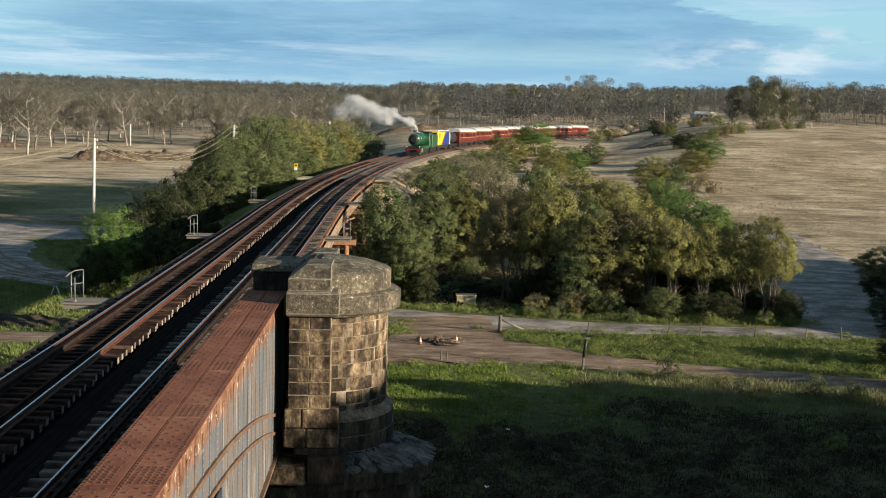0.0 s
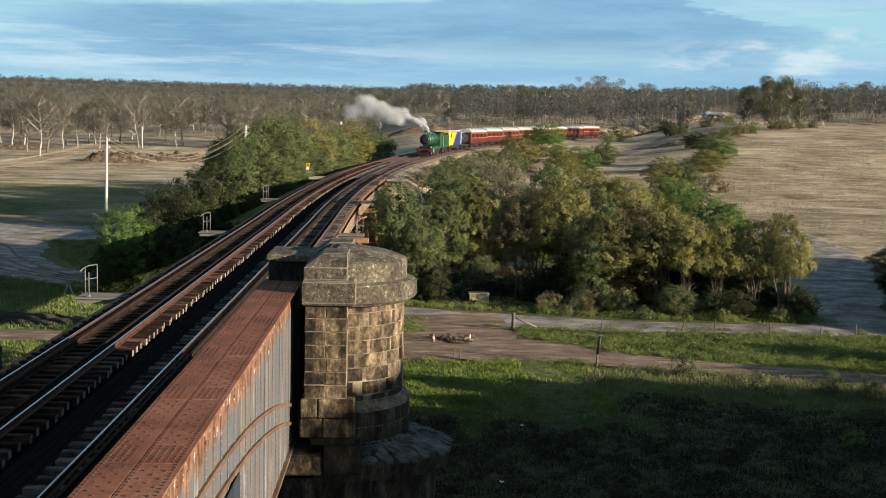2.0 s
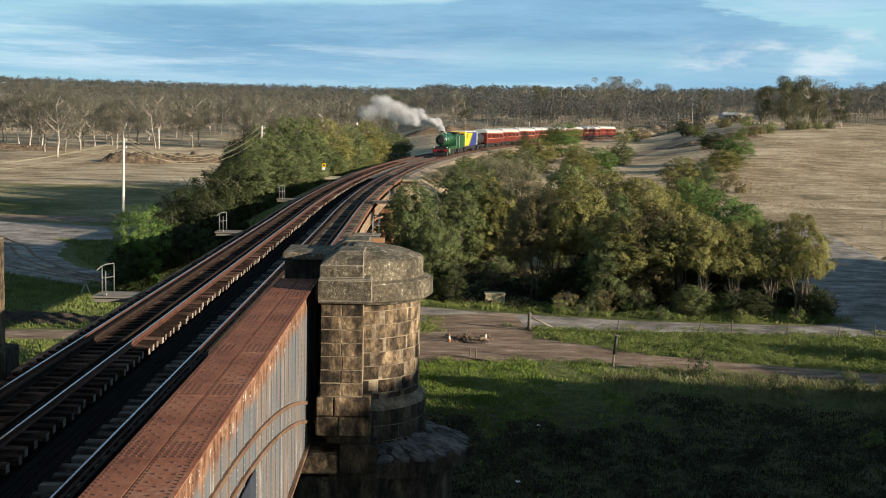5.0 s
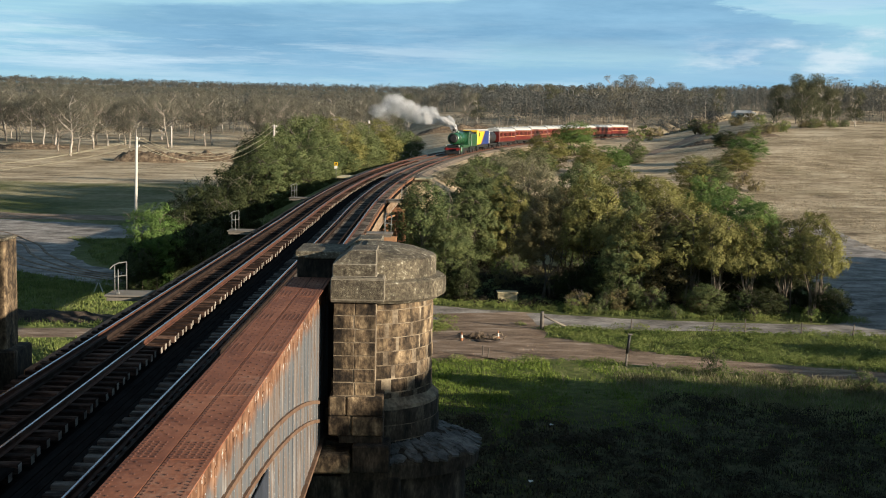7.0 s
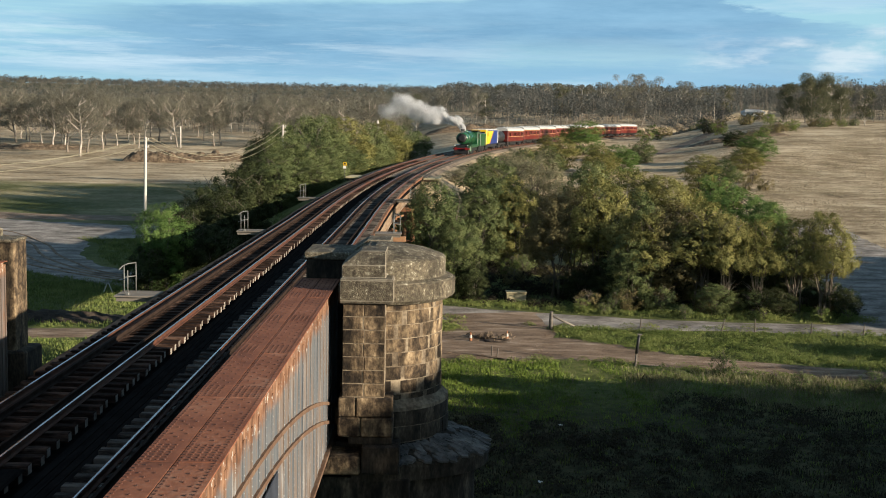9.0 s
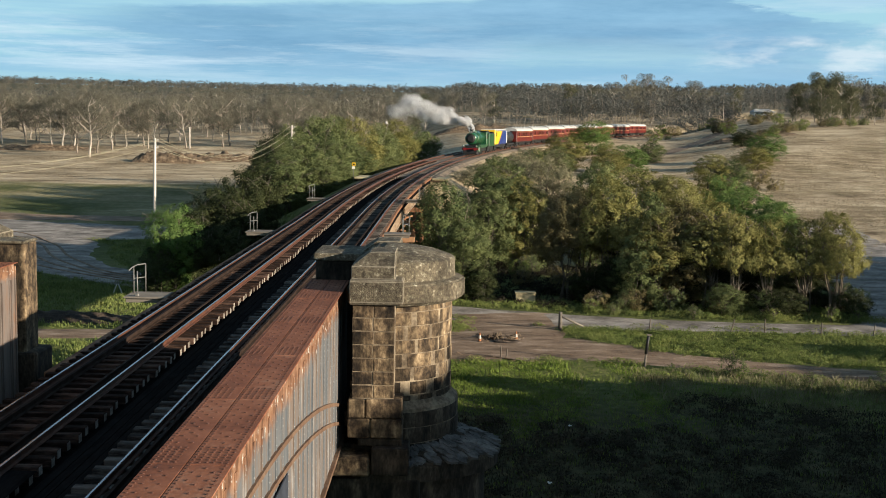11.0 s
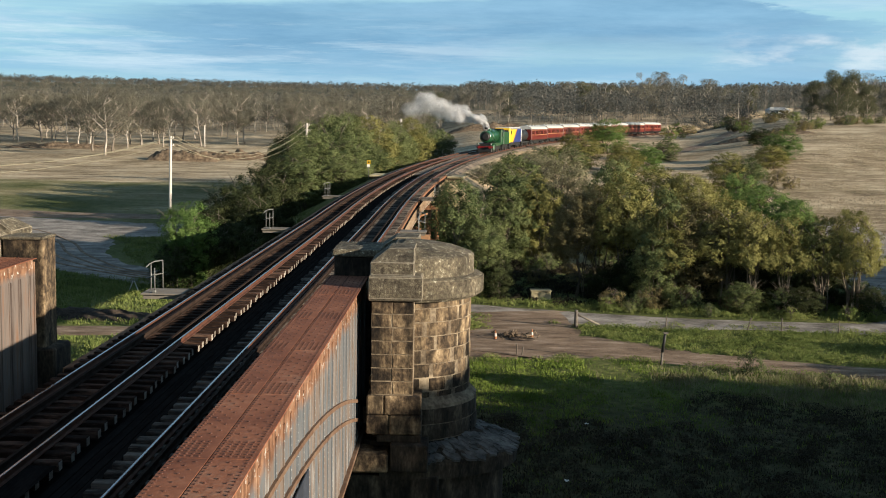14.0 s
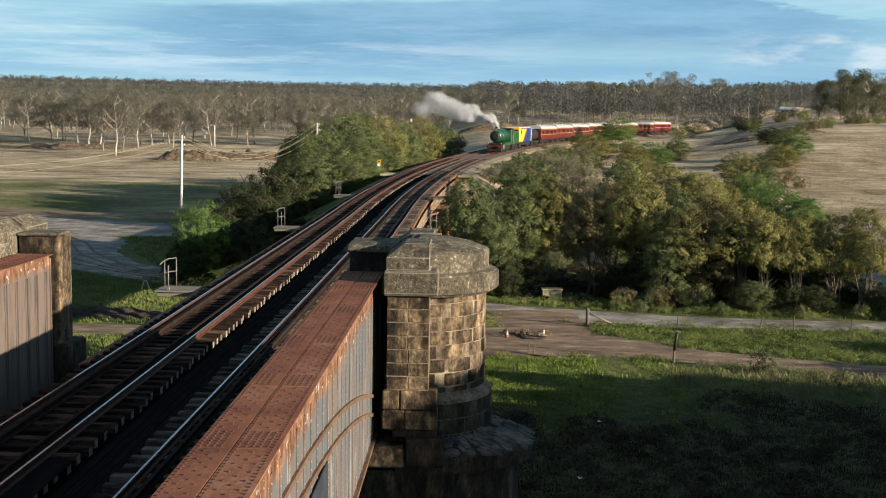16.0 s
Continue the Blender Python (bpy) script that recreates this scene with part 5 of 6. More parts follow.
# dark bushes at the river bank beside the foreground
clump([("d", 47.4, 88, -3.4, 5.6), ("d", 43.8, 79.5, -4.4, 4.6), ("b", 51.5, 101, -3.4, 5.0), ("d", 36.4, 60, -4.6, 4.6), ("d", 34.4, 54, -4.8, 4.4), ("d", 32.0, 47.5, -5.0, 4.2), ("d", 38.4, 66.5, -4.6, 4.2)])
# unseen tall trees added off to the right, to shade the foreground, pier and road
for x, y, top in [(36, 11.5, 7.4), (37, 14.5, 7.6), (36.5, 8.2, 6.2), (42, 8.7, 8.9), (48, 5.8, 10.2), (41, 0.5, 7.2), (47, -5, 7.8), (41, 15, 7.0), (47, 13, 8.6), (40, 21, 5.5), (46, 20, 7), (39, 27, 4), (45, 28, 5.2), (38, 33, 2.4), (44, 33, 3.4), (36, 42, -0.4), (40.5, 40, 0.9), (45, 38, 2.0), (37.5, 48, -4.2), (41.5, 43.5, 1.3), (41, 46.5, -0.2), (40.5, 48.4, -1.3), (38, 37, 2.0), (52, 22, 7.5), (52, 30, 4), (66, 88, 1.6), (70, 95, 1.8), (68, 81, 1.8), (63, 79, 1.0), (75, 101, 1.0), (74, 88, 2.4), (61, 84, -0.5), (64, 96, 0.2), (68, 102, 0.6), (60, 77, 0.5), (72, 108, -0.5), (66, 71, 2.2), (70, 65, 2.8)]:
    h = top - ground_z(x, y)
    plant(SHADETREES[rng.randrange(2)], x, y, (0.55 + h / 12, 0.5 + h / 12, h / 9.0), rng.uniform(0, 6.28), "tall unseen tree added to cast shade", "tree", "river bank trees")

L_GUM = "grey-green gum tree with a pale forked trunk in open woodland"
for x, y, h in [(-136, 365, 14.4), (-131, 356, 15.6), (-115, 354, 14.1), (-109, 346, 15.3), (-87, 301, 17.1), (-90, 317, 16.2), (-91, 335, 14.7), (-92, 353, 14.6), (-93, 391, 13.7), (-82, 381, 14.4), (-81, 392, 14.8), (-78, 404, 13.7), (-61, 358, 15.8), (-124, 357, 14.2), (-126, 371, 13.5), (-110, 361, 14.9), (-83, 369, 14), (-62, 352, 14.5), (-49, 368, 14), (-44, 375, 14.5), (-97, 322, 15), (-103, 338, 14.5)]:
    plant(GUMS[rng.randrange(6)], x, y, (h / 16.0, h / 16.0, h / 17.0), rng.uniform(0, 6.28), L_GUM, "tree", "gum trees")
for i in range(110):
    y = rng.uniform(335, 560)
    x = rng.uniform(-0.5, -0.02) * y
    plant(GUMS[rng.randrange(6)], x, y, rng.uniform(0.62, 0.88), rng.uniform(0, 6.28), L_GUM, "tree", "gum trees")
for i in range(80):
    y = rng.uniform(440, 640)
    x = rng.uniform(-0.02, 0.5) * y
    if abs(x / y - 0.283) < 0.024:
        continue
    plant((GUMS + DARKGUMS)[rng.randrange(8)], x, y, rng.uniform(0.6, 0.86), rng.uniform(0, 6.28), L_GUM, "tree", "gum trees")
for x, y, h in [(112, 330, 13.5), (117, 336, 12.5), (107, 336, 10.5), (133, 345, 9.5), (128, 352, 10.5), (90, 535, 17), (97, 556, 19), (100, 547, 17.5), (106, 560, 16.5), (113, 566, 18.5), (123, 563, 17), (82, 526, 15), (132, 399, 13.5), (140, 398, 15.5), (145, 402, 15), (126, 405, 12.5), (124, 340, 10)]:
    plant((DARKGUMS[rng.randrange(2)] if y < 400 else GUMS[rng.randrange(6)]), x, y, (h / 17 * 0.95, h / 17 * 0.95, h / 17), rng.uniform(0, 6.28), "tall gum tree standing above the others", "tree", "tall gums")
for i in range(44):
    f = rng.random()
    if i < 20:
        x, y, s = 36 + 30 * f + rng.gauss(0, 1.6), 134 + 84 * f + rng.gauss(0, 3), rng.uniform(1.0, 1.9)
    else:
        x, y, s = 78 + 52 * f + rng.gauss(0, 2), 285 + 60 * f + rng.gauss(0, 3), rng.uniform(1.2, 2.4)
    plant(SHRUBS[rng.randrange(3)], x, y, (s, s, s * 0.8), rng.uniform(0, 6.28), "low rounded shrub at the edge of the paddock", "shrub", "paddock shrubs")
for i in range(16):
    y = rng.uniform(330, 440)
    x, s = y * rng.uniform(0.19, 0.33), rng.uniform(1.6, 3.2)
    plant(SHRUBS[rng.randrange(3)], x, y, (s, s, s * 0.8), rng.uniform(0, 6.28), "low rounded shrub at the edge of the paddock", "shrub", "paddock shrubs")
for i in range(26):
    if i < 17:
        x = rng.uniform(17.5, 38.5)
        y, s = 82.2 + rng.uniform(0, 2.5), rng.uniform(0.7, 1.4)
    else:
        x, y, s = rng.uniform(13.0, 17.5), rng.uniform(94, 111), rng.uniform(0.7, 1.1)
    plant(SHRUBS[rng.randrange(3)], x, y, (s, s, s * rng.uniform(0.7, 1.1)), rng.uniform(0, 6.28), "low leafy shrub under the clump of trees", "shrub", "clump shrubs")
for x, y, s in [(22.7, 61.6, 0.8), (26.0, 58.5, 0.6), (29.6, 58.0, 0.75), (31.4, 57.0, 0.7), (26.8, 47.5, 0.6), (20.0, 60.3, 0.4), (24.5, 80.5, 0.6), (30.0, 80.0, 0.6), (19.0, 81.8, 0.5), (34.0, 80.0, 0.7), (36.0, 80.2, 0.6), (9.0, 90, 0.9), (7.6, 92, 0.8), (6.0, 93.5, 0.8)]:
    plant(SHRUBS[rng.randrange(2)], x, y, s, rng.uniform(0, 6.28), "small green shrub in rough grass", "shrub", "small shrubs")


# ---- far woods ----
def woods(name, count, y0, y1, x0, x1, h0, h1, material, seed, leaves=120, leaf=0.027):
    r_ = np.random.default_rng(seed)
    verts, faces = [], []
    mats = []
    for i in range(count):
        y = y0 + (y1 - y0) * r_.random() ** 1.3
        x = y * r_.uniform(x0, x1)
        if abs(x / y - 0.283) < 0.024 and y < 560:
            continue
        g = ground_z(x, y)
        h = r_.uniform(h0, h1)
        k = len(verts)
        tr = 0.0065 * h
        lx, ly = r_.normal(size=2) * 0.06 * h
        for z, t, ox, oy in ((-0.5, tr, 0, 0), (h * 0.75, tr * 0.4, lx, ly)):
            for a in range(3):
                verts.append((x + ox + t * math.cos(a * 2.094), y + oy + t * math.sin(a * 2.094), g + z))
        faces += [(k, k + 1, k + 4, k + 3), (k + 1, k + 2, k + 5, k + 4), (k + 2, k, k + 3, k + 5)]
        mats += [1 if r_.random() < 0.12 else 2] * 3
        n = leaves
        lobes = r_.normal(size=(6, 3)).clip(-1.5, 1.5) * [0.18 * h, 0.18 * h, 0.15 * h] + [lx, ly, h * 0.57]
        pos = lobes[r_.integers(0, 6, n)] + r_.normal(size=(n, 3)).clip(-1.7, 1.7) * [0.075 * h, 0.075 * h, 0.06 * h]
        up = r_.normal(size=(n, 3)) + [0, 0, 0.5]
        up /= np.linalg.norm(up, axis=1)[:, None]
        u = np.cross(up, r_.normal(size=(n, 3)))
        u /= np.linalg.norm(u, axis=1)[:, None]
        w = np.cross(up, u)
        s = h * leaf * r_.uniform(0.5, 1.3, n)[:, None]
        pos += [x, y, g]
        k = len(verts)
        verts += np.stack([pos - u * s, pos - w * s * 0.6, pos + u * s, pos + w * s * 0.6], 1).reshape(-1, 3).tolist()
        faces += (np.arange(n * 4).reshape(-1, 4) + k).tolist()
        mats += [0] * n
    me = bpy.data.meshes.new(name)
    me.from_pydata(verts, [], faces)
    me.materials.append(material)
    me.materials.append(M_GUMBARK)
    me.materials.append(M_BARK)
    me.polygons.foreach_set("material_index", mats)
    return tagged(new(name, me), "far grey-green eucalypt woodland on low hills", "woodland", kind="stuff")


woods("far_woods", 1500, 540, 1000, -0.55, 0.62, 12, 17, M_LEAFWOOD, 1)
woods("far_woods", 560, 460, 660, -0.5, -0.02, 11, 16, M_LEAFGREY, 2)
woods("far_woods", 700, 440, 620, 0.06, 0.6, 11, 16, M_LEAFWOOD, 3)
woods("far_scrub", 700, 430, 640, 0.03, 0.6, 5, 10, M_LEAFWOOD, 5, 60)
woods("far_scrub", 260, 450, 640, -0.5, -0.04, 4, 8, M_LEAFGREY, 6, 60)
woods("far_woods", 1450, 950, 2000, -0.6, 0.0, 13, 18, M_LEAFGREY, 4, 50, 0.045)
woods("far_woods", 1600, 950, 2000, 0.0, 0.7, 13, 19, M_LEAFWOOD, 7, 36, 0.06)
woods("far_woods", 2200, 1900, 2750, -0.6, 0.0, 9, 18, M_LEAFWOOD, 8, 40, 0.06)
woods("far_woods", 2100, 1900, 2750, 0.0, 0.7, 9, 22, M_LEAFWOOD, 10, 36, 0.065)
woods("far_scrub", 3600, 2100, 2800, -0.6, 0.7, 6, 10, M_LEAFWOOD, 9, 16, 0.2)


# ---- grass ----
def tufts(name, count, area, height, material, seed, label, spread=0.12, blades=5, keep=None, width=0.035):
    r_ = np.random.default_rng(seed)
    verts, faces = [], []
    x0, x1, y0, y1 = area
    done = 0
    while done < count:
        x, y = r_.uniform(x0, x1), r_.uniform(y0, y1)
        done += 1
        if keep and not keep(x, y, r_.random()):
            continue
        g = ground_z(x, y) - 0.03
        lump = 0.5 + 0.6 * noise.noise((x * 0.7, y * 0.5, 3.0)) + 0.4 * noise.noise((x * 2.3, y * 1.6, 5.0))
        hh = height * r_.uniform(0.6, 1.2) * max(0.25, 0.35 + 1.3 * lump)
        for b in range(blades):
            a = r_.uniform(0, 6.283)
            ca, sa = math.cos(a), math.sin(a)
            bx, by = x + spread * r_.normal(), y + spread * r_.normal()
            lean = hh * r_.uniform(0.1, 0.6)
            w = width * r_.uniform(0.6, 1.3)
            k = len(verts)
            verts += [(bx - sa * w, by + ca * w, g), (bx + sa * w, by - ca * w, g), (bx + ca * lean * 0.5 + sa * w * 0.7, by + sa * lean * 0.5 - ca * w * 0.7, g + hh * 0.65), (bx + ca * lean, by + sa * lean, g + hh)]
            faces += [(k, k + 1, k + 2), (k, k + 2, k + 3)]
    me = bpy.data.meshes.new(name)
    me.from_pydata(verts, [], faces)
    me.materials.append(material)
    return tagged(new(name, me), label, "grass", kind="stuff")


def off_track(x, y, r):
    mid = float(np.interp(x, (-52.6, -29.7, -14.8, -0.5, 7.5, 14.4, 21, 27, 33, 60), (66.6, 68.9, 70.1, 70.9, 68.5, 68.5, 65.5, 63.6, 61.9, 54)))
    half = float(np.interp(x, (-12, 0, 7.5, 14.4, 21, 60), (2.0, 2.7, 4.2, 4.0, 2.3, 2.0)))
    path = float(np.interp(y, (44, 52, 60, 67), (13, 15, 15.5, 14)))
    worn = abs(x - path) < 1.1 and 46 < y < 68
    return abs(y - mid) > half and not (worn and r < 0.8)


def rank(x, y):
    """True where the shaded bank gets dead brown weeds, darkened for its shade."""
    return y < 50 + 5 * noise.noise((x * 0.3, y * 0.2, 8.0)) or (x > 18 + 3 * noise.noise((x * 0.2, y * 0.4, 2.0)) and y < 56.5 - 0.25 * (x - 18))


def weed_mats(name, count, area, keep, material, seed, label, size=0.05, tall=0.5):
    """Low soft mats of small leaves, lumpy and uneven."""
    r_ = random.Random(seed)
    centres, radii = [], []
    while len(centres) < count:
        x, y = r_.uniform(*area[:2]), r_.uniform(*area[2:])
        if keep(x, y, r_.random()):
            r = r_.uniform(0.18, 0.55) * (0.55 + 0.9 * max(0.0, 0.5 + noise.noise((x * 0.35, y * 0.5, 3.0))))
            centres.append((x, y, ground_z(x, y) + 0.03))
            radii.append(r)
    return tagged(new(name, leaf_mesh(name, centres, radii, count * 75, size, seed, material, tall)), label, "weeds", kind="stuff")


def verge(x, y, r):
    return off_track(x, y, r) and y < 75.2 and y > float(np.interp(x, (14, 21, 27, 33, 46), (71.5, 68.0, 66.0, 64.2, 61)))


def roadside(x, y, r):
    return float(np.interp(x, (4, 15, 27, 38), (84.6, 82.4, 80.0, 79.8))) < y < 84.5 + 2 * r


tufts("green_grass", 36000, (4, 40, 40, 66), 0.15, M_GRASS, 11, "lush green grass by the track", 0.14, 4, lambda x, y, r: off_track(x, y, r) and not (rank(x, y) and r < 0.93) and not (x > 17 + 3 * noise.noise((x * 0.3, y * 0.3, 1.0)) and r < 0.55), 0.02)
tufts("yard_grass", 9000, (-34, -10, 84, 126), 0.22, M_WEED, 23, "rank weeds on the verge of the yard", 0.2, 5, lambda x, y, r: abs(x - float(np.interp(y, (84, 91, 95, 101, 109, 120, 126), (-6, -14, -21, -27, -31.5, -36.5, -41)))) > float(np.interp(y, (84, 95, 109, 120), (3.2, 4.4, 6.0, 8.0))), 0.03)
tufts("green_grass", 13000, (-29, -2, 56, 92), 0.26, M_WEED, 12, "lush green grass beside the viaduct", 0.14, 4, off_track, 0.025)
tufts("dead_weeds", 15000, (6, 40, 34, 60), 0.15, M_SHADEWEED, 21, "dead brown weeds on the bank, coloured dark for its shade", 0.2, 4, lambda x, y, r: rank(x, y), 0.025)
weed_mats("weed_mats", 700, (8, 38, 36, 59), lambda x, y, r: rank(x, y), M_SHADEWEED, 22, "dead brown weeds on the bank, coloured dark for its shade", 0.06)
# dark weeds added to deepen the shade on the floor under the trees
weed_mats("understorey_weeds", 900, (8.5, 38, 84.5, 110), lambda x, y, r: x > 9 + 0.2 * max(0.0, y - 95) and y < 110 - 0.9 * max(0.0, x - 18), M_SHADEWEED, 25, "weeds coloured dark for the shade under the clump", 0.09, 0.8)
weed_mats("verge_weeds", 900, (14.8, 46, 61, 75.2), verge, M_WEED, 13, "low rank weeds and grass on the verge between the roads", 0.055, 0.6)
tufts("verge_grass", 6500, (14.8, 46, 61, 75.2), 0.2, M_WEED, 17, "low rank weeds and grass on the verge between the roads", 0.2, 4, verge, 0.018)
tufts("tall_weeds", 15000, (14, 40, 52, 62.5), 0.34, M_SEEDWEED, 14, "pale weeds going to seed at the edge of the shade", 0.25, 4, lambda x, y, r: off_track(x, y, r) and y > 57.0 - 0.28 * (x - 12) and r < 0.1 + 0.02 * (x - 14) + 0.55 * noise.noise((x * 0.35, y * 0.45, 6.0)), 0.012)
weed_mats("roadside_weeds", 420, (4, 38, 79, 87), roadside, M_WEED, 15, "roadside weeds under the trees", 0.06, 0.7)
weed_mats("junction_weeds", 70, (6.0, 8.8, 73.5, 79.0), lambda x, y, r: True, M_WEED, 19, "green weeds in the corner of the junction", 0.06, 0.7)
for n, (x0, x1, y0, y1, f) in enumerate(((14.5, 40, 60, 71, 0.25), (4, 40, 60, 69, 0.5), (13, 40, 74.5, 76.6, 0.35))):
    weed_mats("edge_weeds", 90, (x0, x1, y0, y1), lambda x, y, r: abs(abs(y - float(np.interp(x, (0, 7.5, 14.4, 21, 27, 33, 60), (66, 68.5, 68.5, 65.5, 63.6, 61.9, 54)))) - float(np.interp(x, (0, 7.5, 14.4, 21, 60), (2.6, 4.1, 3.8, 2.2, 1.8)))) < 0.4 or y > 74.4, M_WEED, 30 + n, "ragged weeds along the edge of the track", 0.05, 0.5)
tufts("roadside_grass", 1800, (4, 38, 79, 87), 0.3, M_WEED, 18, "roadside grass under the trees", 0.25, 5, roadside, 0.02)
tufts("dry_tussocks", 30000, (34, 130, 128, 300), 0.15, M_DRYGRASS, 16, "dry pale tussock grass of the paddock", 0.7, 4, lambda x, y, r: x > 0.26 * y and x < 0.55 * y and noise.noise((x * 0.09, y * 0.05, 4.0)) > -0.25, 0.06)


def clods(name, count, spot, seed, material, label):
    """Loose stones and clods scattered over bare dirt."""
    r_ = random.Random(seed)
    verts, faces = [], []
    while len(faces) < count * 5:
        x, y = spot(r_)
        g, w, h = ground_z(x, y) + 0.05, 0.015 + 0.06 * r_.random() ** 3, 0.01 + 0.03 * r_.random() ** 2
        k = len(verts)
        a = r_.uniform(0, 1.57)
        for j in range(4):
            verts.append((x + w * math.cos(a + j * 1.57) * r_.uniform(0.8, 1.6), y + w * math.sin(a + j * 1.57) * r_.uniform(0.7, 1.2), g))
        for j in range(4):
            verts.append((verts[k + j][0] * 0.5 + x * 0.5, verts[k + j][1] * 0.5 + y * 0.5, g + h * r_.uniform(0.7, 1.2)))
        faces += [(k, k + 1, k + 5, k + 4), (k + 1, k + 2, k + 6, k + 5), (k + 2, k + 3, k + 7, k + 6), (k + 3, k, k + 4, k + 7), (k + 4, k + 5, k + 6, k + 7)]
    me = bpy.data.meshes.new(name)
    me.from_pydata(verts, [], faces)
    me.materials.append(material)
    return tagged(new(name, me), label, "stones", kind="stuff")


def on_track(r_):
    x = r_.uniform(2, 40)
    return x, float(np.interp(x, (0, 7.5, 14.4, 21, 27, 33, 60), (66, 68.5, 68.5, 65.5, 63.6, 61.9, 54))) + r_.gauss(0, 0.45) * float(np.interp(x, (0, 7.5, 14.4, 21, 60), (2.6, 4.0, 3.8, 2.2, 1.8)))


def on_junction(r_):
    y = r_.uniform(64, 80)
    return float(np.interp(y, (64, 71, 76, 80), (8.5, 10.5, 11.5, 10.5))) + r_.gauss(0, 2.2), y


clods("loose_stones", 1800, on_track, 41, M_DIRT, "loose stones and clods on the dirt track")
clods("loose_stones", 1500, on_junction, 42, M_DIRT, "loose stones and clods on the bare junction")


# ---- things by the roads ----
def post_mesh(bm, x, y, z0, z1, r, lean=(0, 0)):
    tube(bm, [(x, y, z0), (x + lean[0] * 0.5, y + lean[1] * 0.5, (z0 + z1) / 2), (x + lean[0], y + lean[1], z1)], [r, r * 0.95, r * 0.85], 8)


gate = thing("strainer_post", "weathered timber strainer post with a diagonal stay", "fence post", at=(14.5, 74.6, ground_z(14.5, 74.6)))
bm = bmesh.new()
post_mesh(bm, 0, 0, -0.3, 1.25, 0.14)
part("post", bm, M_PLANK, gate)
bm = bmesh.new()
tube(bm, [(0.1, 0, 0.95), (1.6, 0.5, 0.2)], [0.08, 0.07], 7)
part("stay", bm, M_PLANK, gate)

leaning = thing("signpost", "leaning post with a dark upper half beside the dirt track", "post", at=(18.2, 63.5, ground_z(18.2, 63.5)))
bm = bmesh.new()
post_mesh(bm, 0, 0, -0.3, 0.75, 0.07, (0.06, 0))
part("lower_post", bm, M_PLANK, leaning)
bm = bmesh.new()
post_mesh(bm, 0.06, 0, 0.75, 1.85, 0.09, (0.12, 0))
part("upper_post", bm, M_BLACK, leaning)
part("cap", boxes((0.06, 0.34, -0.09, 0.09, 1.8, 1.87), bevel=0.015), M_PLANK, leaning)

for x, y, h, lean in [(20.6, 75.9, 0.9, 0.05), (25.9, 75.6, 1.0, 0.3), (28.2, 75.5, 1.05, 0.0), (31.7, 74.7, 1.0, 0.02), (35.0, 74.4, 1.0, 0.1), (37.6, 74.7, 1.1, -0.05), (10.2, 65.4, 0.8, 0.0), (10.5, 65.3, 0.65, 0.05)]:
    bm = bmesh.new()
    post_mesh(bm, 0, 0, -0.3, 0.85 * h, 0.045, (lean, 0))
    ob = link("fence_post", bm, M_BARK)
    ob.location = (x, y, ground_z(x, y))
    tagged(ob, "weathered grey timber fence post in the grass", "fence post", "fence posts")

for x, y in ((9.1, 70.3), (11.4, 70.9)):
    c = thing("traffic_cone", "faded orange and white traffic cone beside a hole", "traffic cone", "traffic cones", at=(x, y, ground_z(x, y) + 0.05))
    part("foot", boxes((-0.19, 0.19, -0.19, 0.19, 0, 0.04), bevel=0.01), M_BLACK, c)
    bm = bmesh.new()
    lathe(bm, [(0.14, 0.04), (0.03, 0.72), (0.001, 0.73)], (0, 0), 14)
    part("cone", bm, M_ORANGE, c)
    bm = bmesh.new()
    lathe(bm, [(0.112, 0.25), (0.072, 0.5)], (0, 0), 14)
    part("sleeve", bm, M_POLE, c, "dirty white reflective sleeve")
    c.scale = (0.78, 0.78, 0.78)

for x, y in ((12.6, 49.8), (11.0, 41.6)):
    bm = bmesh.new()
    bmesh.ops.create_grid(bm, x_segments=4, y_segments=4, size=0.09)
    for v in bm.verts:
        v.co.z = 0.12 + 0.1 * noise.noise((v.co.x * 9 + x, v.co.y * 9, y))
    ob = link("paper_scrap", bm, M_WHITE)
    ob.location = (x, y, ground_z(x, y))
    tagged(ob, "crumpled white paper scrap lying on the grass", "litter", "paper scraps")

stakes = thing("stake_pair", "two pale timber stakes leaning together", "stakes", at=(-17.8, 85.5, ground_z(-17.8, 85.5)))
for k in (-1, 1):
    bm = bmesh.new()
    tube(bm, [(0.45 * k, 0, -0.15), (0.04 * k, 0.05 * k, 0.85)], [0.05, 0.04], 7)
    part("stake", bm, M_POLE, stakes)

r2 = random.Random(9)
bm = bmesh.new()
for i in range(60):
    x, y = r2.gauss(0, 0.6), r2.gauss(0, 0.35)
    a, ln = r2.uniform(0, 3.14), r2.uniform(0.25, 0.8)
    z = r2.uniform(0.0, 0.28)
    tube(bm, [(x, y, z), (x + ln * math.cos(a) * 0.5, y + ln * math.sin(a) * 0.5, z + r2.uniform(0, 0.2)), (x + ln * math.cos(a), y + ln * math.sin(a), z + r2.uniform(-0.05, 0.15))], [0.035, 0.03, 0.015], 5)
ob = link("branch_heap", bm, M_EARTH)
ob.location = (10.2, 70.9, ground_z(10.2, 70.9) + 0.03)
tagged(ob, "heap of broken branches and rubble by a hole", "debris", kind="stuff")

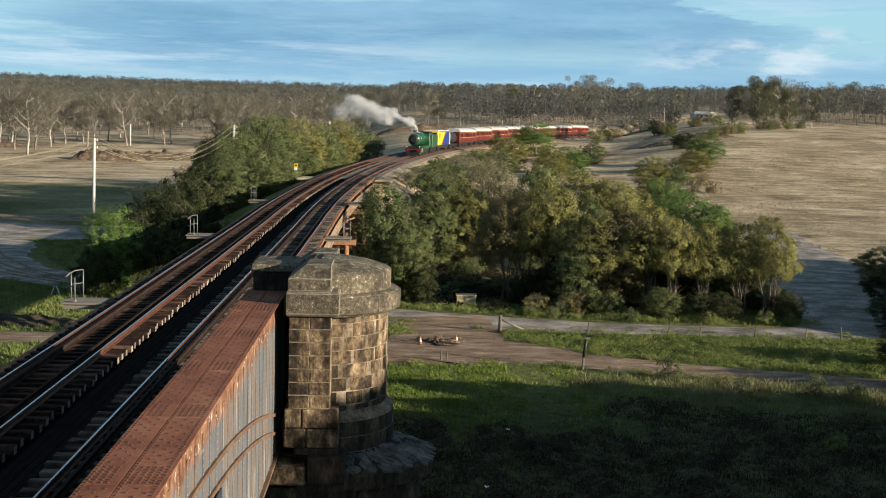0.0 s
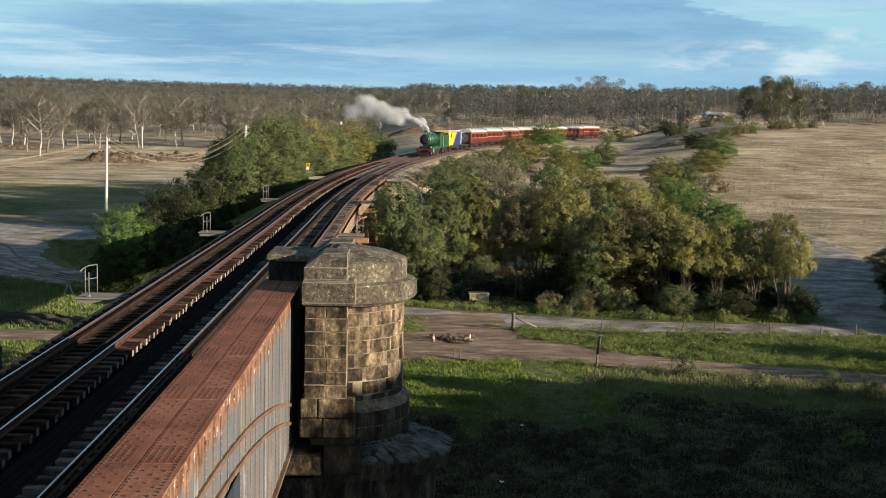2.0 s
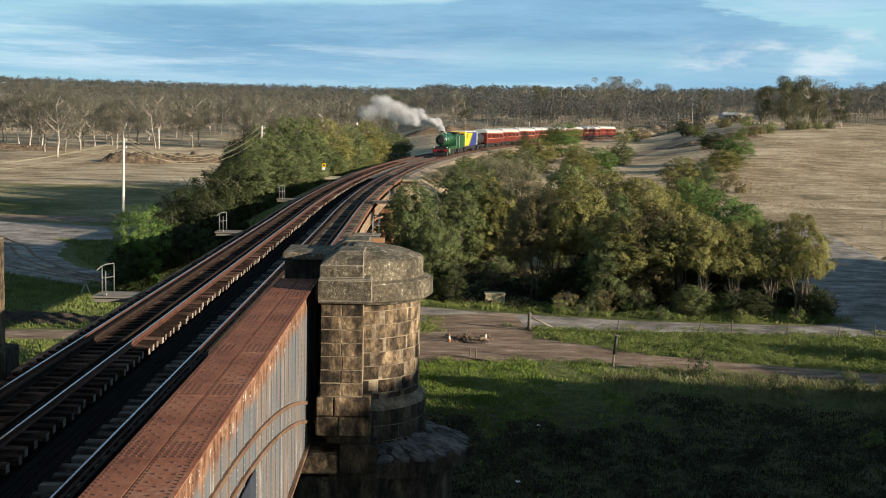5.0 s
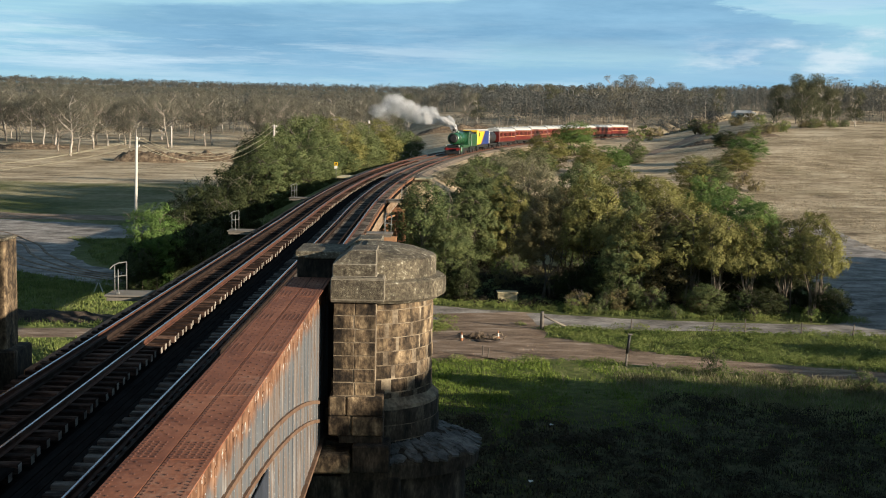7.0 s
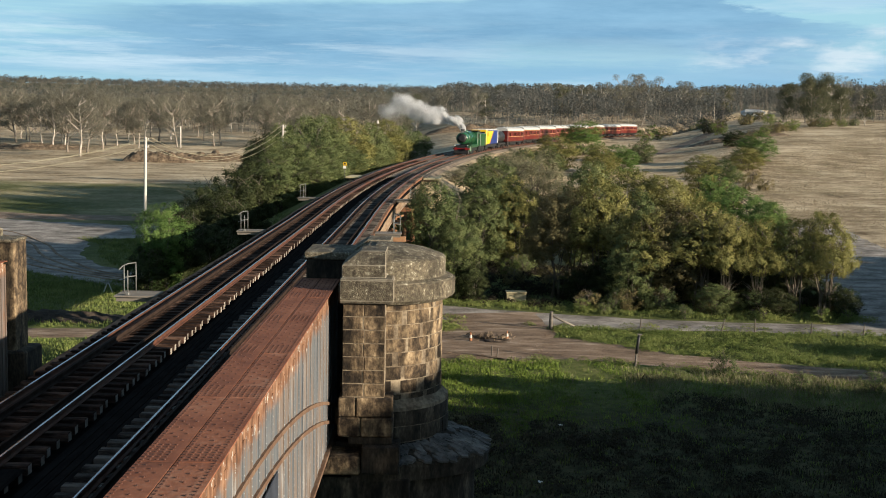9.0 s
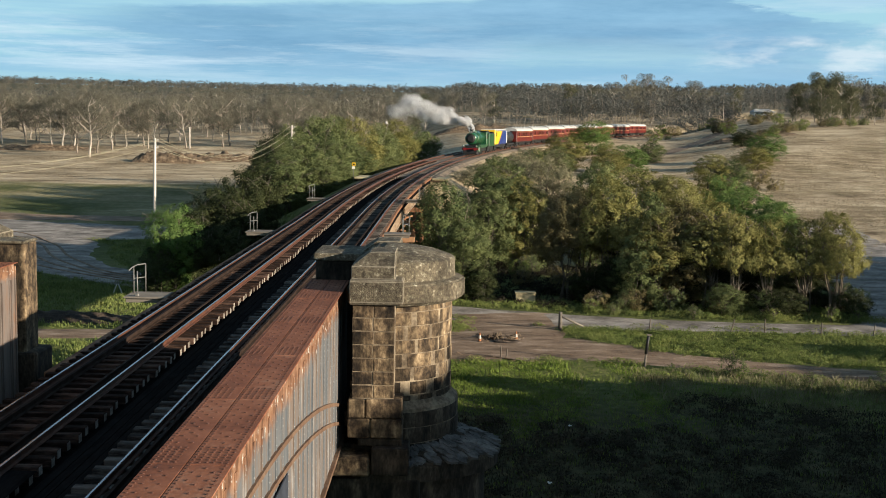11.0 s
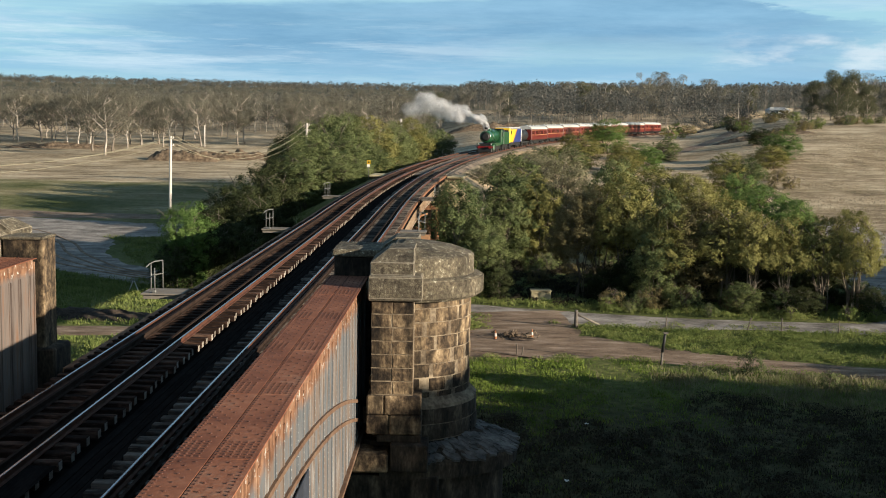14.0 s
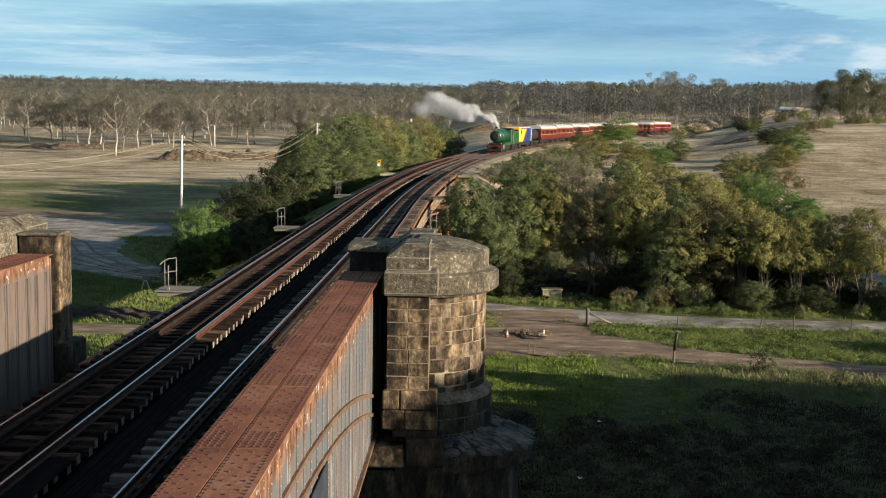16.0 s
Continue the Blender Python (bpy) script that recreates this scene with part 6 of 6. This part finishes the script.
# shallow dug hole beside the cones
bm = bmesh.new()
rings = []
for r, z in ((1.0, 0.075), (0.82, 0.16), (0.6, 0.07), (0.3, 0.062), (0.02, 0.06)):
    row = []
    for k in range(22):
        a = k * 2 * math.pi / 22
        w = r * (1 + 0.18 * noise.noise((math.cos(a) * 1.7, math.sin(a) * 1.7, r)))
        row.append(bm.verts.new((0.85 * w * math.cos(a), 0.55 * w * math.sin(a), z + (0.05 * noise.noise((a * 2, r * 5, 1.0)) if z > 0.1 else 0.0))))
    rings.append(row)
for p, q in zip(rings, rings[1:]):
    for k in range(22):
        bm.faces.new((p[k], p[(k + 1) % 22], q[(k + 1) % 22], q[k]))
ob = link("dug_hole", bm, M_DARKEARTH, smooth=True)
ob.location = (10.75, 70.2, ground_z(10.75, 70.2))
tagged(ob, "shallow dug hole with dark earth thrown up", "hole")

culvert = thing("culvert_box", "concrete culvert box in the grass, coloured sunlit yellow", "culvert", at=(13.0, 87.2, ground_z(13.0, 87.2) - 0.15))
part("box", boxes((-0.75, 0.75, -0.5, 0.5, -0.2, 0.78), bevel=0.04), M_CONC, culvert)
part("lid", boxes((-0.8, 0.8, -0.55, 0.55, 0.78, 0.86), bevel=0.02), M_CONC, culvert)


def power_pole(x, y, top, label):
    g = ground_z(x, y)
    p = thing("power_pole", label, "power pole", "power poles", at=(x, y, g))
    bm = bmesh.new()
    tube(bm, [(0, 0, -0.5), (0.1, 0, (top - g) * 0.5), (0.2, 0, top - g)], [0.17, 0.15, 0.115], 12)
    part("shaft", bm, M_POLE, p)
    for i in range(2):
        z = top - g - 0.25 - 0.7 * i
        part("crossarm", boxes((0.0, 0.5, -0.05, 0.05, z - 0.05, z + 0.05), bevel=0.01), M_POLE, p)
        for o in (0.12, 0.46):
            bm = bmesh.new()
            lathe(bm, [(0.01, z + 0.05), (0.05, z + 0.06), (0.05, z + 0.14), (0.02, z + 0.18), (0.001, z + 0.18)], (o, 0), 8)
            part("insulator", bm, M_WHITE, p)
    for i in range(4):
        z = 1.5 + 0.34 * i
        part("marker_band", boxes((-0.06, 0.2, -0.175, -0.155, z, z + 0.16)), M_WHITE, p)
    return p


power_pole(-22.0, 112.7, 4.3, "pale timber power pole with two short crossarms")
power_pole(-13.6, 149.2, 5.6, "pale timber power pole behind the trees")
for x, y, top in ((-69.8, 341, 3.6), (-3.8, 196, 6.4)):
    bm = bmesh.new()
    g = ground_z(x, y)
    tube(bm, [(0, 0, -0.3), (0, 0, top - g)], [0.22, 0.17], 8)
    ob = link("far_pole", bm, M_POLE)
    ob.location = (x, y, g)
    tagged(ob, "plain pale timber pole standing in the paddock", "pole", "far poles")


def wire(a, b, sag, r=0.03):
    bm = bmesh.new()
    pts = []
    for i in range(25):
        t = i / 24
        p = Vector(a).lerp(Vector(b), t)
        p.z -= sag * 4 * t * (1 - t)
        pts.append(p)
    tube(bm, pts, r, 5)
    return tagged(link("overhead_wire", bm, M_WIRE), "sagging overhead wire between poles", "wire", "overhead wires")


for o in (-0.2, 0.6):
    for z in (0.0, -0.7):
        wire((-21.8 + o, 112.7, 4.2 + z), (-13.4 + o, 149.2, 5.5 + z), 2.6 + 0.3 * o, 0.022)
wire((-22.0, 112.7, 4.1), (-33.0, 40.0, 5.5), 2.3, 0.02)
wire((-21.5, 112.7, 4.1), (-31.8, 40.0, 5.5), 2.2, 0.02)
wire((-22.0, 112.7, 3.4), (-33.0, 40.0, 4.6), 2.0, 0.02)


def heap(name, x, y, lx, ly, h, material, label, seed):
    bm = bmesh.new()
    bmesh.ops.create_grid(bm, x_segments=40, y_segments=16, size=1)
    for v in bm.verts:
        f = max(0.0, 1 - v.co.x**2) ** 0.6 * max(0.0, 1 - v.co.y**2)
        n = noise.noise((v.co.x * 4 + seed, v.co.y * 3, seed)) * 0.5 + noise.noise((v.co.x * 11, v.co.y * 9, seed)) * 0.25
        px, py = x + v.co.x * lx, y + v.co.y * ly
        v.co = (px, py, ground_z(px, py) - 0.1 + f * h * (0.8 + n))
    return tagged(link(name, bm, material, smooth=True), label, "mound")


heap("earth_mound", -63.5, 289, 9, 3, 3.4, M_EARTH, "long mound of turned brown earth and brush", 1.0)
heap("earth_mound", -51.5, 294, 10, 3, 2.6, M_EARTH, "low mound of dark turned earth and logs", 4.0)
heap("earth_mound", -111, 335, 16, 3, 1.8, M_EARTH, "low bank of turned brown earth in the dry paddock", 12.0)
# the shade on this bank's near face is given by its dark colour
heap("earth_bank", -19.5, 74.6, 8, 1.3, 0.75, M_DARKEARTH, "earth bank by the track, coloured dark for its shaded face", 5.0)
heap("earth_mound", 84, 300, 13, 3, 1.6, M_EARTH, "dark earth bank at the edge of the paddock", 7.0)
heap("earth_mound", 20, 420, 20, 5, 3.0, M_EARTH, "bare brown earth bank behind the railway", 9.0)

# far farmhouse
HOUSE_SIZE = 0.62
house = thing("farmhouse", "low white farmhouse with a grey roof among far trees", "house", at=(136, 482, ground_z(136, 482)), rz=0.15)
house.scale = (HOUSE_SIZE,) * 3
part("wall", boxes((-7, 7, -3.5, 3.5, -0.5, 2.7)), M_WHITE, house)
bm = bmesh.new()
rv = [bm.verts.new(v) for v in ((-7.6, -4.2, 2.6), (7.6, -4.2, 2.6), (7.6, 4.2, 2.6), (-7.6, 4.2, 2.6), (-5, 0, 4.6), (5, 0, 4.6))]
for q in ((0, 1, 5, 4), (1, 2, 5), (2, 3, 4, 5), (3, 0, 4), (3, 2, 1, 0)):
    bm.faces.new([rv[i] for i in q])
part("roof", bm, M_ROOF, house)
for x in (-5, -1.6, 1.8, 5):
    w = part("window", boxes((x - 0.7, x + 0.7, -3.56, -3.5, 0.9, 2.0)), M_GLASS, house)
part("verandah", boxes((-7.4, 7.4, -5.4, -3.6, 2.35, 2.5)), M_ROOF, house)


# ---- train ----
def place_on_line(ob, s, off=1.8):
    p, a = line(s, off)
    ob.location, ob.rotation_euler = p, (0, 0, -a)


def wheel_part(parent, x, y, r, wide=0.13, material=None):
    bm = bmesh.new()
    tube(bm, [(x - wide / 2, y, r), (x + wide / 2, y, r)], r, 20)
    return part("wheel", bm, material or M_BLACK, parent)


def bogie(parent, y):
    b = part("bogie", boxes((-1.05, -0.92, y - 1.6, y + 1.6, 0.35, 0.65), (0.92, 1.05, y - 1.6, y + 1.6, 0.35, 0.65), (-1.0, 1.0, y - 0.2, y + 0.2, 0.4, 0.75)), M_BLACK, parent)
    for dy in (-1.2, 1.2):
        for x in (-0.75, 0.75):
            wheel_part(b, x, y + dy, 0.46)


def carriage():
    c = thing("railway_carriage", "dark red panelled passenger carriage with a pale grey roof", "railway carriage", "carriages of the train")
    part("body", boxes((-1.45, 1.45, -10, 10, 1.05, 3.25), bevel=0.05), M_RED, c)
    bm = bmesh.new()
    rows = []
    for y in (-10.1, 10.1):
        rows.append([bm.verts.new((1.52 * math.cos(a), y, 3.2 + 0.72 * math.sin(a))) for a in (math.pi * i / 12 for i in range(13))])
    for i in range(12):
        bm.faces.new((rows[0][i], rows[0][i + 1], rows[1][i + 1], rows[1][i]))
    bm.faces.new(rows[0][::-1])
    bm.faces.new(rows[1])
    roof = part("roof", bm, M_ROOF, c, "pale grey curved roof")
    for y in (-7, -3.5, 0, 3.5, 7):
        part("ventilator", boxes((-0.15, 0.15, y - 0.3, y + 0.3, 3.85, 4.05), bevel=0.03), M_ROOF, roof)
    part("underframe", boxes((-1.2, 1.2, -9.6, 9.6, 0.75, 1.05), (-0.9, 0.9, -4, 3, 0.35, 0.8)), M_BLACK, c)
    for side in (-1, 1):
        x = 1.45 * side
        part("lining", boxes((*sorted((x, x + 0.015 * side)), -9.9, 9.9, 1.98, 2.06)), M_LINE, c, "cream lining band")
        part("lining", boxes((*sorted((x, x + 0.015 * side)), -9.9, 9.9, 3.0, 3.05)), M_LINE, c)
        for i in range(12):
            y, half = -8.6 + 1.56 * i, (0.3, 0.55, 0.5)[i % 3]
            if i not in (2, 9):
                part("window", boxes((*sorted((x, x + 0.012 * side)), y - half, y + half, 2.18, 2.85)), M_CARGLASS, c)
    for y in (-7.2, 7.2):
        bogie(c, y)
    for y in (-10.05, 10.05):
        part("gangway", boxes((-0.55, 0.55, y - 0.12, y + 0.12, 1.1, 3.1)), M_BLACK, c)
    return c


TRAIN_S = 188.0


def steam_locomotive():
    l = thing("steam_locomotive", "glossy green steam locomotive with red buffer beam, under steam", "locomotive")
    bm = bmesh.new()
    tube(bm, [(0, 0.55, 2.72), (0, 0.75, 2.72), (0, 2.6, 2.72)], [0.8, 0.96, 0.98], 28)
    part("smokebox", bm, M_GREEN, l)
    bm = bmesh.new()
    tube(bm, [(0, 0.42, 2.72), (0, 0.56, 2.72)], [0.45, 0.78], 24)
    part("smokebox_door", bm, M_BLACK, l, "sooty black smokebox door")
    bm = bmesh.new()
    tube(bm, [(0, 2.6, 2.72), (0, 7.0, 2.74), (0, 10.6, 2.78)], [1.0, 1.02, 1.12], 28)
    boiler = part("boiler", bm, M_GREEN, l)
    for y in (3.6, 5.4, 7.4):
        bm = bmesh.new()
        tube(bm, [(0, y, 2.73), (0, y + 0.08, 2.73)], 1.05, 28)
        part("boiler_band", bm, M_BLACK, boiler)
    bm = bmesh.new()
    lathe(bm, [(0.33, 3.6), (0.27, 3.72), (0.27, 4.05), (0.36, 4.15), (0.36, 4.2), (0.22, 4.2), (0.22, 3.7)], (0, 1.5), 20)
    part("chimney", bm, M_BLACK, l)
    bm = bmesh.new()
    lathe(bm, [(0.42, 3.6), (0.4, 3.85), (0.28, 4.02), (0.01, 4.08)], (0, 5.2), 20)
    part("steam_dome", bm, M_GREEN, l)
    cab = part("cab", boxes((-1.42, 1.42, 10.4, 12.8, 1.3, 3.75), bevel=0.06), M_GREEN, l)
    part("cab_roof", boxes((-1.5, 1.5, 10.1, 13.3, 3.75, 3.98), bevel=0.1), M_BLACK, cab)
    for side in (-1, 1):
        part("cab_window", boxes((*sorted((1.42 * side, 1.435 * side)), 10.9, 12.2, 2.6, 3.4)), M_GLASS, cab)
        part("running_board", boxes((*sorted((0.85 * side, 1.45 * side)), 0.9, 10.4, 1.55, 1.65)), M_GREEN, l)
        part("valance", boxes((*sorted((1.4 * side, 1.46 * side)), 2.6, 10.4, 1.2, 1.6), bevel=0.02), M_GREEN, l)
        part("cylinder_casing", boxes((*sorted((0.85 * side, 1.4 * side)), 1.2, 2.5, 0.5, 1.5), bevel=0.15), M_GREEN, l)
        for y in (4.6, 6.5, 8.4):
            wheel_part(l, 0.78 * side, y, 0.86, 0.14, M_BLACK)
        for y in (1.0, 2.9):
            wheel_part(l, 0.78 * side, y, 0.45)
        part("connecting_rod", boxes((*sorted((0.9 * side, 0.98 * side)), 2.5, 8.5, 0.82, 0.98)), M_GALV, l)
        bm = bmesh.new()
        tube(bm, [(0.85 * side, -0.45, 1.05), (0.85 * side, 0.1, 1.05)], [0.24, 0.1], 14)
        part("buffer", bm, M_BUFFER, l)
        bm = bmesh.new()
        tube(bm, [(1.05 * side, 0.0, 1.55), (1.05 * side, 0.22, 1.55)], 0.09, 12)
        part("marker_lamp", bm, M_WHITE, l)
    part("buffer_beam", boxes((-1.35, 1.35, 0.0, 0.14, 0.92, 1.16), bevel=0.02), M_BUFFER, l, "red buffer beam")
    part("pilot", boxes((-1.2, 1.2, -0.1, 0.3, 0.2, 0.88), bevel=0.08), M_BLACK, l)
    part("frame", boxes((-1.0, 1.0, 0.14, 13.0, 0.6, 1.55)), M_BLACK, l)
    bm = bmesh.new()
    tube(bm, [(0, 0.3, 3.75), (0, 0.62, 3.75)], 0.2, 16)
    part("headlamp", bm, M_GALV, l)
    return l


def tender():
    t = thing("locomotive_tender", "green locomotive tender heaped with coal", "tender")
    part("tank", boxes((-1.42, 1.42, 0, 7.2, 1.15, 3.3), bevel=0.06), M_GREEN, t)
    bm = bmesh.new()
    bmesh.ops.create_icosphere(bm, subdivisions=3, radius=1)
    for v in bm.verts:
        v.co = Vector((v.co.x * 1.2, v.co.y * 2.8 + 3.2, 3.2 + max(0, v.co.z) * 0.6 * (1 + 0.5 * noise.noise(v.co * 5))))
    part("coal", bm, M_BLACK, t)
    part("frame", boxes((-1.1, 1.1, 0, 7.2, 0.7, 1.15)), M_BLACK, t)
    for y in (1.7, 5.5):
        bogie(t, y)
    return t


def diesel():
    d = thing("diesel_locomotive", "yellow and blue diesel locomotive with a slanting band", "locomotive")
    part("body", boxes((-1.42, 1.42, 1.2, 15.6, 1.2, 3.7), bevel=0.12), M_BLUE, d)
    part("nose", boxes((-1.45, 1.45, 0, 1.25, 1.2, 3.85), bevel=0.18), M_YELLOW, d, "yellow cab end")
    part("roof", boxes((-1.3, 1.3, 0.2, 15.4, 3.72, 3.98), bevel=0.12), M_ROOF, d)
    for side in (-1, 1):
        x = 1.43 * side
        for name, paint, out, rim, words in (("yellow_panel", M_YELLOW, 0.02, ((0.9, 1.3), (3.4, 1.3), (8.6, 3.62), (0.9, 3.62)), ""), ("diagonal_band", M_ORANGE, 0.024, ((3.4, 1.3), (4.3, 1.3), (9.5, 3.62), (8.6, 3.62)), "slanting orange band")):
            bm = bmesh.new()
            ends = [bm.verts.new((x + out * side, yy, zz)) for yy, zz in rim]
            inner = [bm.verts.new((x, v.co.y, v.co.z)) for v in ends]
            bm.faces.new(ends)
            for k in range(4):
                bm.faces.new((ends[k], ends[(k + 1) % 4], inner[(k + 1) % 4], inner[k]))
            bmesh.ops.recalc_face_normals(bm, faces=bm.faces)
            part(name, bm, paint, d, words)
        part("end_strip", boxes((*sorted((x, x + 0.03 * side)), 14.9, 15.5, 1.3, 3.6)), M_WHITE, d, "white strip at the cab end")
        part("cab_window", boxes((*sorted((x + 0.02 * side, x + 0.03 * side)), 1.0, 2.0, 2.7, 3.4)), M_GLASS, d)
    part("windscreen", boxes((-1.1, 1.1, -0.01, 0.02, 2.8, 3.5)), M_GLASS, d)
    part("underframe", boxes((-1.2, 1.2, 0.2, 15.5, 0.7, 1.2)), M_BLACK, d)
    for y in (2.6, 13.2):
        bogie(d, y)
    return d


def wagon():
    w = thing("water_wagon", "dark bogie water wagon behind the locomotives", "wagon")
    bm = bmesh.new()
    tube(bm, [(0, 0.4, 2.2), (0, 9.6, 2.2)], 1.15, 20)
    part("tank", bm, M_BLACK, w)
    part("frame", boxes((-1.2, 1.2, 0, 10, 0.75, 1.1)), M_BLACK, w)
    part("end_ladder", boxes((-0.3, 0.3, 9.8, 9.86, 1.1, 3.4)), M_WHITE, w)
    for y in (2, 8):
        bogie(w, y)
    return w


place_on_line(steam_locomotive(), TRAIN_S)
place_on_line(tender(), TRAIN_S + 13.4)
place_on_line(diesel(), TRAIN_S + 21.2)
place_on_line(wagon(), TRAIN_S + 37.4)
first = carriage()
place_on_line(first, TRAIN_S + 59)
for i in range(1, 8):
    ob = copy_thing(first, Matrix.Identity(4))
    place_on_line(ob, TRAIN_S + 59 + 20.6 * i)


# white steam drifting back and to the left from the chimney: a haze of fine white flecks
M_STEAM = mat("white_steam", [(0.4, (0.85, 0.85, 0.86)), (0.8, (0.93, 0.93, 0.93))], 1.0, 1.0, 0, 0, spec=0.0, soft=0.5)


def steam_plume():
    p, a = line(TRAIN_S + 1.5, 1.8)
    r_ = np.random.default_rng(21)
    n = 300000
    t = r_.random(n) ** 1.25
    puffs = r_.random(70) ** 1.1
    near = np.abs(t[:, None] - puffs[None]).argmin(1)
    t = np.where(r_.random(n) < 0.7, puffs[near] + r_.normal(0, 0.022, n), t).clip(0, 1.1)
    wob = r_.normal(0, 0.5, (70, 3)).clip(-0.8, 0.8) + [0, 0, 0.1]
    rad = 0.4 + 1.6 * t**0.75
    off = r_.normal(size=(n, 3))
    off *= (0.62 * r_.random((n, 1)) ** 0.4) / np.linalg.norm(off, axis=1)[:, None]
    off += wob[near]
    pos = np.stack([p.x - 12.5 * t, p.y + 2.0 * t, p.z + 4.3 + 3.1 * t**0.42], 1) + off * rad[:, None]
    keep = r_.random(n) < (1.0 - 0.7 * t)
    pos, rad = pos[keep], rad[keep]
    n = len(pos)
    u = r_.normal(size=(n, 3))
    u /= np.linalg.norm(u, axis=1)[:, None]
    w = np.cross(u, r_.normal(size=(n, 3)))
    w /= np.linalg.norm(w, axis=1)[:, None]
    s_ = r_.uniform(0.013, 0.03, n)[:, None] * (0.6 + 0.3 * rad[:, None])
    verts = np.stack([pos - u * s_, pos - w * s_, pos + u * s_, pos + w * s_], 1).reshape(-1, 3)
    me = bpy.data.meshes.new("steam_plume")
    me.from_pydata(verts.tolist(), [], np.arange(n * 4).reshape(-1, 4).tolist())
    me.materials.append(M_STEAM)
    return tagged(new("steam_plume", me), "white billowing steam trailing from the locomotive chimney", "steam", kind="stuff")


steam_plume()

for proto in PROTOS:
    for o in list(proto.children):
        bpy.data.objects.remove(o)
    bpy.data.objects.remove(proto)
